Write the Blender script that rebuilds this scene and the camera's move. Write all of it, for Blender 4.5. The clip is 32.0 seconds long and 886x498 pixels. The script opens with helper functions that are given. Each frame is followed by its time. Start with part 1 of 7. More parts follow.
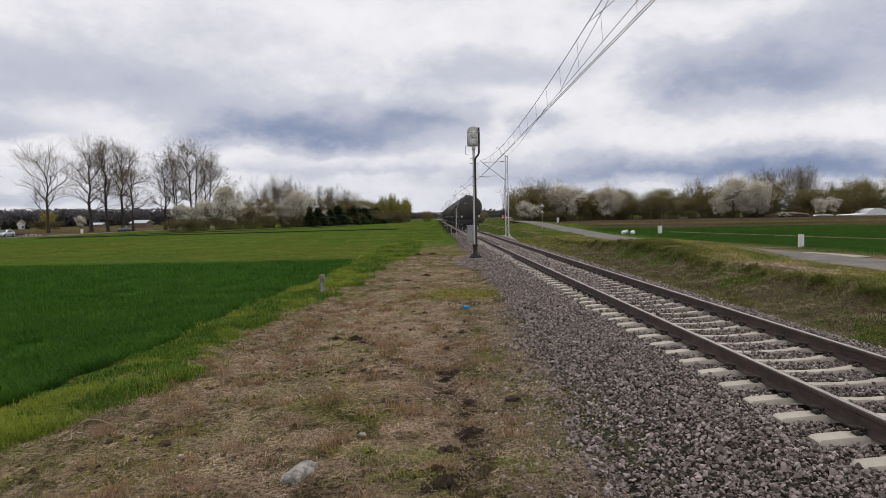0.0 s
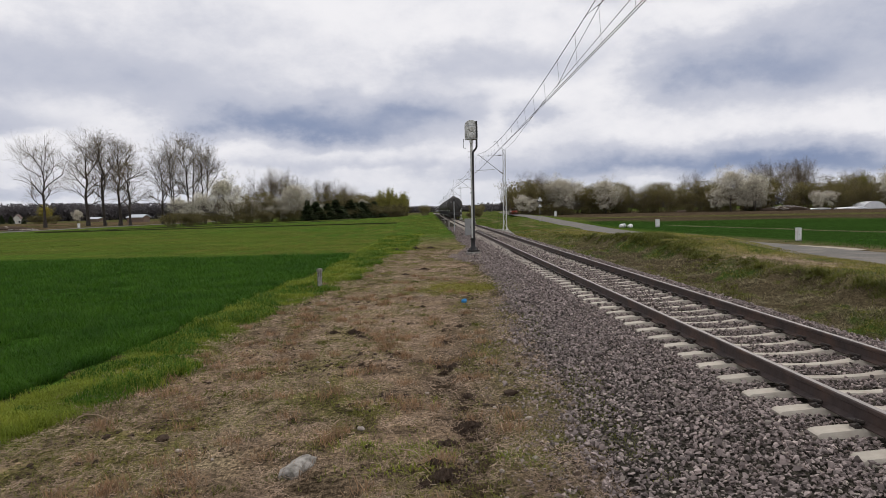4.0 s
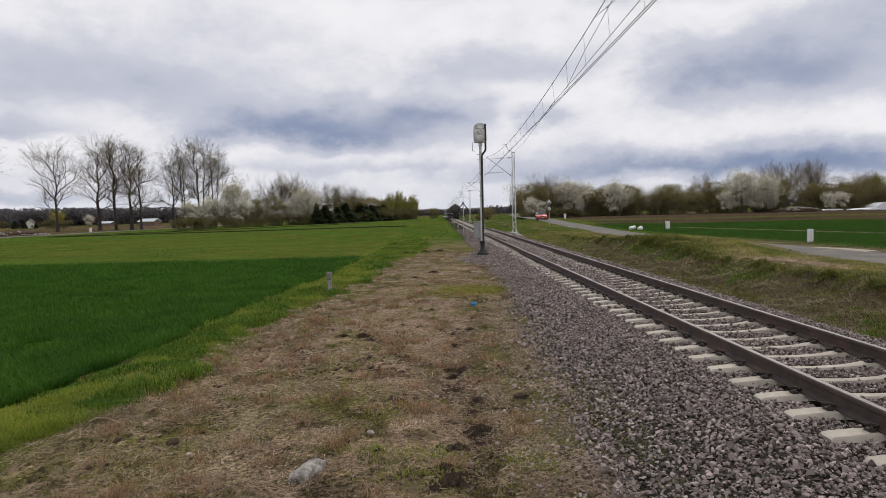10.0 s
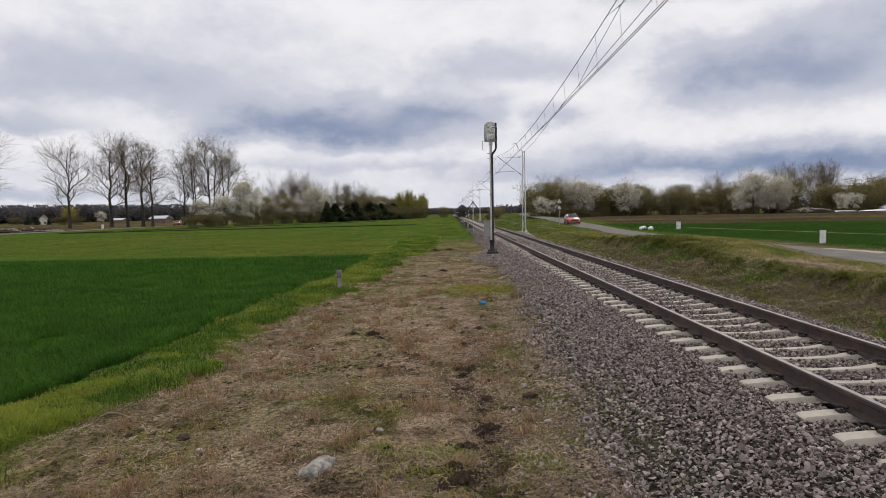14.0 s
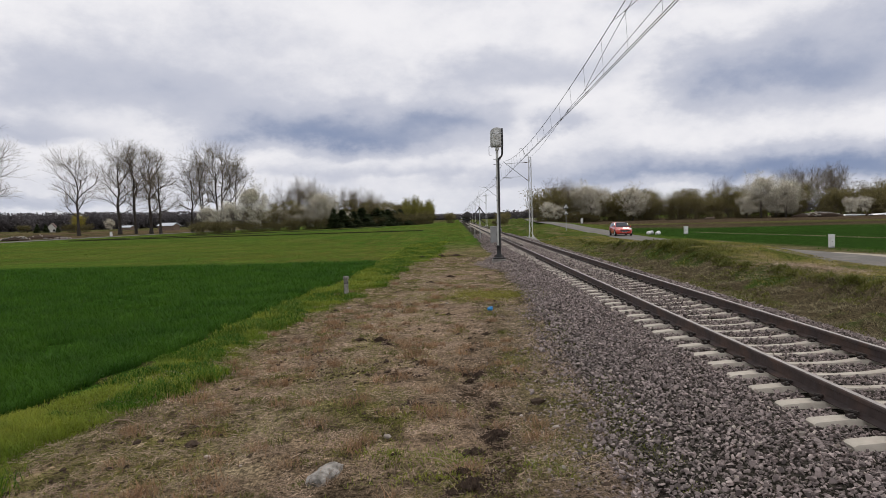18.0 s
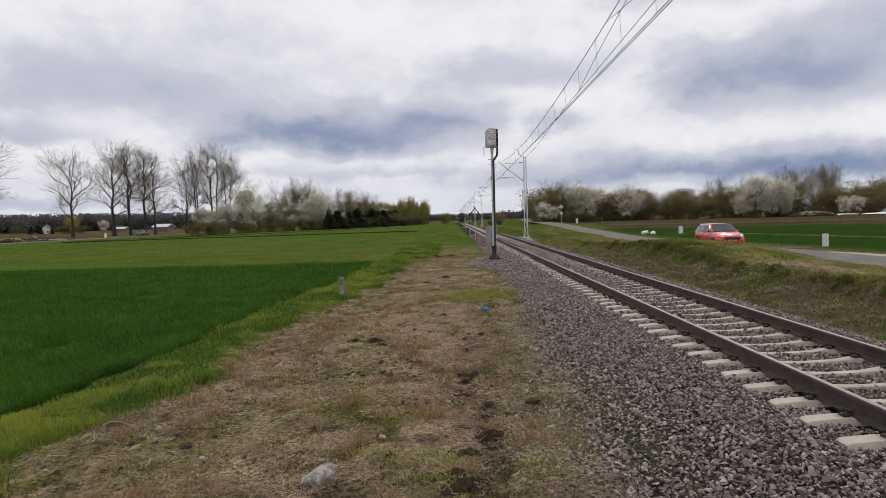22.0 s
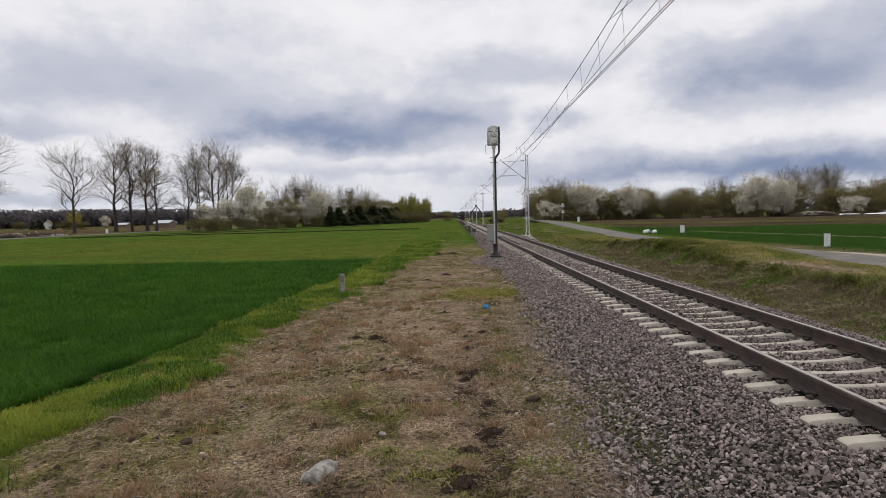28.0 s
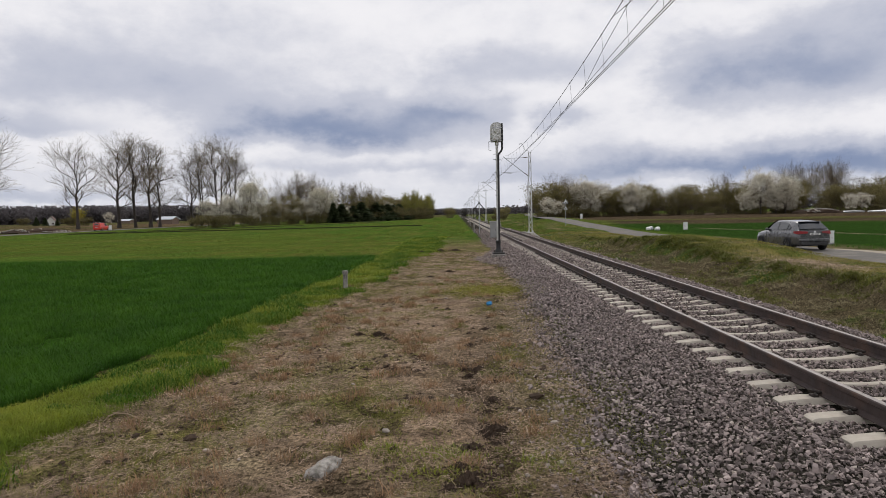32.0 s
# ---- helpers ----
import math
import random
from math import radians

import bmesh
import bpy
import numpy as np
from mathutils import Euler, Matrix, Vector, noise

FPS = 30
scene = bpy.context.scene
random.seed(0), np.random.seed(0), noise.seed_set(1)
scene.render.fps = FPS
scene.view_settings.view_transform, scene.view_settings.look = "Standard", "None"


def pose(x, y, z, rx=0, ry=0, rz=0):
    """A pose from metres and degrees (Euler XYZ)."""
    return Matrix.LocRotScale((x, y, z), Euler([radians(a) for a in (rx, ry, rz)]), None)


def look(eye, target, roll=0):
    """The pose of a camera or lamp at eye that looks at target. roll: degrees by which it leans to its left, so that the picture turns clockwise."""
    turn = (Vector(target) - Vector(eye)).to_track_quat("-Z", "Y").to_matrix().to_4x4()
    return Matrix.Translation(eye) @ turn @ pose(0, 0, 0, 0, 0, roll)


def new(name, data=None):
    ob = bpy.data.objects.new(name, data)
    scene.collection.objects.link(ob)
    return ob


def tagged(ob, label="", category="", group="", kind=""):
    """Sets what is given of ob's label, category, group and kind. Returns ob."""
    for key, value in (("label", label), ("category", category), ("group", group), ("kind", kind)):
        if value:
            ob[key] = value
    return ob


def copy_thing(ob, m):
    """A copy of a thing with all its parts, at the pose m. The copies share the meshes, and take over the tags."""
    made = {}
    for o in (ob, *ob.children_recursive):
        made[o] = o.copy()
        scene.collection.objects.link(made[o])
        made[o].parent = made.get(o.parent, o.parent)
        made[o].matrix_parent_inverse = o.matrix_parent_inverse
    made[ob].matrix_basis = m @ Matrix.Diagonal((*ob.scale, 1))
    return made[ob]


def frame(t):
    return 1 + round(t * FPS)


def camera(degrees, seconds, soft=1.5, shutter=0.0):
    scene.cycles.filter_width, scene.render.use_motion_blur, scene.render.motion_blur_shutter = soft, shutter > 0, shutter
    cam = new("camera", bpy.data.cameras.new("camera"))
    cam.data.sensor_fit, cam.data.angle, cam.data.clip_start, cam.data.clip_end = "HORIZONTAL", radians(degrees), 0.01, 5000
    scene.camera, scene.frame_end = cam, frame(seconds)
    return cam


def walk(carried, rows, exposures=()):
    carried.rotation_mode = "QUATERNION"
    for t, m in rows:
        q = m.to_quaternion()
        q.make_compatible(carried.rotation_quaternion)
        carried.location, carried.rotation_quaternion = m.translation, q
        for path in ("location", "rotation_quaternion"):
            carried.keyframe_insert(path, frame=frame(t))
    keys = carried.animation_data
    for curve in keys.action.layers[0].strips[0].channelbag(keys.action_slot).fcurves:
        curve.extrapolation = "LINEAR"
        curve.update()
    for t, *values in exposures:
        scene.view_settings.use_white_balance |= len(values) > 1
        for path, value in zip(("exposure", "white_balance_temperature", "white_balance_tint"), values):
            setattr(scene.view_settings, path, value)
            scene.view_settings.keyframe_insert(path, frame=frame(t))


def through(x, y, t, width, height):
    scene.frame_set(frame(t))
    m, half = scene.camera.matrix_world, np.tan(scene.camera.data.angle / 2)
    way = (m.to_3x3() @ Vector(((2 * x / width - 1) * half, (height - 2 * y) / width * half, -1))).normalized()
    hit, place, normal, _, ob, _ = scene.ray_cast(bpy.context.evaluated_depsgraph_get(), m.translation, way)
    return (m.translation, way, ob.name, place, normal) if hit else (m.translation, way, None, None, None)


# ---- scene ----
cam = camera(65.6, 32.0, soft=0.65)
EYE = 1.69
PATH = (
    (0, -0.764, -2.689, 1.131, -0.003, -0.033, 0.002),
    (0.5, -1.078, -2.504, 1.210, -0.002, -0.043, 0.009),
    (1, -1.125, -2.712, 1.200, -0.009, -0.036, 0.002),
    (1.5, -0.959, -2.803, 1.023, -0.012, -0.029, 0.000),
    (2, -0.956, -2.880, 1.158, -0.007, -0.027, -0.002),
    (2.5, -0.633, -2.946, 1.125, -0.008, -0.009, -0.005),
    (4.5, -1.217, -3.524, 1.163, -0.006, -0.005, -0.001),
    (5, -1.674, -3.860, 0.972, 0.003, 0.007, -0.005),
    (5.5, -2.164, -3.587, 1.043, -0.001, 0.001, -0.004),
    (6, -2.375, -3.382, 1.162, -0.006, 0.007, -0.003),
    (6.5, -2.408, -3.204, 1.373, -0.000, -0.010, -0.003),
    (7, -2.331, -3.257, 1.416, -0.004, -0.004, -0.004),
    (7.5, -2.098, -3.639, 1.682, -0.005, 0.001, 0.003),
    (8, -1.259, -3.391, 1.820, 0.004, -0.001, -0.002),
    (8.5, -0.836, -3.092, 1.718, -0.001, -0.003, -0.000),
    (9, -0.470, -2.960, 1.550, 0.000, -0.000, 0.000),
    (9.5, -0.317, -3.024, 1.559, -0.000, 0.011, -0.003),
    (10, -0.192, -2.944, 1.463, -0.004, 0.002, 0.001),
    (10.5, -0.033, -3.021, 1.413, 0.004, -0.001, 0.001),
    (11, 0.037, -2.897, 1.467, -0.001, -0.003, 0.001),
    (11.5, 0.069, -2.981, 1.406, 0.000, -0.003, 0.002),
    (12, 0.184, -3.023, 1.333, -0.006, 0.005, -0.006),
    (12.5, 0.111, -2.939, 1.062, -0.002, 0.000, -0.001),
    (13, 0.198, -2.920, 0.957, -0.004, 0.006, -0.003),
    (13.5, 0.418, -3.057, 1.116, -0.010, 0.003, -0.003),
    (14, 0.616, -3.018, 1.112, -0.013, 0.003, -0.004),
    (14.5, 0.619, -2.822, 1.091, -0.009, 0.009, -0.002),
    (16.5, 0.794, -2.872, 1.415, -0.011, -0.004, 0.001),
    (17, 0.731, -2.565, 1.436, -0.011, -0.005, 0.002),
    (17.5, 1.128, -2.733, 1.472, -0.014, 0.003, -0.000),
    (18, 1.167, -2.526, 1.400, -0.013, 0.001, -0.002),
    (18.5, 0.985, -2.418, 1.579, -0.010, -0.007, -0.002),
    (19, 0.896, -2.566, 1.578, -0.010, -0.008, 0.009),
    (19.5, 0.877, -2.650, 1.567, -0.008, -0.001, -0.001),
    (20, 0.856, -2.565, 1.553, -0.003, 0.004, -0.005),
    (20.5, 0.760, -2.559, 1.571, -0.005, -0.001, -0.003),
    (21, 0.867, -2.700, 1.586, -0.008, 0.002, -0.003),
    (21.5, 0.964, -2.514, 1.481, -0.003, 0.004, 0.001),
    (22, 0.784, -2.498, 1.549, -0.003, -0.001, -0.003),
    (22.5, 0.813, -2.520, 1.470, -0.004, -0.001, 0.003),
    (23, 0.851, -2.643, 1.481, -0.008, 0.012, -0.010),
    (23.5, 0.631, -2.924, 1.551, -0.009, 0.004, -0.002),
    (24, 0.718, -2.767, 1.655, -0.007, 0.011, -0.001),
    (24.5, 0.774, -2.606, 1.688, -0.008, 0.003, -0.000),
    (25, 0.816, -2.542, 1.647, -0.004, -0.003, 0.003),
    (25.5, 0.858, -2.488, 1.587, -0.005, 0.008, -0.000),
    (27.5, 1.114, -2.624, 1.368, -0.001, 0.012, -0.003),
    (28, 0.902, -2.683, 1.228, -0.003, 0.005, -0.007),
    (28.5, 0.914, -2.712, 1.392, -0.005, 0.007, -0.006),
    (29, 0.912, -2.798, 1.343, -0.007, 0.009, -0.005),
    (29.5, 0.935, -2.928, 1.403, -0.002, 0.011, -0.006),
    (30, 0.973, -2.828, 1.446, -0.004, 0.010, -0.004),
    (30.5, 0.932, -2.933, 1.309, -0.005, 0.010, -0.009),
    (31, 0.861, -3.235, 1.322, -0.005, -0.012, 0.001),
    (31.5, 1.136, -3.039, 1.380, -0.003, 0.008, -0.000),
    (32, 1.131, -2.960, 1.162, -0.011, 0.006, -0.002),
)
walk(cam, [(t, pose(x, y, EYE + z, 90 + pitch, roll, yaw)) for t, yaw, pitch, roll, x, y, z in PATH])

# ---- world, sun ----
def build_world():
    w = bpy.data.worlds.new("overcast_sky")
    w.use_nodes = True
    nt = w.node_tree
    nt.nodes.clear()
    N, L = nt.nodes.new, nt.links.new

    def val(sock, x):
        if isinstance(x, (int, float)):
            sock.default_value = x
        elif isinstance(x, tuple):
            sock.default_value = x
        else:
            L(x, sock)

    def op(kind, a, b=0.0, c=None):
        n = N("ShaderNodeMath")
        n.operation = kind
        val(n.inputs[0], a)
        val(n.inputs[1], b)
        if c is not None:
            val(n.inputs[2], c)
        return n.outputs[0]

    def noise_of(vec, scale, detail=6.0, rough=0.55):
        n = N("ShaderNodeTexNoise")
        n.inputs["Scale"].default_value, n.inputs["Detail"].default_value, n.inputs["Roughness"].default_value = scale, detail, rough
        L(vec, n.inputs["Vector"])
        return n.outputs["Fac"]

    def ramp(x, a, b):
        n = N("ShaderNodeMapRange")
        n.interpolation_type = "SMOOTHSTEP"
        val(n.inputs[0], x)
        n.inputs[1].default_value, n.inputs[2].default_value = a, b
        return n.outputs[0]

    def mixc(f, a, b):
        n = N("ShaderNodeMix")
        n.data_type = "RGBA"
        val(n.inputs[0], f)
        val(n.inputs[6], a)
        val(n.inputs[7], b)
        return n.outputs[2]

    tc = N("ShaderNodeTexCoord")
    sep = N("ShaderNodeSeparateXYZ")
    L(tc.outputs["Generated"], sep.inputs[0])
    az = op("ARCTAN2", sep.outputs[0], sep.outputs[1])
    el = op("ARCSINE", sep.outputs[2])
    # cloud billows, flattened towards the horizon
    squash = N("ShaderNodeMapping")
    squash.inputs["Scale"].default_value = (1.0, 1.0, 1.7)
    L(tc.outputs["Generated"], squash.inputs[0])
    big = noise_of(squash.outputs[0], 3.2, 7.0, 0.52)
    fine = noise_of(squash.outputs[0], 8.0, 9.0, 0.58)
    wisp = noise_of(squash.outputs[0], 24.0, 7.0, 0.62)
    warp = noise_of(squash.outputs[0], 6.0, 7.0, 0.58)
    warp2 = noise_of(squash.outputs[0], 9.0, 8.0, 0.58)
    azw = op("ADD", az, op("MULTIPLY", op("SUBTRACT", warp, 0.5), 0.22))
    elw = op("ADD", el, op("MULTIPLY", op("SUBTRACT", warp2, 0.5), 0.075))

    def bank(a, e, ra, h, strength):
        """A cloud bank over (azimuth, elevation of its base): firm below, fading upwards and to the sides."""
        da = op("ABSOLUTE", op("DIVIDE", op("SUBTRACT", azw, a), ra))
        de = op("DIVIDE", op("SUBTRACT", elw, e), h)
        body = op("MULTIPLY", ramp(de, -0.55, 0.60), ramp(de, 2.3, 0.4))
        return op("MULTIPLY", op("MULTIPLY", ramp(da, 1.25, 0.25), body), strength)

    dark = None
    for b in CLOUD_BANKS:
        s = bank(*b)
        dark = s if dark is None else op("ADD", dark, s)
    high = ramp(el, 0.22, 0.42)
    dark = op("ADD", dark, op("MULTIPLY", op("MULTIPLY", ramp(big, 0.47, 0.72), 0.40), high))
    dark = op("ADD", dark, op("MULTIPLY", op("SUBTRACT", fine, 0.5), 0.42))
    dark = op("ADD", dark, op("MULTIPLY", op("SUBTRACT", wisp, 0.5), 0.20))
    dark = op("ADD", dark, op("ADD", 0.07, op("MULTIPLY", ramp(el, 0.14, 0.03), 0.13)))
    dark = op("MINIMUM", op("MAXIMUM", dark, 0.0), 1.0)
    lit = mixc(ramp(dark, 0.0, 0.42), (0.88, 0.87, 0.90, 1), (0.555, 0.575, 0.665, 1))
    cloud = mixc(ramp(dark, 0.36, 1.0), lit, (0.225, 0.282, 0.430, 1))
    low = ramp(el, 0.07, 0.0)
    cloud = mixc(op("MULTIPLY", low, 0.3), cloud, (0.68, 0.71, 0.77, 1))
    sky = N("ShaderNodeTexSky")
    sky.sky_type = "NISHITA"
    sky.sun_disc = False
    sky.sun_elevation, sky.sun_rotation = radians(SUN_EL), radians(SUN_AZ)
    blue = N("ShaderNodeVectorMath")
    blue.operation = "SCALE"
    L(sky.outputs[0], blue.inputs[0])
    blue.inputs["Scale"].default_value = 0.09
    gap = op("MULTIPLY", op("MULTIPLY", ramp(big, 0.40, 0.30), 0.35), high)
    full = mixc(gap, cloud, blue.outputs[0])
    bg = N("ShaderNodeBackground")
    L(full, bg.inputs["Color"])
    bg.inputs["Strength"].default_value = 1.0
    out = N("ShaderNodeOutputWorld")
    L(bg.outputs[0], out.inputs["Surface"])
    scene.world = w


SUN_EL, SUN_AZ = 48.0, 25.0
# azimuth, elevation of the base, half width, height (radians), strength
CLOUD_BANKS = (
    (-0.16, 0.102, 0.20, 0.034, 0.60), (-0.14, 0.110, 0.27, 0.065, 0.22), (-0.46, 0.150, 0.20, 0.050, 0.40), (-0.62, 0.112, 0.16, 0.018, 0.45), (0.02, 0.130, 0.10, 0.024, 0.30),
    (0.38, 0.040, 0.38, 0.026, 0.66), (0.52, 0.042, 0.18, 0.022, 0.15), (0.50, 0.132, 0.25, 0.060, 0.50), (0.40, 0.160, 0.14, 0.045, 0.25), (0.66, 0.190, 0.16, 0.070, 0.35),
    (0.165, 0.118, 0.05, 0.020, 0.35), (0.10, 0.185, 0.14, 0.030, 0.24), (-0.14, 0.062, 0.22, 0.012, 0.16), (-0.60, 0.028, 0.17, 0.009, 0.40), (-0.34, 0.235, 0.22, 0.040, 0.14), (0.34, 0.268, 0.16, 0.030, 0.16),
)
build_world()
sun = new("sun", bpy.data.lights.new("sun", "SUN"))
sun.data.energy, sun.data.angle, sun.data.color = 1.5, radians(14), (1.0, 0.95, 0.88)
a_, e_ = radians(SUN_AZ), radians(SUN_EL)
sun.matrix_world = look((60 * math.sin(a_) * math.cos(e_), 60 * math.cos(a_) * math.cos(e_), 60 * math.sin(e_)), (0, 0, 0))
scene.view_settings.exposure = 0.0

# ---- materials ----
def mat(name, c1, c2=None, scale=6.0, rough=0.75, metal=0.0, bump=0.25, bscale=40.0, vary=0.0, how="", stain=None, amount=0.4, sscale=1.5, spec=0.5, coat=0.0, glow=None):
    """Two-tone surface with grain, an optional larger stain, relief and a random shade for each object or loose piece."""
    m = bpy.data.materials.new(name)
    m.use_nodes = True
    nt = m.node_tree
    N, L = nt.nodes.new, nt.links.new
    b = nt.nodes["Principled BSDF"]
    c2 = c2 or tuple(x * 0.72 for x in c1)
    tc = N("ShaderNodeTexCoord")

    def tex(s, d=5.0):
        n = N("ShaderNodeTexNoise")
        n.inputs["Scale"].default_value, n.inputs["Detail"].default_value = s, d
        L(tc.outputs["Object"], n.inputs["Vector"])
        return n.outputs["Fac"]

    def fit(x, a, c, lo=0.0, hi=1.0):
        n = N("ShaderNodeMapRange")
        L(x, n.inputs[0])
        for k, v in zip((1, 2, 3, 4), (a, c, lo, hi)):
            n.inputs[k].default_value = v
        return n.outputs[0]

    def mix(f, a, c, kind="MIX"):
        n = N("ShaderNodeMix")
        n.data_type, n.blend_type = "RGBA", kind
        if isinstance(f, float):
            n.inputs[0].default_value = f
        else:
            L(f, n.inputs[0])
        for k, v in ((6, a), (7, c)):
            if isinstance(v, tuple):
                n.inputs[k].default_value = (*v, 1)
            else:
                L(v, n.inputs[k])
        return n.outputs[2]

    col = mix(fit(tex(scale), 0.32, 0.68), c1, c2)
    if stain:
        col = mix(fit(tex(sscale, 7.0), 0.48, 0.66, 0.0, amount), col, stain)
    if how:
        src = N("ShaderNodeNewGeometry").outputs["Random Per Island"] if how == "island" else N("ShaderNodeObjectInfo").outputs["Random"]
        h = N("ShaderNodeHueSaturation")
        L(fit(src, 0, 1, 1 - vary, 1 + vary), h.inputs["Value"])
        L(col, h.inputs["Color"])
        col = h.outputs[0]
    L(col, b.inputs["Base Color"])
    rg = fit(tex(scale * 2.3), 0.3, 0.7, max(rough - 0.1, 0.03), min(rough + 0.1, 1))
    L(rg, b.inputs["Roughness"])
    b.inputs["Metallic"].default_value = metal
    b.inputs["Specular IOR Level"].default_value = spec
    b.inputs["Coat Weight"].default_value = coat
    if bump:
        bn = N("ShaderNodeBump")
        bn.inputs["Strength"].default_value, bn.inputs["Distance"].default_value = bump, 0.01
        L(tex(bscale, 6.0), bn.inputs["Height"])
        L(bn.outputs[0], b.inputs["Normal"])
    if glow:
        b.inputs["Emission Color"].default_value, b.inputs["Emission Strength"].default_value = (*glow[:3], 1), glow[3]
    return m


def leaf_mat(name, c1, c2, vary=0.3, scale=0.6, through=0.35):
    """Leaves, petals, blades: matte, lets some light through, shade varies leaf by leaf and in broad patches."""
    m = mat(name, c1, c2, scale=scale, rough=0.8, bump=0.0, vary=vary, how="island", spec=0.15)
    nt = m.node_tree
    b, out = nt.nodes["Principled BSDF"], nt.nodes["Material Output"]
    col = b.inputs["Base Color"].links[0].from_socket
    t = nt.nodes.new("ShaderNodeBsdfTranslucent")
    nt.links.new(col, t.inputs["Color"])
    mx = nt.nodes.new("ShaderNodeMixShader")
    mx.inputs[0].default_value = through
    nt.links.new(b.outputs[0], mx.inputs[1])
    nt.links.new(t.outputs[0], mx.inputs[2])
    nt.links.new(mx.outputs[0], out.inputs["Surface"])
    return m


def ground_mat():
    """Soil, litter and turf: the mesh gives the broad colour, the nodes the grain and relief."""
    m = mat("ground_cover", (1, 1, 1), (0.72, 0.72, 0.72), scale=9.0, rough=0.95, bump=0.9, bscale=22.0, spec=0.0)
    nt = m.node_tree
    N, L = nt.nodes.new, nt.links.new
    b = nt.nodes["Principled BSDF"]
    col = b.inputs["Base Color"].links[0].from_socket
    at = N("ShaderNodeAttribute")
    at.attribute_name = "cover"
    mx = N("ShaderNodeMix")
    mx.data_type, mx.blend_type = "RGBA", "MULTIPLY"
    mx.inputs[0].default_value = 1.0
    L(at.outputs["Color"], mx.inputs[6])
    L(col, mx.inputs[7])
    tc = N("ShaderNodeTexCoord")

    def tex(scale, detail, stretch=None, turn=0.0):
        """Noise, drawn out along one direction for fibres."""
        n = N("ShaderNodeTexNoise")
        n.inputs["Scale"].default_value, n.inputs["Detail"].default_value = scale, detail
        n.inputs["Roughness"].default_value = 0.6
        v = tc.outputs["Object"]
        if stretch:
            n.inputs["Distortion"].default_value = 0.5
            mp = N("ShaderNodeMapping")
            mp.inputs["Rotation"].default_value = (0, 0, radians(turn))
            mp.inputs["Scale"].default_value = (1.0, stretch, 1.0)
            L(v, mp.inputs[0])
            v = mp.outputs[0]
        L(v, n.inputs["Vector"])
        return n.outputs["Fac"]

    def ease(x, a, c, lo, hi):
        mr = N("ShaderNodeMapRange")
        L(x, mr.inputs[0])
        for k, v in zip((1, 2, 3, 4), (a, c, lo, hi)):
            mr.inputs[k].default_value = v
        return mr.outputs[0]

    def times(a, c):
        n = N("ShaderNodeMath")
        n.operation = "MULTIPLY"
        L(a, n.inputs[0])
        L(c, n.inputs[1])
        return n.outputs[0]
    # crumbs, gaps between them, and fibres lying two ways
    grain = times(ease(tex(85.0, 5.0), 0.32, 0.68, 0.40, 1.65), ease(tex(24.0, 5.0), 0.38, 0.60, 0.32, 1.32))
    grain = times(grain, times(ease(tex(95.0, 3.0, 0.12, 35), 0.52, 0.66, 0.92, 1.65), ease(tex(95.0, 3.0, 0.12, -50), 0.52, 0.66, 0.92, 1.65)))
    mz = N("ShaderNodeVectorMath")
    mz.operation = "SCALE"
    L(mx.outputs[2], mz.inputs[0])
    L(grain, mz.inputs["Scale"])
    L(mz.outputs[0], b.inputs["Base Color"])
    return m


def glass_mat(name, tint, rough=0.04):
    m = bpy.data.materials.new(name)
    m.use_nodes = True
    b = m.node_tree.nodes["Principled BSDF"]
    b.inputs["Base Color"].default_value = (*tint, 1)
    b.inputs["Roughness"].default_value, b.inputs["Specular IOR Level"].default_value = rough, 0.6
    b.inputs["Coat Weight"].default_value, b.inputs["Coat Roughness"].default_value = 0.3, 0.02
    return m


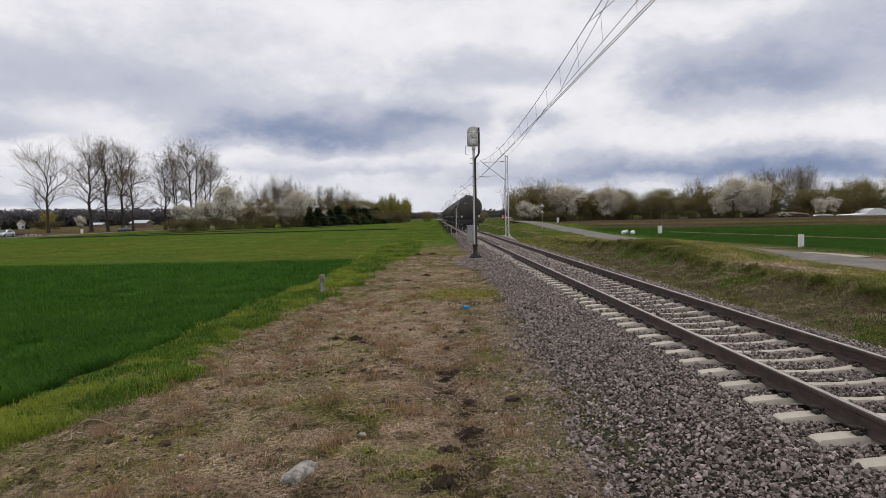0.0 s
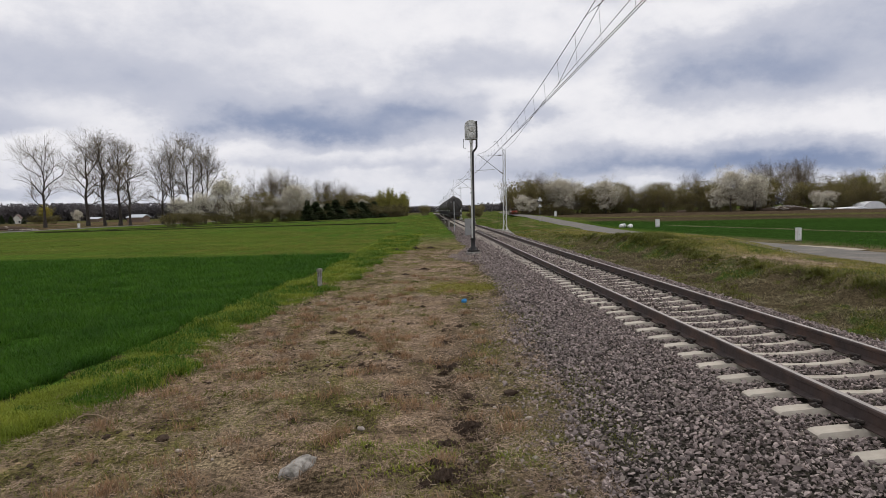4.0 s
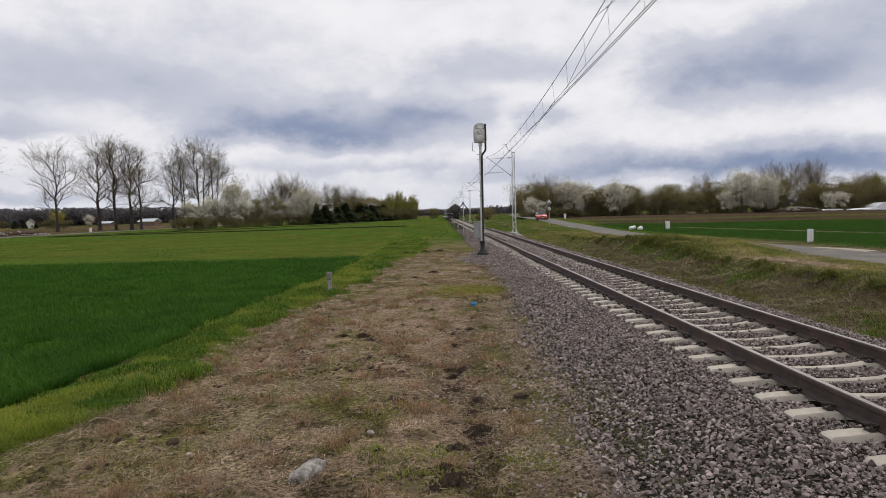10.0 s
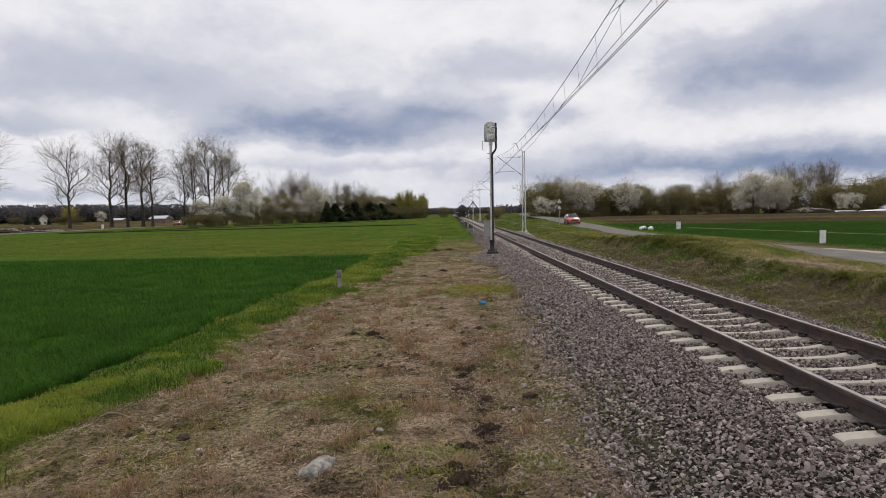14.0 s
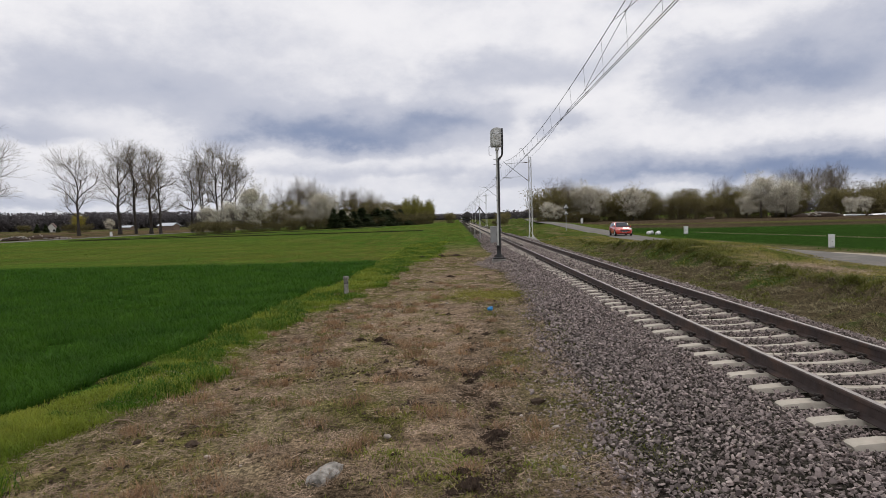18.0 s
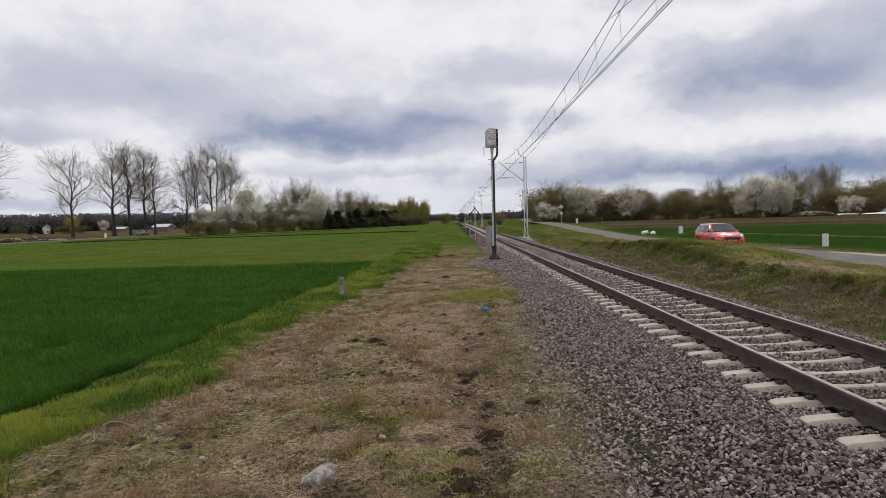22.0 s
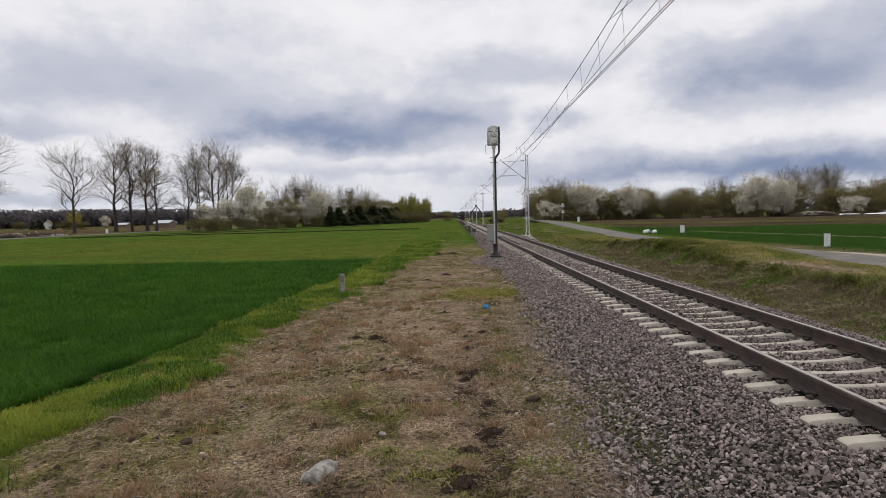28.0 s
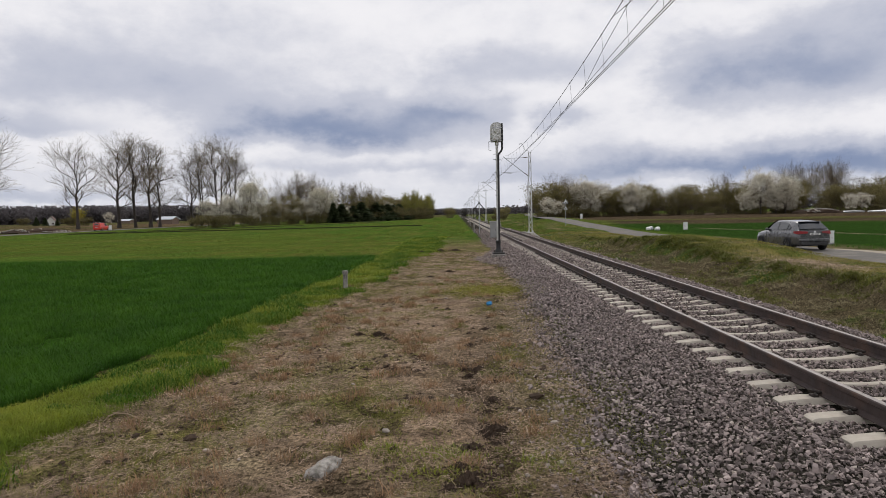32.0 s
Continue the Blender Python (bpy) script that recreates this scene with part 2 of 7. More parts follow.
M = {
    "ground": ground_mat(),
    "asphalt": mat("worn_asphalt", (0.112, 0.100, 0.086), (0.066, 0.060, 0.053), scale=7, rough=0.95, bump=0.9, bscale=30, stain=(0.175, 0.155, 0.125), amount=0.6, sscale=0.8),
    "gravel": mat("trodden_gravel", (0.36, 0.31, 0.24), (0.25, 0.21, 0.16), scale=2, rough=0.95, bump=0.8, bscale=30),
    "stone": mat("crushed_stone", (0.300, 0.245, 0.226), (0.190, 0.157, 0.147), scale=14, rough=0.88, bump=0.35, bscale=60, vary=0.6, how="island", spec=0.3),
    "stone_pale": mat("pale_stone", (0.38, 0.335, 0.29), (0.29, 0.24, 0.20), scale=14, rough=0.85, bump=0.3, bscale=60, vary=0.35, how="island"),
    "stone_one": mat("crushed_stone_single", (0.300, 0.245, 0.226), (0.190, 0.157, 0.147), scale=14, rough=0.88, bump=0.35, bscale=60, vary=0.5, how="object", spec=0.3),
    # bed below the near stones: shade of their gaps put into its colour
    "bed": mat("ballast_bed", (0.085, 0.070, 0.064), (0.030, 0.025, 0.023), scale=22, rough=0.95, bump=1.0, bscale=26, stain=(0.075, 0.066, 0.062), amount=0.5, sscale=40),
    "bed_far": mat("far_ballast", (0.23, 0.197, 0.182), (0.085, 0.072, 0.067), scale=16, rough=0.95, bump=1.0, bscale=18, stain=(0.30, 0.26, 0.24), amount=0.5, sscale=24),
    "concrete": mat("sleeper_concrete", (0.47, 0.425, 0.355), (0.36, 0.325, 0.27), scale=5, rough=0.9, bump=0.3, bscale=70, vary=0.1, how="object", stain=(0.27, 0.22, 0.18), amount=0.55, sscale=3.5),
    "concrete_grey": mat("old_concrete", (0.36, 0.34, 0.31), (0.19, 0.175, 0.155), scale=14, rough=0.95, bump=0.9, bscale=45, stain=(0.10, 0.09, 0.075), amount=0.85, sscale=11),
    "rust": mat("rusty_rail_side", (0.058, 0.038, 0.032), (0.036, 0.025, 0.023), scale=5, rough=0.8, bump=0.3, bscale=40, stain=(0.12, 0.065, 0.04), amount=0.5, sscale=2),
    "railtop": mat("polished_rail_head", (0.215, 0.195, 0.185), (0.16, 0.145, 0.135), scale=3, rough=0.5, metal=0.9, bump=0.05),
    "iron": mat("dark_oiled_iron", (0.035, 0.03, 0.028), (0.06, 0.045, 0.038), scale=9, rough=0.7, metal=0.3, bump=0.2),
    "black": mat("black_paint", (0.012, 0.012, 0.013), (0.022, 0.021, 0.021), scale=5, rough=0.55, bump=0.1, stain=(0.06, 0.05, 0.045), amount=0.3),
    "rubber": mat("tyre_rubber", (0.016, 0.016, 0.017), rough=0.85, bump=0.2),
    "plastic": mat("black_plastic", (0.02, 0.02, 0.021), rough=0.5, bump=0.05),
    "steel_white": mat("white_mast_paint", (0.70, 0.70, 0.71), (0.58, 0.58, 0.59), scale=3, rough=0.55, bump=0.1, stain=(0.4, 0.36, 0.31), amount=0.35, sscale=2),
    "galv": mat("galvanised_steel", (0.42, 0.43, 0.44), (0.33, 0.34, 0.35), scale=6, rough=0.5, metal=0.5, bump=0.1),
    "cabinet": mat("grey_cabinet_paint", (0.31, 0.31, 0.305), (0.26, 0.26, 0.255), scale=2, rough=0.6, bump=0.1, stain=(0.28, 0.27, 0.25), amount=0.4),
    "signal": mat("weathered_signal_grey", (0.62, 0.62, 0.60), (0.50, 0.50, 0.48), scale=5, rough=0.6, bump=0.15, stain=(0.35, 0.33, 0.3), amount=0.5, sscale=5),
    "wire": mat("copper_wire_dulled", (0.055, 0.05, 0.05), rough=0.6, metal=0.3, bump=0.0),
    "porcelain": mat("glazed_insulator", (0.16, 0.09, 0.06), rough=0.25, bump=0.0),
    "yellow": mat("yellow_plate", (0.75, 0.52, 0.03), (0.65, 0.44, 0.03), rough=0.5, bump=0.0),
    "ink": mat("black_lettering", (0.015, 0.015, 0.015), rough=0.6, bump=0.0),
    "white": mat("white_plastic", (0.76, 0.76, 0.75), (0.66, 0.66, 0.65), scale=3, rough=0.5, bump=0.08, stain=(0.45, 0.43, 0.38), amount=0.35, sscale=4),
    "blue": mat("blue_plastic", (0.02, 0.28, 0.62), (0.015, 0.2, 0.5), rough=0.4, bump=0.2),
    "bark": mat("grey_brown_bark", (0.060, 0.049, 0.040), (0.036, 0.029, 0.025), scale=4, rough=0.95, bump=0.6, bscale=14),
    "twig": mat("bare_twigs", (0.160, 0.127, 0.094), (0.112, 0.088, 0.066), scale=0.3, rough=0.95, bump=0.0, vary=0.25, how="island"),
    "bud": leaf_mat("opening_buds", (0.29, 0.25, 0.11), (0.20, 0.165, 0.085)),
    "blossom": leaf_mat("white_blossom", (0.82, 0.79, 0.69), (0.50, 0.46, 0.36), vary=0.45, scale=0.7),
    "shrub": leaf_mat("spring_shrub_leaves", (0.205, 0.178, 0.072), (0.135, 0.112, 0.049), vary=0.5, scale=0.25),
    "thorn": leaf_mat("dark_thorn_scrub", (0.150, 0.130, 0.055), (0.095, 0.082, 0.036), vary=0.5, scale=0.25),
    "needle": leaf_mat("dark_spruce_needles", (0.060, 0.078, 0.034), (0.038, 0.050, 0.023), vary=0.4),
    "young": leaf_mat("yellow_green_young_leaves", (0.260, 0.245, 0.055), (0.170, 0.165, 0.043), vary=0.35, scale=0.3),
    "willow": leaf_mat("yellow_willow_leaves", (0.340, 0.290, 0.051), (0.240, 0.200, 0.043), vary=0.3),
    "woods": leaf_mat("far_mixed_woods", (0.125, 0.112, 0.115), (0.100, 0.092, 0.098), vary=0.16, scale=0.02),
    "crop": leaf_mat("young_cereal_blades", (0.060, 0.142, 0.012), (0.032, 0.092, 0.009), vary=0.3, scale=0.9),
    "weed": leaf_mat("bright_verge_grass", (0.250, 0.280, 0.036), (0.125, 0.190, 0.022), vary=0.28, scale=1.1),
    "meadow": leaf_mat("meadow_grass", (0.135, 0.178, 0.028), (0.080, 0.130, 0.019), vary=0.25, scale=0.15),
    "strip": mat("bright_strip_grass", (0.130, 0.225, 0.044), (0.085, 0.160, 0.032), scale=1.2, rough=0.95, bump=0.8, bscale=12, spec=0.0),
    "bankturf": leaf_mat("dark_bank_turf", (0.150, 0.152, 0.030), (0.082, 0.096, 0.020), vary=0.35, scale=0.8),
    "turf": leaf_mat("olive_short_turf", (0.210, 0.215, 0.041), (0.120, 0.135, 0.027), vary=0.4, scale=1.2),
    # soil colour with the shade of the furrow edge painted in
    "furrow": mat("shaded_furrow_edge", (0.030, 0.036, 0.018), (0.018, 0.020, 0.012), scale=3, rough=0.98, bump=0.8, bscale=12, spec=0.0),
    "straw": leaf_mat("dead_straw", (0.500, 0.385, 0.290), (0.220, 0.160, 0.112), vary=0.7, scale=2.2),
    "bankstraw": leaf_mat("weathered_bank_litter", (0.285, 0.250, 0.149), (0.155, 0.132, 0.076), vary=0.5, scale=0.8),
    "rosy": leaf_mat("reddish_dead_stalks", (0.360, 0.230, 0.136), (0.240, 0.150, 0.085), vary=0.4, scale=1.6),
    "bankgrass": leaf_mat("rough_bank_grass", (0.285, 0.245, 0.068), (0.165, 0.155, 0.038), vary=0.45, scale=0.7),
    "clod": mat("dark_soil", (0.085, 0.060, 0.044), (0.042, 0.031, 0.024), scale=18, rough=0.98, bump=0.9, bscale=50, vary=0.3, how="island", spec=0.05),
    "roof": mat("pale_sheet_roof", (0.55, 0.58, 0.62), (0.45, 0.48, 0.52), rough=0.6, bump=0.1),
    "tile": mat("brown_roof_tiles", (0.12, 0.07, 0.055), (0.08, 0.05, 0.04), scale=2, rough=0.85, bump=0.4, bscale=6),
    "render": mat("pale_house_render", (0.62, 0.60, 0.55), (0.52, 0.50, 0.46), scale=0.8, rough=0.9, bump=0.1),
    "timber": mat("weathered_boards", (0.20, 0.14, 0.10), (0.12, 0.09, 0.07), scale=2, rough=0.9, bump=0.4, bscale=12),
    "film": mat("white_tunnel_film", (0.74, 0.75, 0.77), (0.62, 0.63, 0.65), scale=1, rough=0.4, bump=0.1),
    "pane": glass_mat("dark_window_glass", (0.015, 0.018, 0.022)),
    "tank": mat("sooty_tank_paint", (0.050, 0.044, 0.042), (0.030, 0.027, 0.026), scale=1.2, rough=0.62, bump=0.1, stain=(0.085, 0.066, 0.055), amount=0.6, sscale=0.7),
    "red": mat("red_car_paint", (0.56, 0.032, 0.016), (0.54, 0.03, 0.015), scale=2, rough=0.3, bump=0.0, coat=0.8),
    "darkred": mat("dark_red_car_paint", (0.30, 0.03, 0.03), rough=0.3, bump=0.0, coat=0.8),
    "grey": mat("grey_metallic_car_paint", (0.085, 0.085, 0.09), (0.075, 0.075, 0.08), scale=2, rough=0.3, metal=0.3, bump=0.0, coat=0.8),
    "navy": mat("dark_blue_car_paint", (0.03, 0.04, 0.075), rough=0.3, bump=0.0, coat=0.8),
    "silver": mat("silver_car_paint", (0.48, 0.49, 0.50), rough=0.3, metal=0.5, bump=0.0, coat=0.8),
    "alloy": mat("alloy_wheel", (0.66, 0.66, 0.67), rough=0.4, metal=0.45, bump=0.0),
    "alloy_dark": mat("dark_alloy_wheel", (0.16, 0.16, 0.165), rough=0.35, metal=0.7, bump=0.0),
    "lens": mat("lamp_lens", (0.75, 0.75, 0.76), rough=0.15, bump=0.0, coat=0.5),
    "lens_on": mat("lit_headlamp", (0.72, 0.68, 0.58), rough=0.15, bump=0.0, glow=(1.0, 0.93, 0.78, 0.22)),
    "tail": mat("red_tail_lamp", (0.24, 0.006, 0.008), rough=0.35, bump=0.0, spec=0.3),
    "plate": mat("number_plate", (0.72, 0.72, 0.70), rough=0.5, bump=0.0),
}

# ---- mesh helpers ----
class Geo:
    """Collects vertices and faces of one mesh."""

    def __init__(self):
        self.v, self.f = [], []

    def add(self, verts, faces, m=None):
        k = len(self.v)
        self.v += [tuple(m @ Vector(p)) if m else tuple(p) for p in verts]
        self.f += [tuple(i + k for i in q) for q in faces]
        return self

    def box(self, cx, cy, cz, sx, sy, sz, bev=0.0, m=None):
        hx, hy, hz = sx / 2, sy / 2, sz / 2
        c = Vector((cx, cy, cz))
        if bev <= 0:
            vs = [c + Vector((x * hx, y * hy, z * hz)) for z in (-1, 1) for y in (-1, 1) for x in (-1, 1)]
            return self.add(vs, [(0, 2, 3, 1), (4, 5, 7, 6), (0, 1, 5, 4), (2, 6, 7, 3), (0, 4, 6, 2), (1, 3, 7, 5)], m)
        b = min(bev, hx * 0.9, hy * 0.9, hz * 0.9)
        vs, idx = [], {}
        for x in (-1, 1):
            for y in (-1, 1):
                for z in (-1, 1):
                    for ax in range(3):
                        p = [x * hx, y * hy, z * hz]
                        for j in range(3):
                            if j != ax:
                                p[j] -= (x, y, z)[j] * b
                        idx[(x, y, z, ax)] = len(vs)
                        vs.append(c + Vector(p))
        fs = []
        for ax in range(3):
            o1, o2 = [j for j in range(3) if j != ax]
            for s in (-1, 1):
                ring = []
                for a, d in ((-1, -1), (1, -1), (1, 1), (-1, 1)):
                    k = [0, 0, 0]
                    k[ax], k[o1], k[o2] = s, a, d
                    ring.append(idx[(*k, ax)])
                flip = (s > 0) == (ax == 1)
                fs.append(tuple(ring[::-1]) if flip else tuple(ring))
            for a in (-1, 1):
                for d in (-1, 1):
                    e = []
                    for s in (-1, 1):
                        k = [0, 0, 0]
                        k[ax], k[o1], k[o2] = s, a, d
                        e.append((idx[(*k, o1)], idx[(*k, o2)]))
                    q = (e[0][0], e[0][1], e[1][1], e[1][0])
                    n = (vs[q[1]] - vs[q[0]]).cross(vs[q[2]] - vs[q[0]])
                    mid = sum((vs[i] for i in q), Vector()) / 4 - c
                    fs.append(q if n.dot(mid) > 0 else q[::-1])
        for x in (-1, 1):
            for y in (-1, 1):
                for z in (-1, 1):
                    q = tuple(idx[(x, y, z, j)] for j in range(3))
                    fs.append(q if x * y * z > 0 else q[::-1])
        return self.add(vs, fs, m)

    def tube(self, pts, r, n=6, cap=True):
        pts = [Vector(p) for p in pts]
        rs = r if isinstance(r, (list, tuple)) else [r] * len(pts)
        vs, fs = [], []
        u = None
        for i, p in enumerate(pts):
            d = (pts[min(i + 1, len(pts) - 1)] - pts[max(i - 1, 0)]).normalized()
            if u is None or abs(u.dot(d)) > 0.95:
                u = d.orthogonal().normalized()
            u = (u - d * u.dot(d)).normalized()
            w = d.cross(u)
            vs += [p + (u * math.cos(6.2831853 * k / n) + w * math.sin(6.2831853 * k / n)) * rs[i] for k in range(n)]
        for i in range(len(pts) - 1):
            for k in range(n):
                a, b = i * n + k, i * n + (k + 1) % n
                fs.append((a, b, b + n, a + n))
        if cap:
            fs.append(tuple(range(n))[::-1])
            fs.append(tuple(range((len(pts) - 1) * n, len(pts) * n)))
        return self.add(vs, fs)

    def lathe(self, prof, n=16, m=None):
        """prof: (radius, height) pairs, turned round z."""
        vs = [(rr * math.cos(6.2831853 * k / n), rr * math.sin(6.2831853 * k / n), z) for rr, z in prof for k in range(n)]
        fs = [(i * n + k, i * n + (k + 1) % n, (i + 1) * n + (k + 1) % n, (i + 1) * n + k) for i in range(len(prof) - 1) for k in range(n)]
        fs.append(tuple(range(n))[::-1])
        fs.append(tuple(range((len(prof) - 1) * n, len(prof) * n)))
        return self.add(vs, fs, m)

    def prism(self, outline, y0, y1, m=None):
        """An outline in x and z, drawn out along y."""
        n = len(outline)
        vs = [(x, y0, z) for x, z in outline] + [(x, y1, z) for x, z in outline]
        fs = [(k, (k + 1) % n, (k + 1) % n + n, k + n) for k in range(n)] + [tuple(range(n))[::-1], tuple(range(n, 2 * n))]
        return self.add(vs, fs, m)

    def grid(self, rows):
        """A sheet over rows of points."""
        n = len(rows[0])
        return self.add([p for r in rows for p in r], [(i * n + k, i * n + k + 1, (i + 1) * n + k + 1, (i + 1) * n + k) for i in range(len(rows) - 1) for k in range(n - 1)])

    def mesh(self, name, material, sharp=38, fix=False):
        me = bpy.data.meshes.new(name)
        me.from_pydata(self.v, [], self.f)
        if fix:
            bm = bmesh.new()
            bm.from_mesh(me)
            bmesh.ops.recalc_face_normals(bm, faces=bm.faces)
            bm.to_mesh(me)
            bm.free()
        me.materials.append(material)
        me.polygons.foreach_set("use_smooth", [True] * len(me.polygons))
        me.set_sharp_from_angle(angle=radians(sharp))
        return me


def part(name, geo, material, parent=None, label="", m=None, fix=True):
    """One mesh object under a thing or a part."""
    me = geo if isinstance(geo, bpy.types.Mesh) else geo.mesh(name, material, fix=fix)
    ob = new(name, me)
    if parent:
        ob.parent = parent
    if m:
        ob.matrix_basis = m
    if label:
        ob["label"] = label
    return ob


def thing(name, m, label, category, group="", kind=""):
    ob = new(name)
    ob.matrix_basis = m
    ob.empty_display_size = 0.2
    return tagged(ob, label, category, group, kind)


def tri_mesh(name, verts, tris, material, smooth=False):
    """A large mesh from arrays of vertices and triangles."""
    me = bpy.data.meshes.new(name)
    nv, nf = len(verts), len(tris)
    me.vertices.add(nv)
    me.vertices.foreach_set("co", np.asarray(verts, np.float32).ravel())
    me.loops.add(nf * 3)
    me.loops.foreach_set("vertex_index", np.asarray(tris, np.int32).ravel())
    me.polygons.add(nf)
    me.polygons.foreach_set("loop_start", np.arange(nf, dtype=np.int32) * 3)
    me.polygons.foreach_set("use_smooth", np.full(nf, smooth))
    me.update()
    me.materials.append(material)
    return me


RNG = np.random.default_rng(7)


def vnoise(x, y, seed=0):
    """Smooth value noise, 0 to 1."""
    xi, yi = np.floor(x), np.floor(y)
    fx, fy = x - xi, y - yi
    fx, fy = fx * fx * (3 - 2 * fx), fy * fy * (3 - 2 * fy)

    def h(a, b):
        s = np.sin(a * 127.1 + b * 311.7 + seed * 74.7) * 43758.5453
        return s - np.floor(s)
    return (h(xi, yi) * (1 - fx) + h(xi + 1, yi) * fx) * (1 - fy) + (h(xi, yi + 1) * (1 - fx) + h(xi + 1, yi + 1) * fx) * fy


def fbm(x, y, seed=0, n=4):
    return sum(vnoise(x * 2 ** k, y * 2 ** k, seed + k) * 0.5 ** (k + 1) for k in range(n)) / (1 - 0.5 ** n)


def step(a, b, x):
    t = np.clip((x - a) / (b - a), 0, 1)
    return t * t * (3 - 2 * t)


def quads(centres, size, flat=0.0):
    """Small leaf-like faces, two triangles each, turned at random round the given centres."""
    c = np.asarray(centres, float)
    n = len(c)
    a = RNG.normal(size=(n, 3))
    a[:, 2] *= 1 - flat
    a /= np.linalg.norm(a, axis=1)[:, None]
    b = np.cross(a, RNG.normal(size=(n, 3)))
    b /= np.linalg.norm(b, axis=1)[:, None]
    s = (size * RNG.uniform(0.6, 1.4, n))[:, None]
    v = np.stack([c - a * s, c - b * s * 0.6, c + a * s, c + b * s * 0.6], 1).reshape(-1, 3)
    k = np.arange(n)[:, None] * 4
    return v, np.concatenate([k + [0, 1, 2], k + [0, 2, 3]])


def blades(xy, z, length, width, lean, bend=0.4):
    """Grass blades, three triangles each, rooted at xy and z."""
    n = len(xy)
    az = RNG.uniform(0, 6.283, n)
    d = np.stack([np.cos(az), np.sin(az)], 1)
    side = np.stack([-d[:, 1], d[:, 0]], 1) * (width * RNG.uniform(0.7, 1.3, n))[:, None] / 2
    ln = length * RNG.uniform(0.55, 1.35, n)
    th = np.clip(lean * RNG.uniform(0.5, 1.3, n), 0, 1.5)
    r1, h1 = np.sin(th) * ln * 0.55, np.cos(th) * ln * 0.55
    th2 = np.clip(th + bend * RNG.uniform(0.3, 1.4, n), 0, 1.75)
    r2, h2 = r1 + np.sin(th2) * ln * 0.45, h1 + np.cos(th2) * ln * 0.45
    z = np.broadcast_to(z, (n,))

    def p(off, r, h):
        q = np.empty((n, 3))
        q[:, :2] = xy + d * r[:, None] + off
        q[:, 2] = z + h
        return q
    o = np.zeros(n)
    v = np.stack([p(-side, o, o - 0.01), p(side, o, o - 0.01), p(side * 0.8, r1, h1), p(-side * 0.8, r1, h1), p(side * 0, r2, h2)], 1).reshape(-1, 3)
    k = np.arange(n)[:, None] * 5
    return v, np.concatenate([k + [0, 1, 2], k + [0, 2, 3], k + [3, 2, 4]])


def slivers(xy, z, length, width, tilt=0.18):
    """Straws lying on the ground, two triangles each."""
    n = len(xy)
    az = RNG.uniform(0, 6.283, n)
    d = np.stack([np.cos(az), np.sin(az), RNG.normal(size=n) * tilt], 1) * (length * RNG.uniform(0.5, 1.4, n))[:, None] / 2
    w = np.stack([-np.sin(az), np.cos(az), RNG.normal(size=n) * 0.4], 1) * (width * RNG.uniform(0.6, 1.4, n))[:, None] / 2
    c = np.column_stack([xy, np.broadcast_to(z, (n,)) + np.abs(d[:, 2]) * 0.8 + 0.004 + 0.012 * RNG.random(n)])
    v = np.stack([c - d - w * 0.6, c - d + w * 0.6, c + d + w * 0.6, c + d - w * 0.6], 1).reshape(-1, 3)
    k = np.arange(n)[:, None] * 4
    return v, np.concatenate([k + [0, 1, 2], k + [0, 2, 3]])


def words(text, size, material, parent, m, name="lettering"):
    cu = bpy.data.curves.new(name, "FONT")
    cu.body, cu.size, cu.extrude, cu.align_x, cu.align_y = text, size, 0.001, "CENTER", "CENTER"
    tmp = new(name, cu)
    me = bpy.data.meshes.new_from_object(tmp)
    bpy.data.objects.remove(tmp)
    bpy.data.curves.remove(cu)
    me.materials.clear()
    me.materials.append(material)
    return part(name, me, material, parent, m=m)

# ---- ground, road, track bed ----
TRACK = 4.34
ROAD = ((18.5, -400), (17.9, -40), (17.6, 0), (17.5, 15), (17.5, 27), (17.4, 40), (17.6, 55), (18.0, 70), (18.8, 84), (19.3, 100), (19.4, 116), (19.9, 137), (21.3, 172), (25.0, 226), (32.0, 310), (50.0, 450), (75.0, 640))
LEVEL = ((-400, -0.52), (20, -0.52), (37, -0.56), (50, -0.67), (60, -0.75), (79, -0.75), (88, -0.66), (102, -0.45), (116, -0.20), (131, 0.10), (171, 0.26), (225, 0.30), (310, 0.35), (640, 0.6))
CREST = ((0, -0.10), (14, -0.13), (17, -0.16), (22, -0.24), (27, -0.24), (29.5, -0.07), (31.5, 0.10), (34, 0.19), (38, 0.19), (40.5, 0.07), (43, -0.08), (48, -0.34), (54, -0.46), (70, -0.58), (120, -0.40), (400, -0.3))


def road_x(y):
    return np.interp(y, [p[1] for p in ROAD], [p[0] for p in ROAD])


def road_z(y):
    return np.interp(y, [p[0] for p in LEVEL], [p[1] for p in LEVEL])


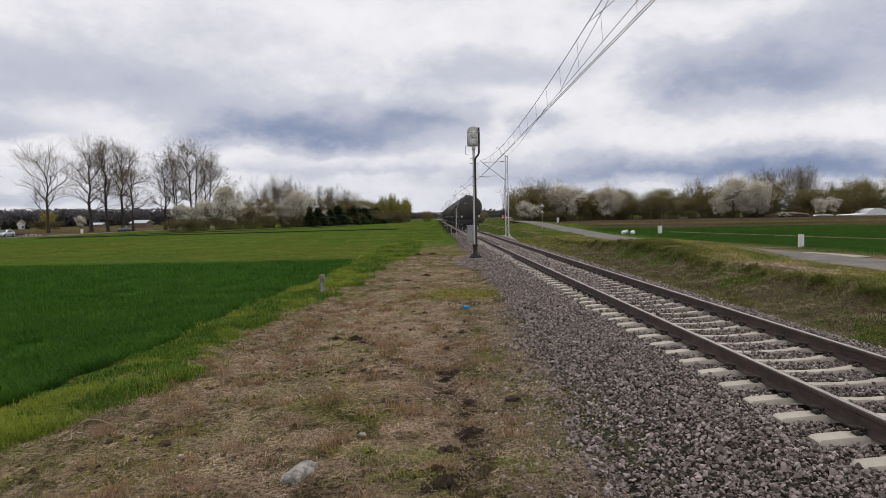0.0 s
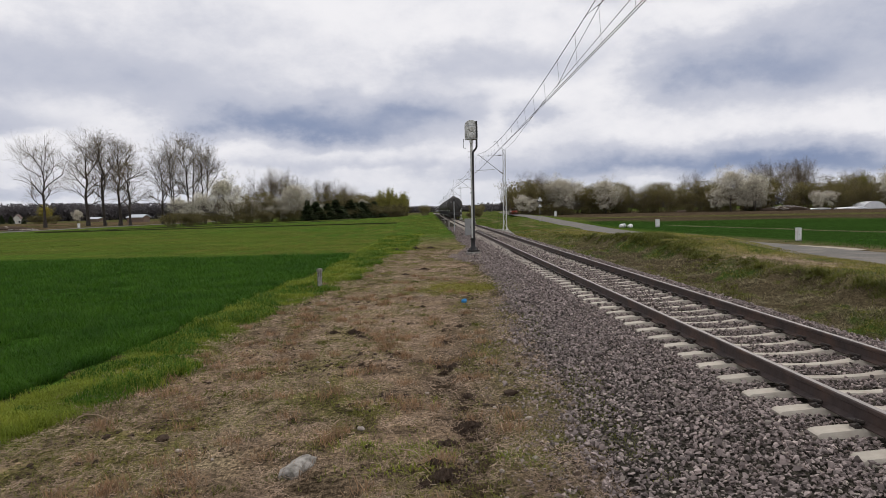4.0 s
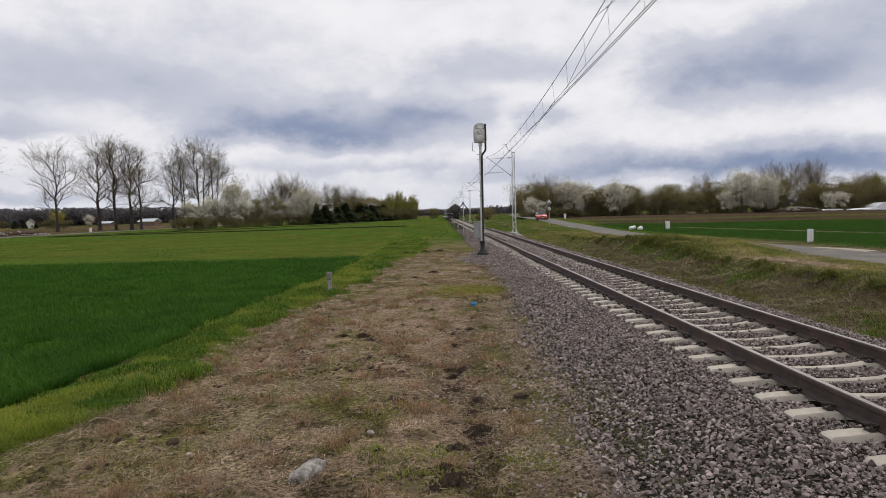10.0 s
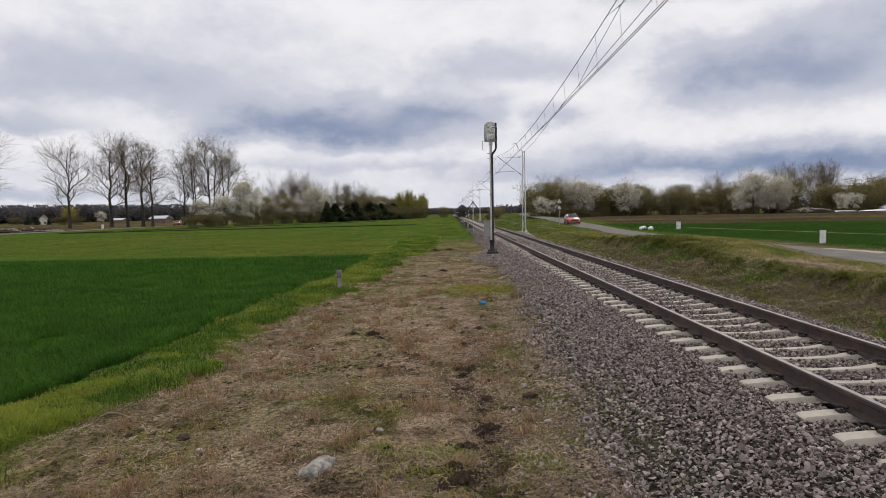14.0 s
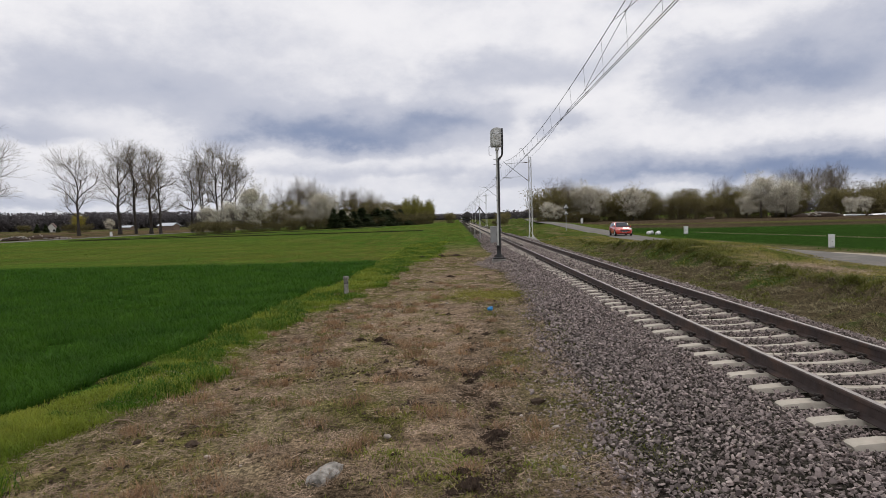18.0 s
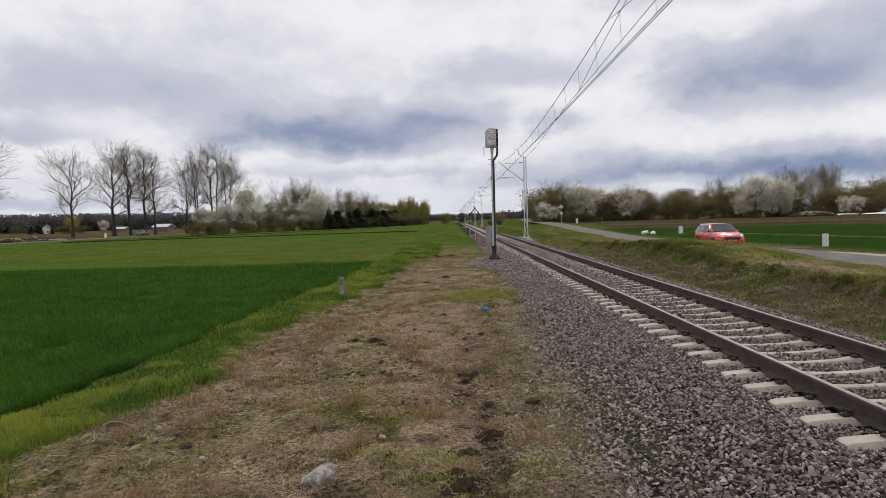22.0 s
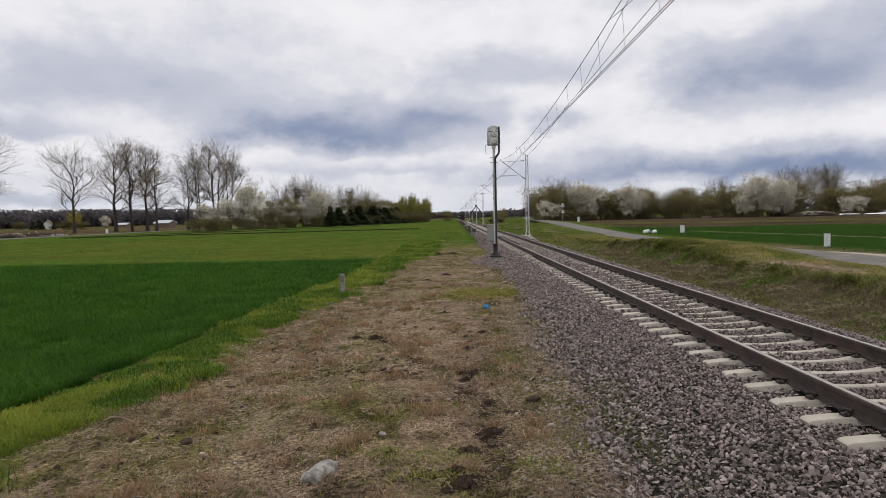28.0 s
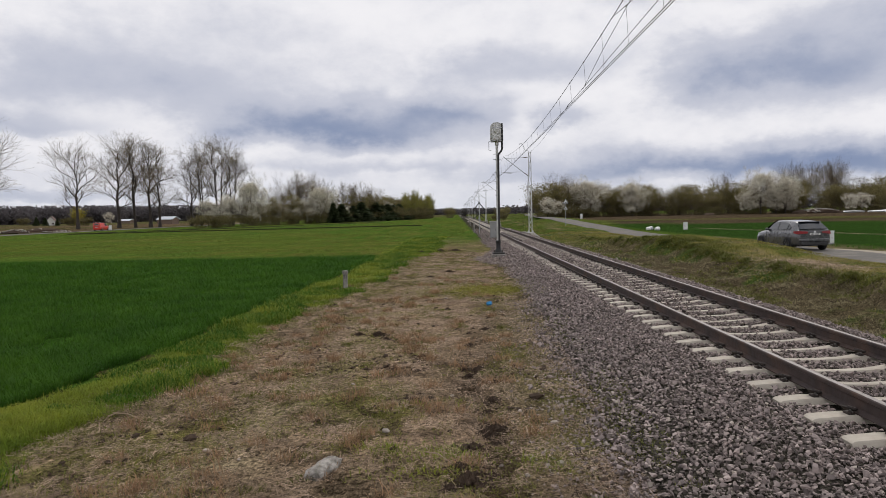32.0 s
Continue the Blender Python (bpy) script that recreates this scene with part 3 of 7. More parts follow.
def height(x, y):
    """The lie of the land: rail top is 0."""
    x, y = np.asarray(x, float), np.asarray(y, float)
    left = -0.36 - 0.39 * step(8, 75, -x) + 0.04 * (fbm(x * 0.9, y * 0.9, 3) - 0.5) * step(1.4, 0.6, x)
    ridge = 0.03 * (fbm(x * 4, y * 4, 5) - 0.5) * step(1.3, 0.4, x) * step(60, 20, y)
    ridge = ridge - 0.07 * step(0.22, 0.04, np.abs(x - 0.20 - 0.13 * np.sin(y * 1.3))) * step(11, 9, y) * (0.3 + 1.2 * fbm(x * 3, y * 3, 6))
    bed = np.interp(x, (0.7, 1.25, 2.65, 5.95, 6.6, 7.6), (-0.37, -0.375, -0.235, -0.235, -0.50, -0.84))
    bumps = 0.20 * (fbm(x * 0.55, y * 0.35, 11) - 0.5) + 0.50 * (fbm(x * 1.7, y * 1.1, 12) - 0.5) * step(11.8, 9.8, x) + 0.22 * (fbm(x * 5.0, y * 3.4, 13) - 0.5) * step(12.0, 10.4, x) * step(60, 30, y)
    crest = np.interp(y, [p[0] for p in CREST], [p[1] for p in CREST])
    rx = road_x(y)
    k = (rx - 2.0 - 7.6) / 6.0
    bank = np.interp((x - 7.6 - 0.5 * (fbm(y * 0.6, y * 0 + 2.2, 14) - 0.5) * step(0.5, 2.0, x - 7.6)) / np.maximum(k, 0.3), (0, 0.8, 1.3, 1.75, 2.25, 3.1, 3.9, 5.2, 6.0), (0, 0.06, 0.16, 0.34, 0.93, 0.98, 1.0, 0.88, 0.70))
    bank = np.where(bank > 0.8, np.maximum(bank, 0.85), bank)
    right = -0.84 + bank * (crest + 0.84) + bumps * step(0, 1.2, x - 7.6) * step(0.1, 1.2, rx - 2.0 - x)
    rz = road_z(y)
    flat = rz + (np.minimum(rz, -0.20) - rz) * step(2.6, 9.0, np.abs(x - rx))
    z = np.where(x < 0.7, left + ridge, np.where(x < 7.6, bed, right))
    z = np.where(x < 0.7, z, np.where(x < 1.0, bed + (left + ridge - bed) * step(1.0, 0.7, x), z))
    t = step(-2.9, -2.0, x - rx)
    z = np.where(x > 7.6, z * (1 - t) + flat * t, z)
    z = z + 0.10 * (fbm(x * 0.02, y * 0.02, 21) - 0.5) * step(80, 250, np.hypot(x, y))
    return z


def scarp_x(y):
    """The upper edge of the broken bank."""
    return 7.6 + 2.3 * (road_x(y) - 9.6) / 6.0 + 0.5 * (fbm(y * 0.6, y * 0 + 2.2, 14) - 0.5)


def height1(x, y):
    return float(height(np.array([x]), np.array([y]))[0])


def crop_edge(y):
    return np.interp(y, (5, 9.4, 11, 17, 22, 30, 40), (-5.0, -4.75, -4.6, -4.45, -4.1, -3.8, -3.7)) + 0.3 * (fbm(y * 0.5, y * 0 + 3.3, 41) - 0.5) + 0.35 * (fbm(y * 2.3, y * 0 + 5.1, 43) - 0.5)


def dry_edge(x, y):
    return np.interp(y, (6.4, 7.3, 8.9, 10.3, 13.7, 17.6, 25, 32, 38), (-4.0, -3.95, -3.7, -3.4, -3.3, -2.85, -2.4, -1.9, -1.2)) + 1.0 * (fbm(x * 0.7, y * 0.7, 31) - 0.5) + 0.5 * (fbm(x * 2.2, y * 2.2, 34) - 0.5)


def cover(x, y):
    """Broad colour of the ground cover."""
    def c(r, g, b):
        return np.array((r, g, b))
    n1, n2, n3 = fbm(x * 0.7, y * 0.7, 31), fbm(x * 3, y * 3, 32), fbm(x * 0.06, y * 0.06, 33)
    col = np.empty((*x.shape, 3))
    col[:] = c(0.064, 0.124, 0.022)

    def lay(f, a):
        nonlocal col
        f = np.clip(f, 0, 1)[..., None]
        col = col * (1 - f) + a * f
    # the broad meadow beyond the crop, yellow in patches
    lay(step(0.42, 0.62, fbm(x * 0.05, y * 0.11, 35)) * 0.35, c(0.125, 0.122, 0.030))
    lay(step(0.5, 0.66, fbm(x * 0.35, y * 0.5, 36)) * 0.5, c(0.055, 0.095, 0.018))
    lay(step(0.50, 0.64, fbm(x * 0.9 + 3, y * 0.45, 37)) * 0.55, c(0.105, 0.130, 0.028))
    lay(step(0.54, 0.66, fbm(x * 1.6 + 8, y * 0.8, 38)) * 0.45, c(0.135, 0.118, 0.040))
    edge = crop_edge(y)
    # dark young cereal
    far = 34.6 - 0.05 * (x + 12) * step(-8, -14, x) + 1.5 * (fbm(x * 0.15, y * 0, 42) - 0.5)
    lay(step(0.15, -0.15, x - edge) * step(2.0, -2.0, y - far), c(0.030, 0.072, 0.012))
    lay(step(0.25, 0.0, np.abs(x - edge - 0.10) - 0.15) * step(30, 18, y) * step(0.42, 0.60, n2) * 0.8, c(0.062, 0.052, 0.028))
    # yellow band behind it
    lay(step(0, 4, y - far) * step(26, 8, y - far) * step(-3.5, -6, x) * (0.08 + 0.25 * step(0.45, 0.65, n1)), c(0.130, 0.118, 0.030))
    # dry trodden strip beside the track
    inner = dry_edge(x, y)
    strip = step(-0.35, 0.25, x - inner) * step(62, 24, y + 10 * (n1 - 0.5))
    lay(strip, c(0.182, 0.136, 0.100))
    lay(strip * step(0.45, 0.62, fbm(x * 1.1, y * 0.8, 44)) * 0.8, c(0.270, 0.195, 0.148))
    lay(strip * step(0.53, 0.66, fbm(x * 1.3 + 5, y * 1.0, 45)) * 0.8, c(0.120, 0.110, 0.040))
    lay(strip * step(0.56, 0.70, fbm(x * 4.2 + 9, y * 3.0, 46)) * 0.75, c(0.050, 0.037, 0.028))
    lay(strip * step(0.55, 0.1, np.abs(x - np.interp(y, (4, 6.5, 10, 14, 20), (-2.2, -2.0, -1.65, -1.4, -1.0)))) * step(0.35, 0.55, n2) * 0.8, c(0.225, 0.182, 0.130))
    lay(strip * step(1.2, 0.2, np.hypot((x + 0.9) / 1.6, (y - 13.0) / 5.0) + 0.9 * (n2 - 0.5)) * 0.6, c(0.290, 0.212, 0.165))
    # verge grass
    lay(step(-0.2, 0.2, x - edge - 0.2) * step(0.3, -0.25, x - inner) * step(60, 30, y), c(0.110, 0.125, 0.024))
    # rut with bare soil, moss patch, worn patch
    lay(strip * step(0.3, 0.6, x) * step(20, 12, y) * (0.35 + 0.5 * step(0.4, 0.6, n1)), c(0.118, 0.100, 0.058))
    rut = np.abs(x - 0.20 - 0.13 * np.sin(y * 1.3)) - 0.16
    lay(step(0.25, -0.1, rut) * step(13, 10, y) * step(0.32, 0.55, n2) * 0.95, c(0.052, 0.037, 0.028))
    lay(step(1.1, 0.55, np.hypot((x - 0.75) / 1.1, (y - 18.2) / 1.3) + 0.5 * (n2 - 0.5)), c(0.230, 0.215, 0.035))
    lay(step(1.1, 0.5, np.hypot((x + 1.0) / 1.7, (y - 35) / 6.5) + 0.7 * (n2 - 0.5)), c(0.150, 0.108, 0.070))
    # gravel apron, coloured dark as the shade between its stones
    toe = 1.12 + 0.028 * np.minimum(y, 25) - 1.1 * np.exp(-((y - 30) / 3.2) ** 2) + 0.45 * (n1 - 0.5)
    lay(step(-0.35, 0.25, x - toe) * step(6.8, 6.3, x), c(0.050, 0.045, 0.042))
    # ditch and bank
    bank = step(6.3, 6.8, x)
    lay(bank * step(0.8, -0.5, x - road_x(y) + 2.2), c(0.105, 0.100, 0.034))
    lay(bank * step(0.8, -0.5, x - road_x(y) + 2.2) * step(34, 50, y) * (0.35 + 0.65 * step(0.4, 0.6, n1)), c(0.075, 0.100, 0.026))
    lay(bank * step(0.1, -0.25, x - scarp_x(y) + 0.5 * (n1 - 0.5)) * step(60, 36, y), c(0.090, 0.072, 0.048))
    lay(bank * step(0.5, 0.64, fbm(x * 0.9, y * 0.6, 47)) * step(0.4, -0.4, x - road_x(y) + 2.2) * step(9.5, 11.0, x) * 0.75, c(0.165, 0.140, 0.085))
    lay(bank * step(10.8, 11.8, x + 1.2 * (n1 - 0.5)) * step(0.5, -0.3, x - road_x(y) + 2.2) * step(44, 34, y), c(0.165, 0.150, 0.052))
    lay(bank * step(11.0, 12.0, x) * step(0.5, -0.3, x - road_x(y) + 2.2) * step(0.5, 0.62, fbm(x * 0.6 + 2, y * 0.4, 49)) * step(36, 30, y) * 0.8, c(0.22, 0.175, 0.105))
    lay(bank * step(0.55, 0.66, fbm(x * 0.8 + 4, y * 0.5, 48)) * step(0.4, -0.4, x - road_x(y) + 2.2) * 0.9, c(0.050, 0.085, 0.018))
    lay(step(1.1, 0.4, np.hypot((x - 11.5) / 1.3, (y - 23.0) / 2.6) + 0.9 * (n2 - 0.5)), c(0.240, 0.185, 0.140))
    # cereal, fallow and turned soil on the far side of the road
    rt = x - road_x(y)
    line = 104 - 0.22 * (x - 20) + 2 * (n1 - 0.5)
    lay(step(2.6, 4.2, rt + 0.8 * (n2 - 0.5)) * step(1.5, -1.5, y - line), c(0.028, 0.060, 0.014))
    lay(step(3, 6, rt) * step(-1.5, 1.5, y - line) * step(420, 200, y), c(0.082, 0.061, 0.044))
    lay(step(3, 6, rt) * step(0.25, 0.0, np.abs((y - line) / 22 - 1.0) - 0.12) * 0.9, c(0.100, 0.105, 0.034))
    lay(step(3, 6, rt) * step(0.25, 0.0, np.abs((y - line) / 11 - 1.0) - 0.05) * 0.9, c(0.05, 0.04, 0.028))
    # strips at the far end of the meadow, brown fields beyond the left road
    lay(step(-88, -92, x), c(0.125, 0.090, 0.062))
    lay(step(-88, -92, x) * step(0.5, 0.6, n3), c(0.075, 0.075, 0.032))
    lay(step(330, 420, y) * step(-3, -12, x), c(0.10, 0.095, 0.045))
    col *= (0.78 + 0.44 * n2)[..., None] * c(1.0, 1.0, 0.88)
    return col


def stretch(a, b, n):
    return list(np.linspace(a, b, n, endpoint=False))


def build_ground():
    far = [14 * 1.135 ** k for k in range(1, 42)]
    gx = [-v for v in reversed(far)] + stretch(-14, -7, 50) + stretch(-7, 1.6, 105) + stretch(1.6, 7.6, 40) + stretch(7.6, 14, 50) + [14 + v - 14 for v in far]
    gy = [-v * 1.0 for v in reversed(far)] + stretch(-14, 3, 60) + stretch(3, 11, 95) + stretch(11, 30, 95) + stretch(30, 60, 50) + [60 * 1.06 ** k for k in range(0, 66)]
    X, Y = np.meshgrid(np.array(gx), np.array(gy))
    Z = height(X, Y)
    ny, nx = X.shape
    k = (np.arange(ny - 1)[:, None] * nx + np.arange(nx - 1)[None]).ravel()
    tris = np.concatenate([np.stack([k, k + 1, k + nx + 1], 1), np.stack([k, k + nx + 1, k + nx], 1)])
    me = tri_mesh("ground", np.stack([X, Y, Z], -1).reshape(-1, 3), tris, M["ground"], True)
    at = me.attributes.new("cover", "FLOAT_COLOR", "POINT")
    c = np.ones((ny * nx, 4), np.float32)
    c[:, :3] = cover(X, Y).reshape(-1, 3)
    at.data.foreach_set("color", c.ravel())
    tagged(new("ground", me), "flat spring farmland with dry verge and young green crop", "ground", kind="structure")


def ribbon(name, pts, width, material, label, category, lift=0.006, seg=2.0, crown=0.03):
    rows = []
    for i in range(len(pts) - 1):
        a, b = Vector((*pts[i], 0)), Vector((*pts[i + 1], 0))
        n = max(1, int((b - a).length / (seg if abs(a.y) < 130 else 12)))
        rows += [a.lerp(b, j / n) for j in range(n)]
    rows.append(Vector((*pts[-1], 0)))
    g = Geo()
    out = []
    for i, p in enumerate(rows):
        d = (rows[min(i + 1, len(rows) - 1)] - rows[max(i - 1, 0)]).normalized()
        s = Vector((d.y, -d.x, 0))
        line = []
        for k in range(7):
            u = k / 3 - 1
            w = width / 2 * u + (0.14 * (noise.noise(Vector((p.x * 0.7, p.y * 0.7, 3.0 * u))) if abs(u) > 0.9 else 0))
            q = p + s * w
            line.append((q.x, q.y, max(height1(q.x, q.y), height1(p.x, p.y) - 0.02) + lift + crown * (1 - u * u)))
        out.append(line)
    g.grid(out)
    return tagged(new(name, g.mesh(name, material)), label, category, kind="structure")


build_ground()
ribbon("road", ROAD[1:-1], 3.7, M["asphalt"], "narrow worn asphalt lane beside the railway", "road", lift=0.03)
ribbon("field_entrance", ((19.45, 30.9), (19.7, 32.5), (19.55, 34.2), (19.2, 35.4)), 1.1, M["gravel"], "pale gravel field entrance off the lane", "driveway", lift=0.015)
STRIP_A = ((-68.5, 121.5), (-62.9, 133.8), (-55.6, 141.8), (-45.3, 147.0), (-36.4, 158.4), (-28, 172), (-20, 190))
STRIP_B = ((-69, 120.5), (-57, 122.0), (-46.5, 121.0), (-36.8, 117.2), (-26.7, 116.0), (-14, 117.0), (-6, 119))
# raised ribbons, their dark colour stands in for shade along the furrows
for pts, w in ((STRIP_A, 0.5), (STRIP_B, 0.32)):
    ribbon("field_furrow", pts, w, M["furrow"], "low ridge coloured as the dark soil and shade of a furrow edge", "furrow", lift=0.01, seg=1.5, crown=0.15)
for pts, w in ((STRIP_A, 4.5), (STRIP_B, 3.2)):
    ribbon("grass_strip", [(x, y + 0.6 * w) for x, y in pts], w, M["strip"], "bright green grass strip at the end of the meadow", "grass strip", lift=0.03, seg=1.5)
LEFT_ROAD = ((-84, -60), (-84, 60), (-84, 130), (-84.5, 200), (-86, 330))
ribbon("road_far", LEFT_ROAD, 6.0, M["asphalt"], "distant country road across the fields", "road", lift=0.03, seg=10)


# ---- railway track ----
BED_LINE = ((1.35, -0.385), (2.0, -0.305), (2.65, -0.238), (4.34, -0.240), (5.95, -0.238), (6.5, -0.43))


def build_track():
    # near sheet in the dark gap-shade colour, the far one lighter
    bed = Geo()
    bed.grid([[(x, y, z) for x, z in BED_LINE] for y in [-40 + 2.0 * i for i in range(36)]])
    tagged(new("ballast_bed", bed.mesh("ballast_bed", M["bed"], sharp=60)), "track bed sheet coloured dark as the shade between its stones", "track bed", kind="structure")
    bed = Geo()
    bed.grid([[(x, y, z) for x, z in BED_LINE] for y in [30 + 6.0 * i for i in range(100)]])
    tagged(new("ballast_bed_far", bed.mesh("ballast_bed_far", M["bed_far"], sharp=60)), "track bed sheet coloured dark as the shade between its stones farther along", "track bed", kind="structure")
    track = thing("railway_track", pose(TRACK, 0, 0), "single straight track with rusty rails on concrete sleepers", "railway track", kind="structure")
    head = [(-0.036, -0.04), (-0.036, -0.012), (-0.028, -0.002), (0.028, -0.002), (0.036, -0.012), (0.036, -0.04), (0.009, -0.055), (0.009, -0.140), (0.075, -0.160), (0.075, -0.172), (-0.075, -0.172), (-0.075, -0.160), (-0.009, -0.140), (-0.009, -0.055)]
    g = Geo().prism(head, -40, 620)
    rail = g.mesh("rail", M["rust"], fix=True)
    shine = Geo().prism([(-0.028, -0.004), (-0.026, 0.0), (0.026, 0.0), (0.028, -0.004)], -40, 620).mesh("running_surface", M["railtop"], fix=True)
    for x in (-0.753, 0.753):
        r = part("rail", rail, None, track, "rust-brown rail with worn bright top", m=pose(x, 0, 0))
        part("running_surface", shine, None, r, "polished steel running surface")
    guard = Geo().prism([(-0.03, -0.07), (0.03, -0.07), (0.03, -0.16), (-0.03, -0.16)], 43, 61).mesh("guard_rail", M["rust"], fix=True)
    for x in (-0.42, -0.30):
        part("guard_rail", guard, None, track, "short rusty spare rail lying between the rails", m=pose(x, 0, 0))
    # a sleeper: lower in the middle, chamfered, waisted
    prof = [(-1.25, -0.030), (-1.22, -0.012), (-0.98, 0.006), (-0.60, 0.006), (-0.36, -0.022), (0.0, -0.036), (0.36, -0.022), (0.60, 0.006), (0.98, 0.006), (1.22, -0.012), (1.25, -0.030)]
    rows = []
    for x, z in prof:
        w = 0.145 if abs(x) > 0.5 else 0.12
        t = w - 0.062
        rows.append([(x, -w, z - 0.16), (x, -t - 0.018, z - 0.018), (x, -t, z), (x, t, z), (x, t + 0.018, z - 0.018), (x, w, z - 0.16)])
    g = Geo().grid(rows)
    n = len(g.v)
    g.f += [(0, 1, 2, 3, 4, 5), (n - 6, n - 5, n - 4, n - 3, n - 2, n - 1)]
    sleeper = g.mesh("sleeper", M["concrete"], fix=True)
    # spring clip: a looped steel bar on a shoulder
    c = Geo()
    pts = [(0.02, -0.05, 0.01), (0.06, -0.055, 0.035), (0.085, -0.02, 0.05), (0.07, 0.02, 0.052), (0.02, 0.03, 0.04), (-0.01, 0.0, 0.03), (0.02, -0.02, 0.02), (0.075, 0.045, 0.02)]
    c.tube([(a * 1.15, b * 1.2, q * 1.35) for a, b, q in pts], 0.015, 5)
    c.box(0.055, 0, 0.01, 0.06, 0.09, 0.03, 0.006)
    clip = c.mesh("clip", M["iron"], fix=True)
    for i in range(-26, 96):
        y = SLEEPER0 + PITCH * i
        s = part("sleeper", sleeper, None, track, m=pose(random.uniform(-0.012, 0.012), y, -0.182 + random.uniform(-0.004, 0.004), 0, 0, random.uniform(-0.35, 0.35)))
        if -4 <= i < 46:
            for x in (-0.753, 0.753):
                for sx in (-1, 1):
                    part("clip", clip, None, s, m=pose(x + sx * 0.075, 0, 0.004, 0, 0, 0 if sx > 0 else 180))
    g = Geo()
    for i in range(96, 420):
        y = SLEEPER0 + PITCH * i
        g.box(0, y, -0.245, 2.5, 0.22, 0.13)
    ob = part("sleeper_row", g, M["concrete"], track)
    tagged(ob, "far concrete sleepers", kind="stuff")


SLEEPER0, PITCH = 3.12, 0.605
build_track()

# ---- railway equipment ----
def at_ground(x, y, rz=0.0, dz=0.0):
    return pose(x, y, height1(x, y) + dz, 0, 0, rz)


def build_signal(x, y):
    s = thing("railway_signal", pose(x, y, -0.17), "rear of a grey railway light signal on a slim post", "railway signal")
    g = Geo().box(0, 0, -0.17, 0.62, 0.62, 0.30, 0.03)
    part("foundation", g, M["concrete_grey"], s, "weathered concrete footing")
    g = Geo().box(0, 0, 0.035, 0.54, 0.50, 0.07, 0.012)
    part("base_plate", g, M["black"], s, "black cast base plate")
    for a in (-1, 1):
        for b in (-1, 1):
            part("bolt", Geo().lathe([(0.03, 0.07), (0.03, 0.11), (0.014, 0.11), (0.014, 0.16)], 6, pose(a * 0.17, b * 0.17, 0)), M["iron"], s)
    part("socket", Geo().lathe([(0.16, 0.07), (0.15, 0.15), (0.105, 0.21), (0.10, 0.51), (0.115, 0.53), (0.115, 0.59), (0.07, 0.61)], 16), M["black"], s, "black post socket")
    part("post", Geo().lathe([(0.064, 0.58), (0.060, 3.0), (0.058, 4.95)], 14), M["signal"], s, "grey steel post")
    part("conduit", Geo().tube([(0.045, -0.06, 0.55), (0.052, -0.07, 3.0), (0.052, -0.07, 4.35), (0.07, -0.07, 4.45), (0.19, -0.1, 4.58), (0.225, -0.11, 4.68), (0.23, -0.11, 5.80)], 0.045, 8), M["black"], s, "black cable conduit bent up to the head")
    for z in (1.6, 2.6, 3.6):
        part("clamp", Geo().lathe([(0.09, z), (0.09, z + 0.05)], 12), M["galv"], s)
    # head: a rounded board with housings on its back
    pts = [(-0.27, 4.98), (0.27, 4.98), (0.29, 5.05), (0.29, 5.62)] + [(0.29 * math.cos(a), 5.62 + 0.25 * math.sin(a)) for a in [0.3 * k for k in range(1, 10)]] + [(-0.29, 5.62), (-0.29, 5.05)]
    head = part("signal_head", Geo().prism(pts, 0.02, 0.07), M["signal"], s, "rounded grey signal board")
    part("housing", Geo().box(0.0, -0.06, 5.32, 0.42, 0.2, 0.62, 0.04), M["signal"], head, "grey lamp housing")
    for z in (5.16, 5.46):
        part("cover", Geo().lathe([(0.13, 0.0), (0.13, 0.03), (0.10, 0.055)], 16, pose(0.01, -0.155, z, 90)), M["signal"], head)
    for z in (5.02, 5.60):
        part("hinge_bar", Geo().box(0.0, -0.16, z, 0.46, 0.03, 0.035, 0.008), M["galv"], head)
    part("neck", Geo().box(0, -0.02, 4.93, 0.16, 0.14, 0.22, 0.03), M["signal"], s)
    part("step_frame", Geo().tube([(-0.22, -0.1, 5.02), (-0.36, -0.1, 5.0), (-0.36, -0.1, 4.62), (-0.25, -0.1, 4.6)], 0.014, 6), M["galv"], s, "bent grab rail")
    for z in (4.22, 4.45):
        part("rung", Geo().tube([(-0.17, -0.03, z), (0.17, -0.03, z)], 0.013, 6), M["galv"], s)


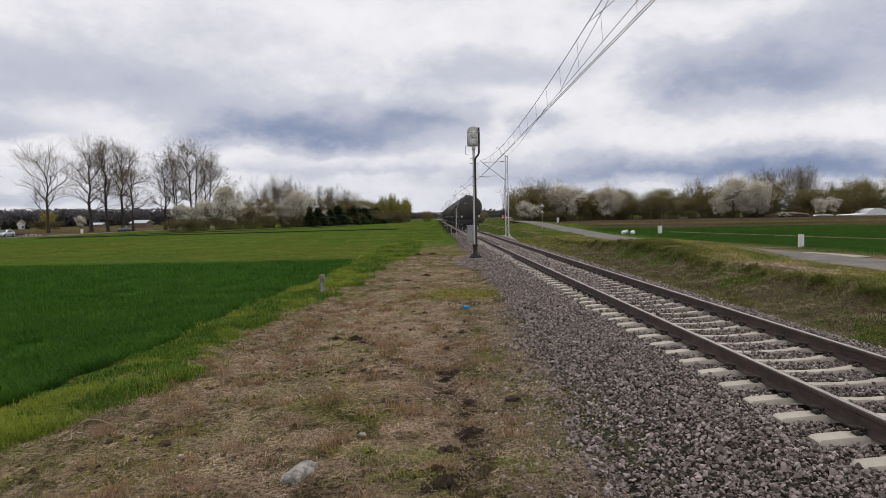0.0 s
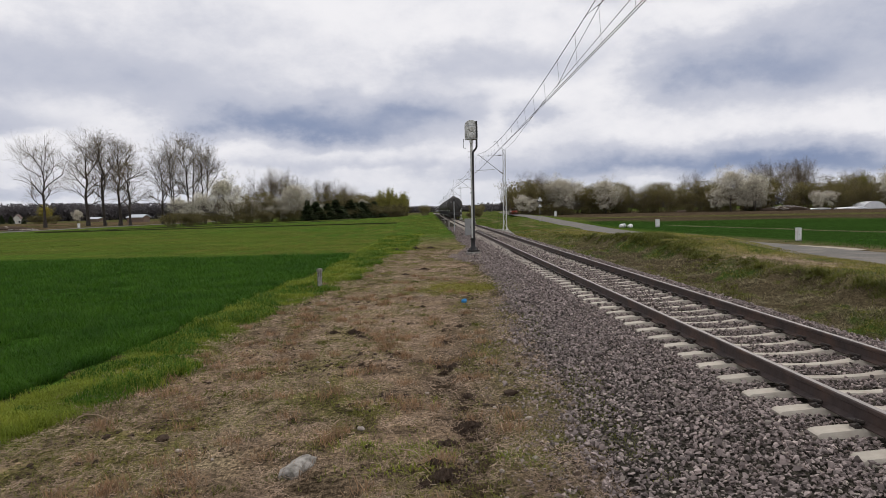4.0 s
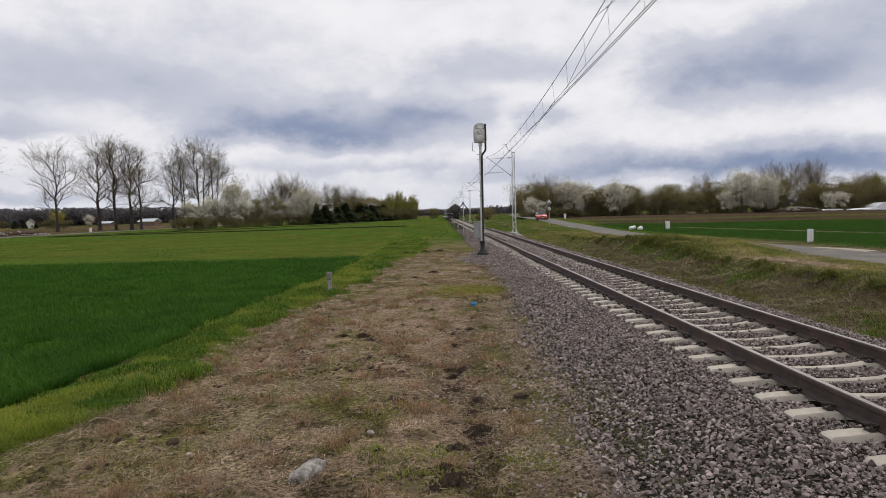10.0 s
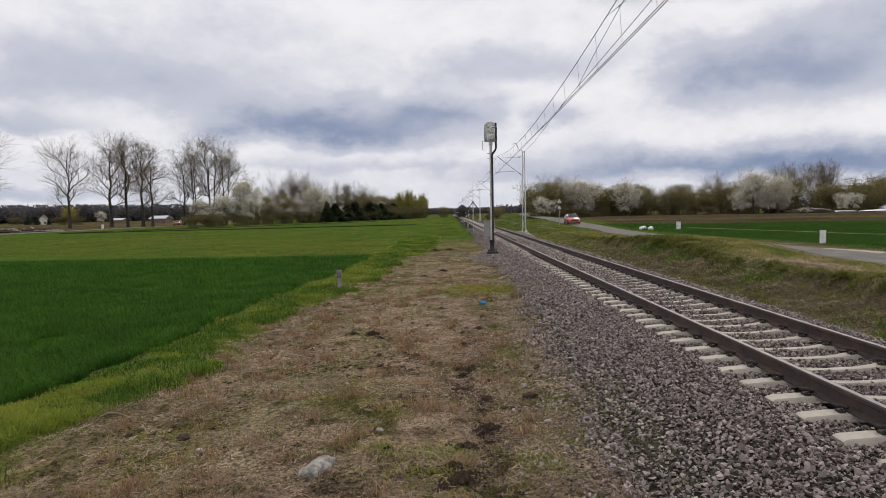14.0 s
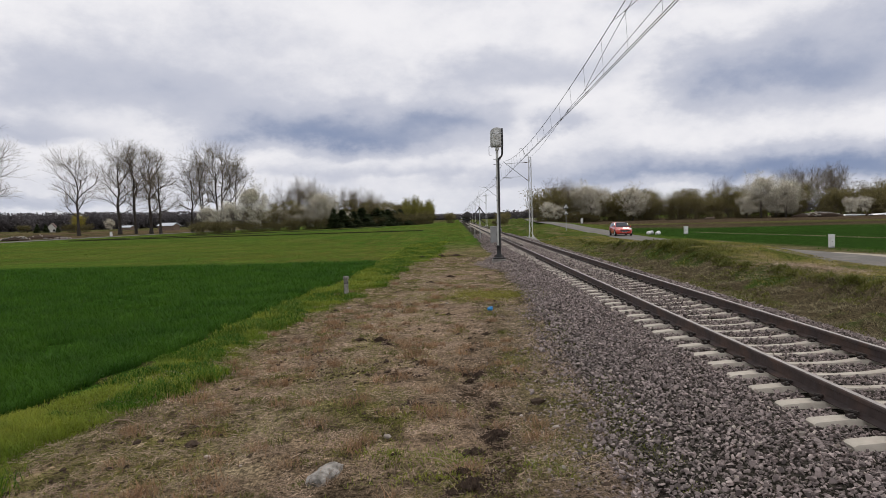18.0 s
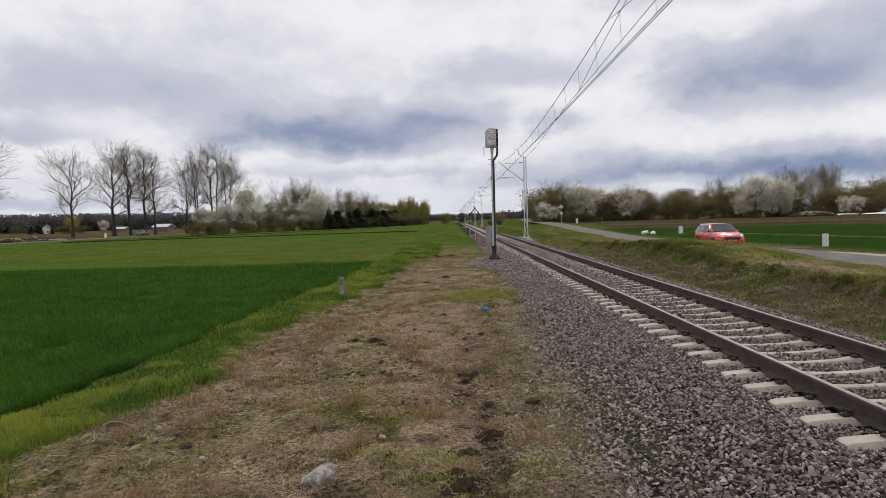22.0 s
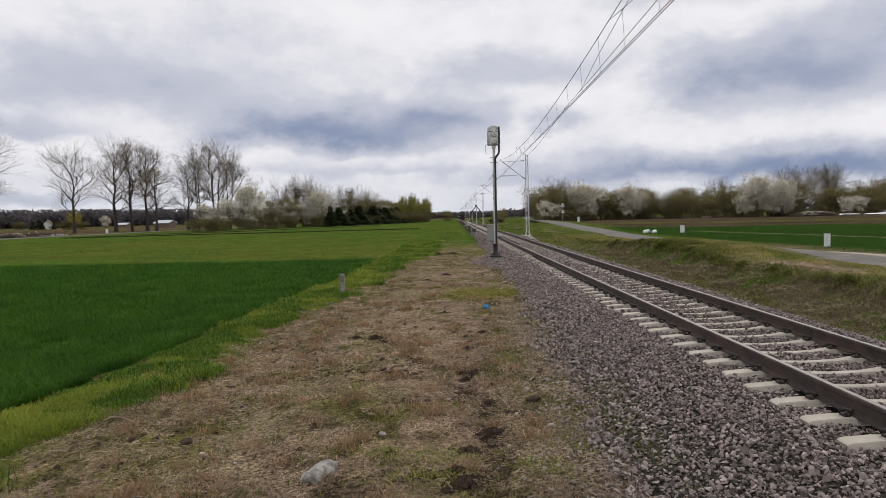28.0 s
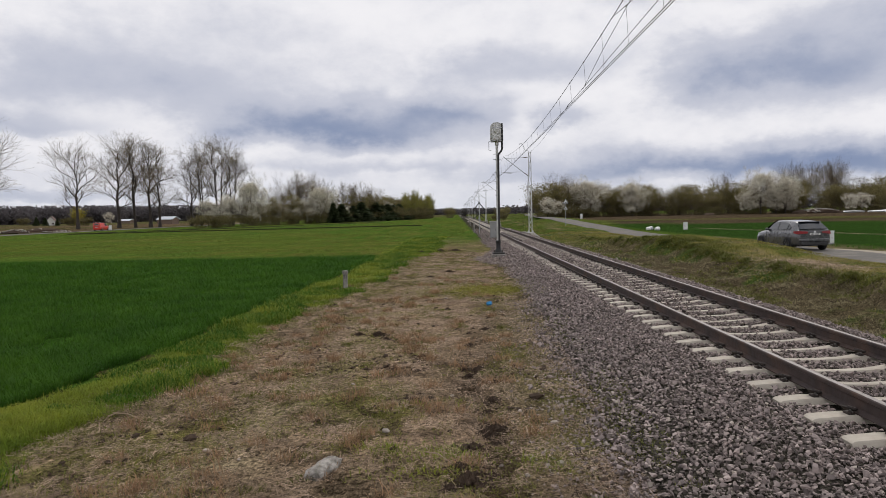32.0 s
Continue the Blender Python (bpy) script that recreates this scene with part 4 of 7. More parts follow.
def build_mast():
    """A lattice mast with bracket, built at the origin with the track at -x."""
    m = thing("catenary_mast", pose(0, 0, 0), "white-painted lattice catenary mast with a tubular bracket over the track", "catenary mast", "masts along the track")
    part("foundation", Geo().box(0, 0, -0.62, 0.85, 0.75, 0.5, 0.04), M["concrete_grey"], m, "concrete foundation block")
    part("base_plate", Geo().box(0, 0, -0.355, 0.66, 0.46, 0.03, 0.005), M["steel_white"], m)
    for a in (-1, 1):
        for b in (-1, 1):
            part("anchor_bolt", Geo().lathe([(0.035, -0.34), (0.035, -0.30), (0.018, -0.30), (0.018, -0.22)], 6, pose(a * 0.27, b * 0.17, 0)), M["galv"], m)
            part("gusset", Geo().add([(a * 0.12, b * 0.11, -0.34), (a * 0.31, b * 0.11, -0.34), (a * 0.31, b * 0.11, -0.29), (a * 0.20, b * 0.11, -0.10), (a * 0.12, b * 0.11, -0.10)] + [(a * 0.12, b * 0.125, -0.34), (a * 0.31, b * 0.125, -0.34), (a * 0.31, b * 0.125, -0.29), (a * 0.20, b * 0.125, -0.10), (a * 0.12, b * 0.125, -0.10)],
                 [(0, 1, 2, 3, 4), (9, 8, 7, 6, 5), (0, 5, 6, 1), (1, 6, 7, 2), (2, 7, 8, 3), (3, 8, 9, 4), (4, 9, 5, 0)]), M["steel_white"], m)
    for sx in (-1, 1):
        rows = []
        for z in (-0.34, 7.5):
            w = 0.120 if z < 0 else 0.080
            c = sx * w
            rows.append([(c, -0.09, z), (c + sx * 0.06, -0.09, z), (c + sx * 0.06, -0.078, z), (c + sx * 0.012, -0.078, z), (c + sx * 0.012, 0.078, z), (c + sx * 0.06, 0.078, z), (c + sx * 0.06, 0.09, z), (c, 0.09, z)])
        g = Geo()
        g.grid([r + [r[0]] for r in rows])
        part("leg", g, M["steel_white"], m)
    n = 15
    for k in range(n):
        for sy in (-1, 1):
            z0, z1 = -0.1 + 7.4 * k / n, -0.1 + 7.4 * (k + 1) / n
            s = 1 if k % 2 else -1
            w0, w1 = 0.120 - 0.040 * k / n, 0.120 - 0.040 * (k + 1) / n
            part("lacing_bar", Geo().tube([(-s * w0, sy * 0.085, z0), (s * w1, sy * 0.085, z1)], 0.016, 4), M["steel_white"], m)
    part("cap", Geo().box(0, 0, 7.52, 0.34, 0.22, 0.03, 0.005), M["steel_white"], m)
    arm = part("strut", Geo().tube([(-0.1, 0, 5.15), (-2.55, 0, 7.10)], 0.032, 8), M["galv"], m, "sloping bracket tube")
    part("tie", Geo().tube([(-0.1, 0, 7.02), (-2.3, 0, 6.94)], 0.018, 6), M["galv"], m)
    part("registration_arm", Geo().tube([(-0.9, 0, 5.62), (-2.65, 0, 5.58)], 0.022, 6), M["galv"], m)
    part("steady_arm", Geo().tube([(-1.75, 0, 5.58), (-1.8, 0, 5.47), (-2.75, 0, 5.56)], 0.014, 6), M["galv"], m)
    part("hook", Geo().tube([(-0.02, 0.05, 7.5), (-0.12, 0.05, 7.65), (-0.45, 0.05, 7.75), (-0.62, 0.05, 8.2), (-0.78, 0.05, 8.38), (-0.95, 0.05, 8.36), (-0.98, 0.05, 8.22)], 0.022, 6), M["galv"], m, "bent top hanger")
    for p, q in (((-0.22, 0, 5.25), (-0.55, 0, 5.51)), ((-0.25, 0, 7.015), (-0.6, 0, 7.003))):
        d = (Vector(q) - Vector(p)) / 9
        g = Geo()
        for k in range(9):
            g.tube([Vector(p) + d * k, Vector(p) + d * (k + 0.7)], 0.055 if k % 2 else 0.038, 8)
        part("insulator", g, M["porcelain"], arm, "brown ribbed insulator")
    return m


MAST_X, MAST_Y = 7.3, (10.3, 68.0, 120.0, 171.0, 222.0, 274.0, 326.0, 380.0, 434.0, -47.0)


def build_line():
    m = build_mast()
    m.matrix_basis = pose(MAST_X, MAST_Y[0], -0.17)
    for y in MAST_Y[1:]:
        copy_thing(m, pose(MAST_X - (0.04 if y == 68 else 0), y, 0.0))
    tag = thing("mast_number_plate", pose(MAST_X - 0.17, MAST_Y[0] - 0.10, 2.0), "small yellow plate with black numerals on the mast", "sign plate")
    part("plate", Geo().box(0, 0, 0, 0.17, 0.006, 0.32, 0.002), M["yellow"], tag)
    words("10", 0.13, M["ink"], tag, pose(0, -0.006, 0.07, 90))
    words("9", 0.13, M["ink"], tag, pose(0, -0.006, -0.08, 90))
    g = thing("mast_tag", pose(MAST_X - 0.17, MAST_Y[0] - 0.098, 1.62), "small grey metal tag on the mast", "sign plate")
    part("plate", Geo().box(0, 0, 0, 0.10, 0.005, 0.09, 0.002), M["galv"], g)
    spans = sorted(MAST_Y)
    line = thing("overhead_line", pose(0, 0, 0), "thin dark catenary wires hung above the track", "overhead wires")
    for i in range(len(spans) - 1):
        a, b = spans[i], spans[i + 1]
        x0, x1 = (4.70, 4.02) if i % 2 == 0 else (4.02, 4.70)

        def top(y):
            u = (y - (a + b) / 2) / ((b - a) / 2)
            return 6.08 + 1.1 * u * u

        def wx(y):
            return x0 + (x1 - x0) * (y - a) / (b - a)
        ys = [a + (b - a) * k / 24 for k in range(25)]
        part("messenger_wire", Geo().tube([(wx(y), y, top(y)) for y in ys], 0.010, 4, False), M["wire"], line, fix=False)
        for dx in (0.04, 0.10):
            part("contact_wire", Geo().tube([(wx(y) + dx, y, 5.58 + 0.02 * abs(k - 12) / 12) for k, y in enumerate(ys)], 0.009, 4, False), M["wire"], line, fix=False)
        n = int((b - a - 4.5) / 2.9)
        for k in range(n + 1):
            y = a + 3.45 + 2.9 * k
            z = min(top(y), 6.15 + 0.057 * (y - a), 6.15 + 0.057 * (b - y))
            part("dropper", Geo().tube([(wx(y), y, z), (wx(y) + 0.07, y + 0.05, 5.6)], 0.005, 3, False), M["wire"], line, fix=False)
            part("dropper_clamp", Geo().tube([(wx(y), y - 0.03, z), (wx(y), y + 0.03, z)], 0.022, 5), M["wire"], line, fix=False)
    for pts in (((3.98, -3, 6.45), (4.02, 10.3, 6.15), (4.08, 15.0, 6.36), (4.10, 18.2, 6.66)), ((4.0, 2.0, 8.2), (4.04, 12.0, 7.05), (4.06, 15.6, 6.55), (4.10, 19.2, 6.11), (4.15, 22.5, 5.62)),
                ((4.0, 2.0, 6.2), (4.02, 10.3, 5.95), (4.06, 13.3, 5.84), (4.12, 20, 5.68), (4.2, 26, 5.6))):
        part("stitch_wire", Geo().tube(pts, 0.007, 4, False), M["wire"], line, fix=False)
    for pts in (((MAST_X + 0.1, 68, 7.3), (MAST_X - 0.5, 71.5, -0.4)), ((MAST_X - 0.1, 68, 7.4), (5.75, 47, 6.35), (4.22, 25.5, 5.63)), ((MAST_X - 0.1, 68, 7.3), (MAST_X - 0.35, 70, -0.4))):
        part("stay_wire", Geo().tube(pts, 0.008, 4, False), M["wire"], line, fix=False)


build_signal(1.84, 30.9)
build_line()


def build_cabinet(x, y):
    c = thing("relay_cabinet", pose(x, y, -0.34), "grey metal trackside relay cabinet on a low plinth", "equipment cabinet")
    part("plinth", Geo().box(0, 0, 0.06, 0.78, 0.5, 0.16, 0.015), M["concrete_grey"], c)
    part("body", Geo().box(0, 0, 0.72, 0.74, 0.46, 1.18, 0.015), M["cabinet"], c)
    part("lid", Geo().box(0, 0, 1.34, 0.84, 0.56, 0.07, 0.015), M["cabinet"], c, "overhanging sheet lid")
    for sx in (-1, 1):
        part("door", Geo().box(sx * 0.18, -0.24, 0.72, 0.345, 0.02, 1.08, 0.006), M["cabinet"], c)
    part("handle", Geo().box(0.04, -0.262, 0.75, 0.03, 0.025, 0.14, 0.006), M["iron"], c)


build_cabinet(2.83, 51.3)


def build_cross_sign(x, y):
    s = thing("crossing_sign", at_ground(x, y, 0, -0.2), "rear of a dark double saltire sign on a pale post", "railway sign")
    part("post", Geo().lathe([(0.04, -0.1), (0.04, 3.0), (0.0, 3.02)], 10), M["galv"], s)
    for sx in (-1, 1):
        part("board", Geo().prism([(sx * 0.12, 3.22), (sx * 0.02, 3.22), (-sx * 0.62, 2.42), (-sx * 0.50, 2.42)], 0.045, 0.065), M["black"], s)
        part("board", Geo().prism([(sx * 0.62, 2.50), (sx * 0.50, 2.50), (-sx * 0.60, 1.62), (-sx * 0.48, 1.62)], 0.045 + 0.025, 0.09), M["black"], s)


build_cross_sign(2.16, 66)


def build_marker(x, y, text="", h=0.47, lean=0.0):
    s = thing("marker_post", at_ground(x, y) @ pose(0, 0, 0, 0, lean, 8), "short whitewashed concrete distance post with a black number" if text else "pale concrete trackside marker post in the grass", "marker post")
    part("shaft", Geo().box(0, 0, h / 2 - 0.06, 0.125, 0.12, h + 0.1, 0.02), M["concrete_grey"], s)
    part("cap", Geo().lathe([(0.078, h - 0.03), (0.084, h + 0.02), (0.072, h + 0.05), (0.0, h + 0.06)], 12), M["concrete_grey"], s, "greyish rounded cap")
    if text:
        words(text, 0.13, M["ink"], s, pose(0, -0.068, h - 0.12, 90))


build_marker(-3.14, 19.0, "23")
build_marker(1.75, 70, h=0.95)
build_marker(2.15, 108, h=1.4, lean=-14)


def build_road_sign(x, y):
    s = thing("road_warning_sign", at_ground(x, y), "two triangular warning signs with hump symbols on a grey post", "road sign")
    part("post", Geo().lathe([(0.035, -0.1), (0.035, 3.9)], 10), M["galv"], s)
    z0 = 3.5
    for k, (z, r) in enumerate(((z0, 0.58), (z0 - 0.95, 0.48))):
        def tri(q, dz=0.0):
            return [(-0.87 * q, z - 0.5 * q + dz), (0.87 * q, z - 0.5 * q + dz), (0, z + q + dz)]
        p = part("sign_face", Geo().prism(tri(r), -0.05, -0.035), M["black"], s, "triangular sign plate with dark border")
        part("sign_field", Geo().prism(tri(r * 0.70), -0.058, -0.052), M["white"], p, "white triangular field")
        part("symbol", Geo().prism([(-0.2 * r, z - 0.2 * r), (0.22 * r, z - 0.2 * r), (0.2 * r, z - 0.02 * r), (0.05 * r, z + 0.12 * r), (-0.15 * r, z - 0.02 * r)], -0.066, -0.060), M["ink"], p, "black hump symbol")


build_road_sign(16.25, 103)


def build_utility_box(x, y, w, h, rz, label):
    s = thing("utility_box", at_ground(x, y, rz), label, "utility box", "utility boxes by the lane")
    part("plinth", Geo().box(0, 0, 0.02, w * 0.92, 0.2, 0.14, 0.01), M["cabinet"], s)
    part("body", Geo().box(0, 0, h / 2 + 0.03, w, 0.20, h - 0.04, 0.012), M["white"], s)
    part("lid", Geo().box(0, 0, h + 0.015, w + 0.03, 0.23, 0.04, 0.01), M["white"], s)
    part("door", Geo().box(w * 0.12, -0.105, h / 2 + 0.04, w * 0.68, 0.012, h * 0.84, 0.004), M["white"], s)
    part("lock", Geo().box(-w * 0.12, -0.115, h * 0.5, 0.025, 0.02, 0.06, 0.004), M["plastic"], s)


build_utility_box(22.1, 41.1, 0.29, 0.76, 12, "white plastic utility box standing in the cereal field")
build_utility_box(26.1, 79.1, 0.45, 0.86, 10, "white utility box standing at the field edge")
build_utility_box(24.9, 138, 0.42, 1.0, 0, "tall narrow white utility box far along the lane")
build_utility_box(-87, 171, 0.6, 1.15, 0, "white utility box beside the distant road")


def lump(rx, ry, rz, seed, n=10, rough=0.18):
    """A rounded, dented lump."""
    g = Geo()
    rows = []
    for i in range(n + 1):
        a = math.pi * i / n
        row = []
        for k in range(n * 2 + 1):
            b = math.pi * (k % (n * 2)) / n
            p = Vector((math.sin(a) * math.cos(b), math.sin(a) * math.sin(b), math.cos(a)))
            d = 1 + rough * noise.fractal(p * 1.6 + Vector((seed * 7.1, seed * 3.3, 0)), 0.8, 2.0, 4)
            row.append((p.x * rx * d, p.y * ry * d, p.z * rz * d))
        rows.append(row)
    return g.grid(rows)


def loose(name, geo, material, m, label, category, group=""):
    ob = part(name, geo, material, None, m=m, fix=False)
    return tagged(ob, label, category, group)


for i, (x, y, r, k) in enumerate(((22.25, 80.4, 0.28, "white"), (22.62, 80.8, 0.34, "galv"), (23.2, 79.9, 0.31, "white"), (22.95, 79.6, 0.25, "white"))):
    loose("sack", lump(r, r * 0.85, r * 0.78, i + 1, 9, 0.2), M[k], at_ground(x, y, 30 * i, r * 0.55), "grey filled sack dumped beside the lane" if k == "galv" else "white filled plastic sack dumped beside the lane", "sack", "sacks by the lane")
g = Geo()
rows = []
for i, y in enumerate(np.linspace(-0.29, 0.29, 15)):
    e = 0.66 if i in (0, 14) else 0.9 if i in (1, 13) else 1.0
    w = 0.105 * e * (1 + 0.12 * math.sin(i * 0.9))
    ring = []
    for k, (u, q) in enumerate(((-1, -0.05), (-1.04, 0.01), (-1.0, 0.06), (-0.9, 0.095), (-0.6, 0.112), (-0.2, 0.118), (0.2, 0.116), (0.6, 0.108), (0.88, 0.085), (1.0, 0.05), (1.05, 0.0), (1.0, -0.05))):
        d = 0.013 * noise.fractal(Vector((u * 2.1, y * 13, q * 20)), 0.7, 2.0, 4)
        ring.append((u * w + d * 0.8, y + (0.05 * noise.noise(Vector((u * 3, q * 30, i))) if i in (0, 14) else 0.0), q * e + (d if q > 0 else 0.0)))
    rows.append(ring)
g.grid(rows)
k = len(rows[0])
g.f += [tuple(range(k)), tuple(range(14 * k, 15 * k))[::-1]]
tagged(part("concrete_fragment", g.mesh("concrete_fragment", M["concrete_grey"], 14, True), None, None, m=at_ground(-1.12, 5.42, -18, -0.02) @ Matrix.Diagonal((0.72, 0.72, 0.8, 1))), "broken pale concrete fragment half sunk in dry grass", "concrete piece")
loose("plastic_scrap", lump(0.075, 0.05, 0.045, 4, 8, 0.5), M["blue"], at_ground(0.68, 15.2, 40, 0.04), "crumpled bright blue plastic scrap in the grass", "litter")
for i, (x, y, r) in enumerate(((6.75, 69.5, 0.35), (6.85, 62.0, 0.45), (7.0, 60.6, 0.3))):
    loose("concrete_lump", lump(r, r * 0.8, r * 0.5, 10 + i, 9, 0.25), M["concrete_grey"], at_ground(x, y, 50 * i, 0.1), "pale concrete lump at the foot of the mast", "concrete piece", "lumps by the track")


def soil_heap(x, y, r, seed, turn, label):
    """A low mound of turned-up soil with loose crumbs on and round it."""
    rnd = random.Random(seed)
    ob = loose("soil_clod", lump(r * 0.38, r * 0.30, r * 0.20, seed, 9, 0.4), M["clod"], at_ground(x, y, turn), label, "soil heap", "soil heaps on the verge")
    g = Geo()
    for k in range(260):
        a, q = rnd.uniform(0, 6.283), abs(rnd.gauss(0, 0.5))
        e = r * rnd.uniform(0.03, 0.10) * (1.6 if k < 25 else 1)
        p = Vector((math.cos(a) * q * r * (1 + 0.5 * math.sin(a * 2 + seed)), math.sin(a) * q * r * 0.8, r * 0.26 * max(0.0, 1 - q * 1.4) + e * 0.3))
        g.add([p + Vector((u * rnd.uniform(0.6, 1.3), v * rnd.uniform(0.6, 1.3), w * rnd.uniform(0.6, 1.2))) * e for u, v, w in ((1, 0, -0.3), (-0.5, 0.87, -0.3), (-0.5, -0.87, -0.3), (0.1, 0.1, 0.8), (0.5, 0.4, 0.5))],
              [(0, 2, 1), (0, 1, 4), (1, 3, 4), (1, 2, 3), (2, 4, 3), (2, 0, 4)])
    tagged(part("loose_soil", g, M["clod"], ob, fix=False), "loose crumbs of dark soil", kind="stuff")


# turned-up soil clods in the rut and on the dry strip
CLODS = ((0.33, 6.55, 0.20), (0.05, 5.15, 0.22), (0.24, 9.0, 0.20), (0.36, 7.4, 0.14), (0.42, 8.2, 0.11), (-0.55, 9.7, 0.16), (-1.36, 11.5, 0.22), (-1.7, 11.6, 0.14), (0.20, 6.35, 0.17), (0.28, 6.15, 0.12), (0.10, 5.9, 0.14), (-0.02, 5.4, 0.15), (0.12, 8.85, 0.17), (0.02, 9.15, 0.12), (-0.65, 9.75, 0.11), (-1.2, 11.1, 0.13), (-0.95, 10.9, 0.1), (0.36, 7.5, 0.09), (0.3, 7.15, 0.1),
         (-0.85, 9.0, 0.09), (0.15, 10.6, 0.12), (0.55, 13.2, 0.1), (-0.25, 14.5, 0.13), (-0.1, 5.0, 0.13), (-1.9, 36.5, 0.35), (-0.9, 37.2, 0.4), (-0.1, 37.6, 0.35), (-0.3, 24.0, 0.2), (-0.9, 22.0, 0.2), (-0.6, 5.9, 0.09), (0.45, 12.0, 0.12))
for i, (x, y, r) in enumerate(CLODS):
    soil_heap(x, y, r, 20 + i, 47 * i, "crumbled heap of dark turned-up soil" if r < 0.3 else "low dark molehill on the verge")
for i, (x, y, r) in enumerate(((-2.25, 5.9, 0.035), (-1.9, 5.7, 0.022), (-0.72, 6.4, 0.05), (-0.1, 7.6, 0.03), (0.45, 6.1, 0.03), (-1.75, 13.4, 0.06), (-0.55, 14.0, 0.045), (0.6, 7.0, 0.03), (-1.3, 8.2, 0.03), (0.35, 8.2, 0.035), (0.8, 5.5, 0.04), (0.7, 9.4, 0.035), (0.9, 6.6, 0.045), (-0.3, 16.5, 0.06), (0.5, 5.25, 0.03), (-2.6, 16.0, 0.06))):
    loose("pebble", lump(r * 0.9, r * 0.7, r * 0.45, 60 + i, 6, 0.3), M["stone_pale"], at_ground(x, y, 61 * i, r * 0.2), "pale stone lying loose on the dry verge", "stone", "loose stones")
for i, (x, y, r, s) in enumerate(((-3.42, 6.9, -32, 0.55), (-3.55, 6.95, 20, 0.2), (-0.75, 12.6, 60, 0.7), (-0.2, 5.6, -50, 0.35))):
    p = [Vector((-s / 2, 0, 0.03)), Vector((-s * 0.1, 0.02, 0.05)), Vector((s / 2, -0.01, 0.035))]
    tagged(part("dry_stalk", Geo().tube(p, [0.008, 0.006, 0.003], 5), M["straw"], None, m=at_ground(x, y, r)), "bleached dry stalk lying on the verge", "stalk")


# ---- far buildings and heaps ----
def build_house(x, y, rz, w, d, h, roof_h, wall, roof, label, windows=2):
    s = thing("house" if windows else "barn", at_ground(x, y, rz, -0.2), label, "house" if windows else "barn", "distant buildings")
    part("wall", Geo().prism([(-w / 2, 0), (w / 2, 0), (w / 2, h), (0, h + roof_h), (-w / 2, h)], -d / 2, d / 2), M[wall], s)
    for sx in (-1, 1):
        e = 0.4
        part("roof", Geo().add([(0, -d / 2 - e, h + roof_h + 0.12), (sx * (w / 2 + e), -d / 2 - e, h - roof_h * e / (w / 2) + 0.1), (sx * (w / 2 + e), d / 2 + e, h - roof_h * e / (w / 2) + 0.1), (0, d / 2 + e, h + roof_h + 0.12),
                               (0, -d / 2 - e, h + roof_h + 0.3), (sx * (w / 2 + e), -d / 2 - e, h - roof_h * e / (w / 2) + 0.28), (sx * (w / 2 + e), d / 2 + e, h - roof_h * e / (w / 2) + 0.28), (0, d / 2 + e, h + roof_h + 0.3)],
                              [(0, 1, 2, 3), (4, 5, 6, 7), (0, 1, 5, 4), (1, 2, 6, 5), (2, 3, 7, 6), (3, 0, 4, 7)]), M[roof], s)
    for k in range(windows):
        xx = -w / 4 + k * w / 2
        f = part("window", Geo().box(xx, -d / 2 - 0.03, h * 0.55, 1.2, 0.08, 1.3, 0.02), M["white"], s)
        part("pane", Geo().box(xx, -d / 2 - 0.08, h * 0.55, 1.0, 0.03, 1.1), M["pane"], f)
    if not windows:
        part("door", Geo().box(-w * 0.2, -d / 2 - 0.04, 1.3, 2.4, 0.08, 2.6, 0.02), M["timber"], s)


build_house(-139.5, 330, 80, 6, 8, 2.4, 1.2, "timber", "roof", "low barn with a pale sheet-metal roof", 0)
build_house(-244, 410, 20, 5.5, 7, 2.4, 3.0, "render", "tile", "pale house with a steep dark roof")
build_house(-213, 440, 75, 5, 9, 1.9, 1.0, "timber", "roof", "long low shed with a pale roof", 0)
build_house(-38, 640, 30, 7, 9, 2.6, 2.4, "render", "tile", "pale house at the edge of the woods")


def build_heap(x, y, rx, ry, h, n, seed, label, pale=0.5):
    rnd = random.Random(seed)
    s = thing("rubble_heap", at_ground(x, y), label, "rubble heap")
    part("mound", lump(rx, ry, h, seed, 10, 0.3), M["clod"], s, "brown soil mound", fix=False)
    for k in range(n):
        a, q = rnd.uniform(0, 6.28), rnd.uniform(0.2, 0.95)
        r = rnd.uniform(0.15, 0.5)
        part("slab", Geo().box(0, 0, 0, r * 2, r * 1.2, r * 0.5, 0.03), M["stone_pale"] if rnd.random() < pale else M["concrete_grey"], s, m=pose(rx * q * math.cos(a), ry * q * math.sin(a), h * math.sqrt(max(0.05, 1 - q * q)) * 0.95, rnd.uniform(-30, 30), rnd.uniform(-30, 30), rnd.uniform(0, 180)))


build_heap(92.5, 178, 6.0, 2.5, 1.2, 60, 5, "heap of pale building rubble at the edge of the trees")
build_heap(-101, 166, 4.2, 2.5, 0.9, 4, 6, "low heap of brown earth beside the distant road")
build_heap(-92, 141, 3.2, 2.0, 0.8, 30, 8, "heap of pale broken concrete beside the distant road")
build_heap(-88.5, 150, 5.5, 0.9, 0.2, 26, 9, "low row of broken pale slabs beside the distant road")
for i, (x, y, rx, h) in enumerate(((103.5, 182, 3.2, 0.35), (110.2, 181, 3.6, 0.3), (113.5, 182, 2.6, 0.42))):
    loose("tarpaulin_bundle", lump(rx, 1.4, h, 31 + i, 10, 0.25), M["film"], at_ground(x, y, 0, 0.2), "white plastic sheeting heaped at the field edge", "tarpaulin")
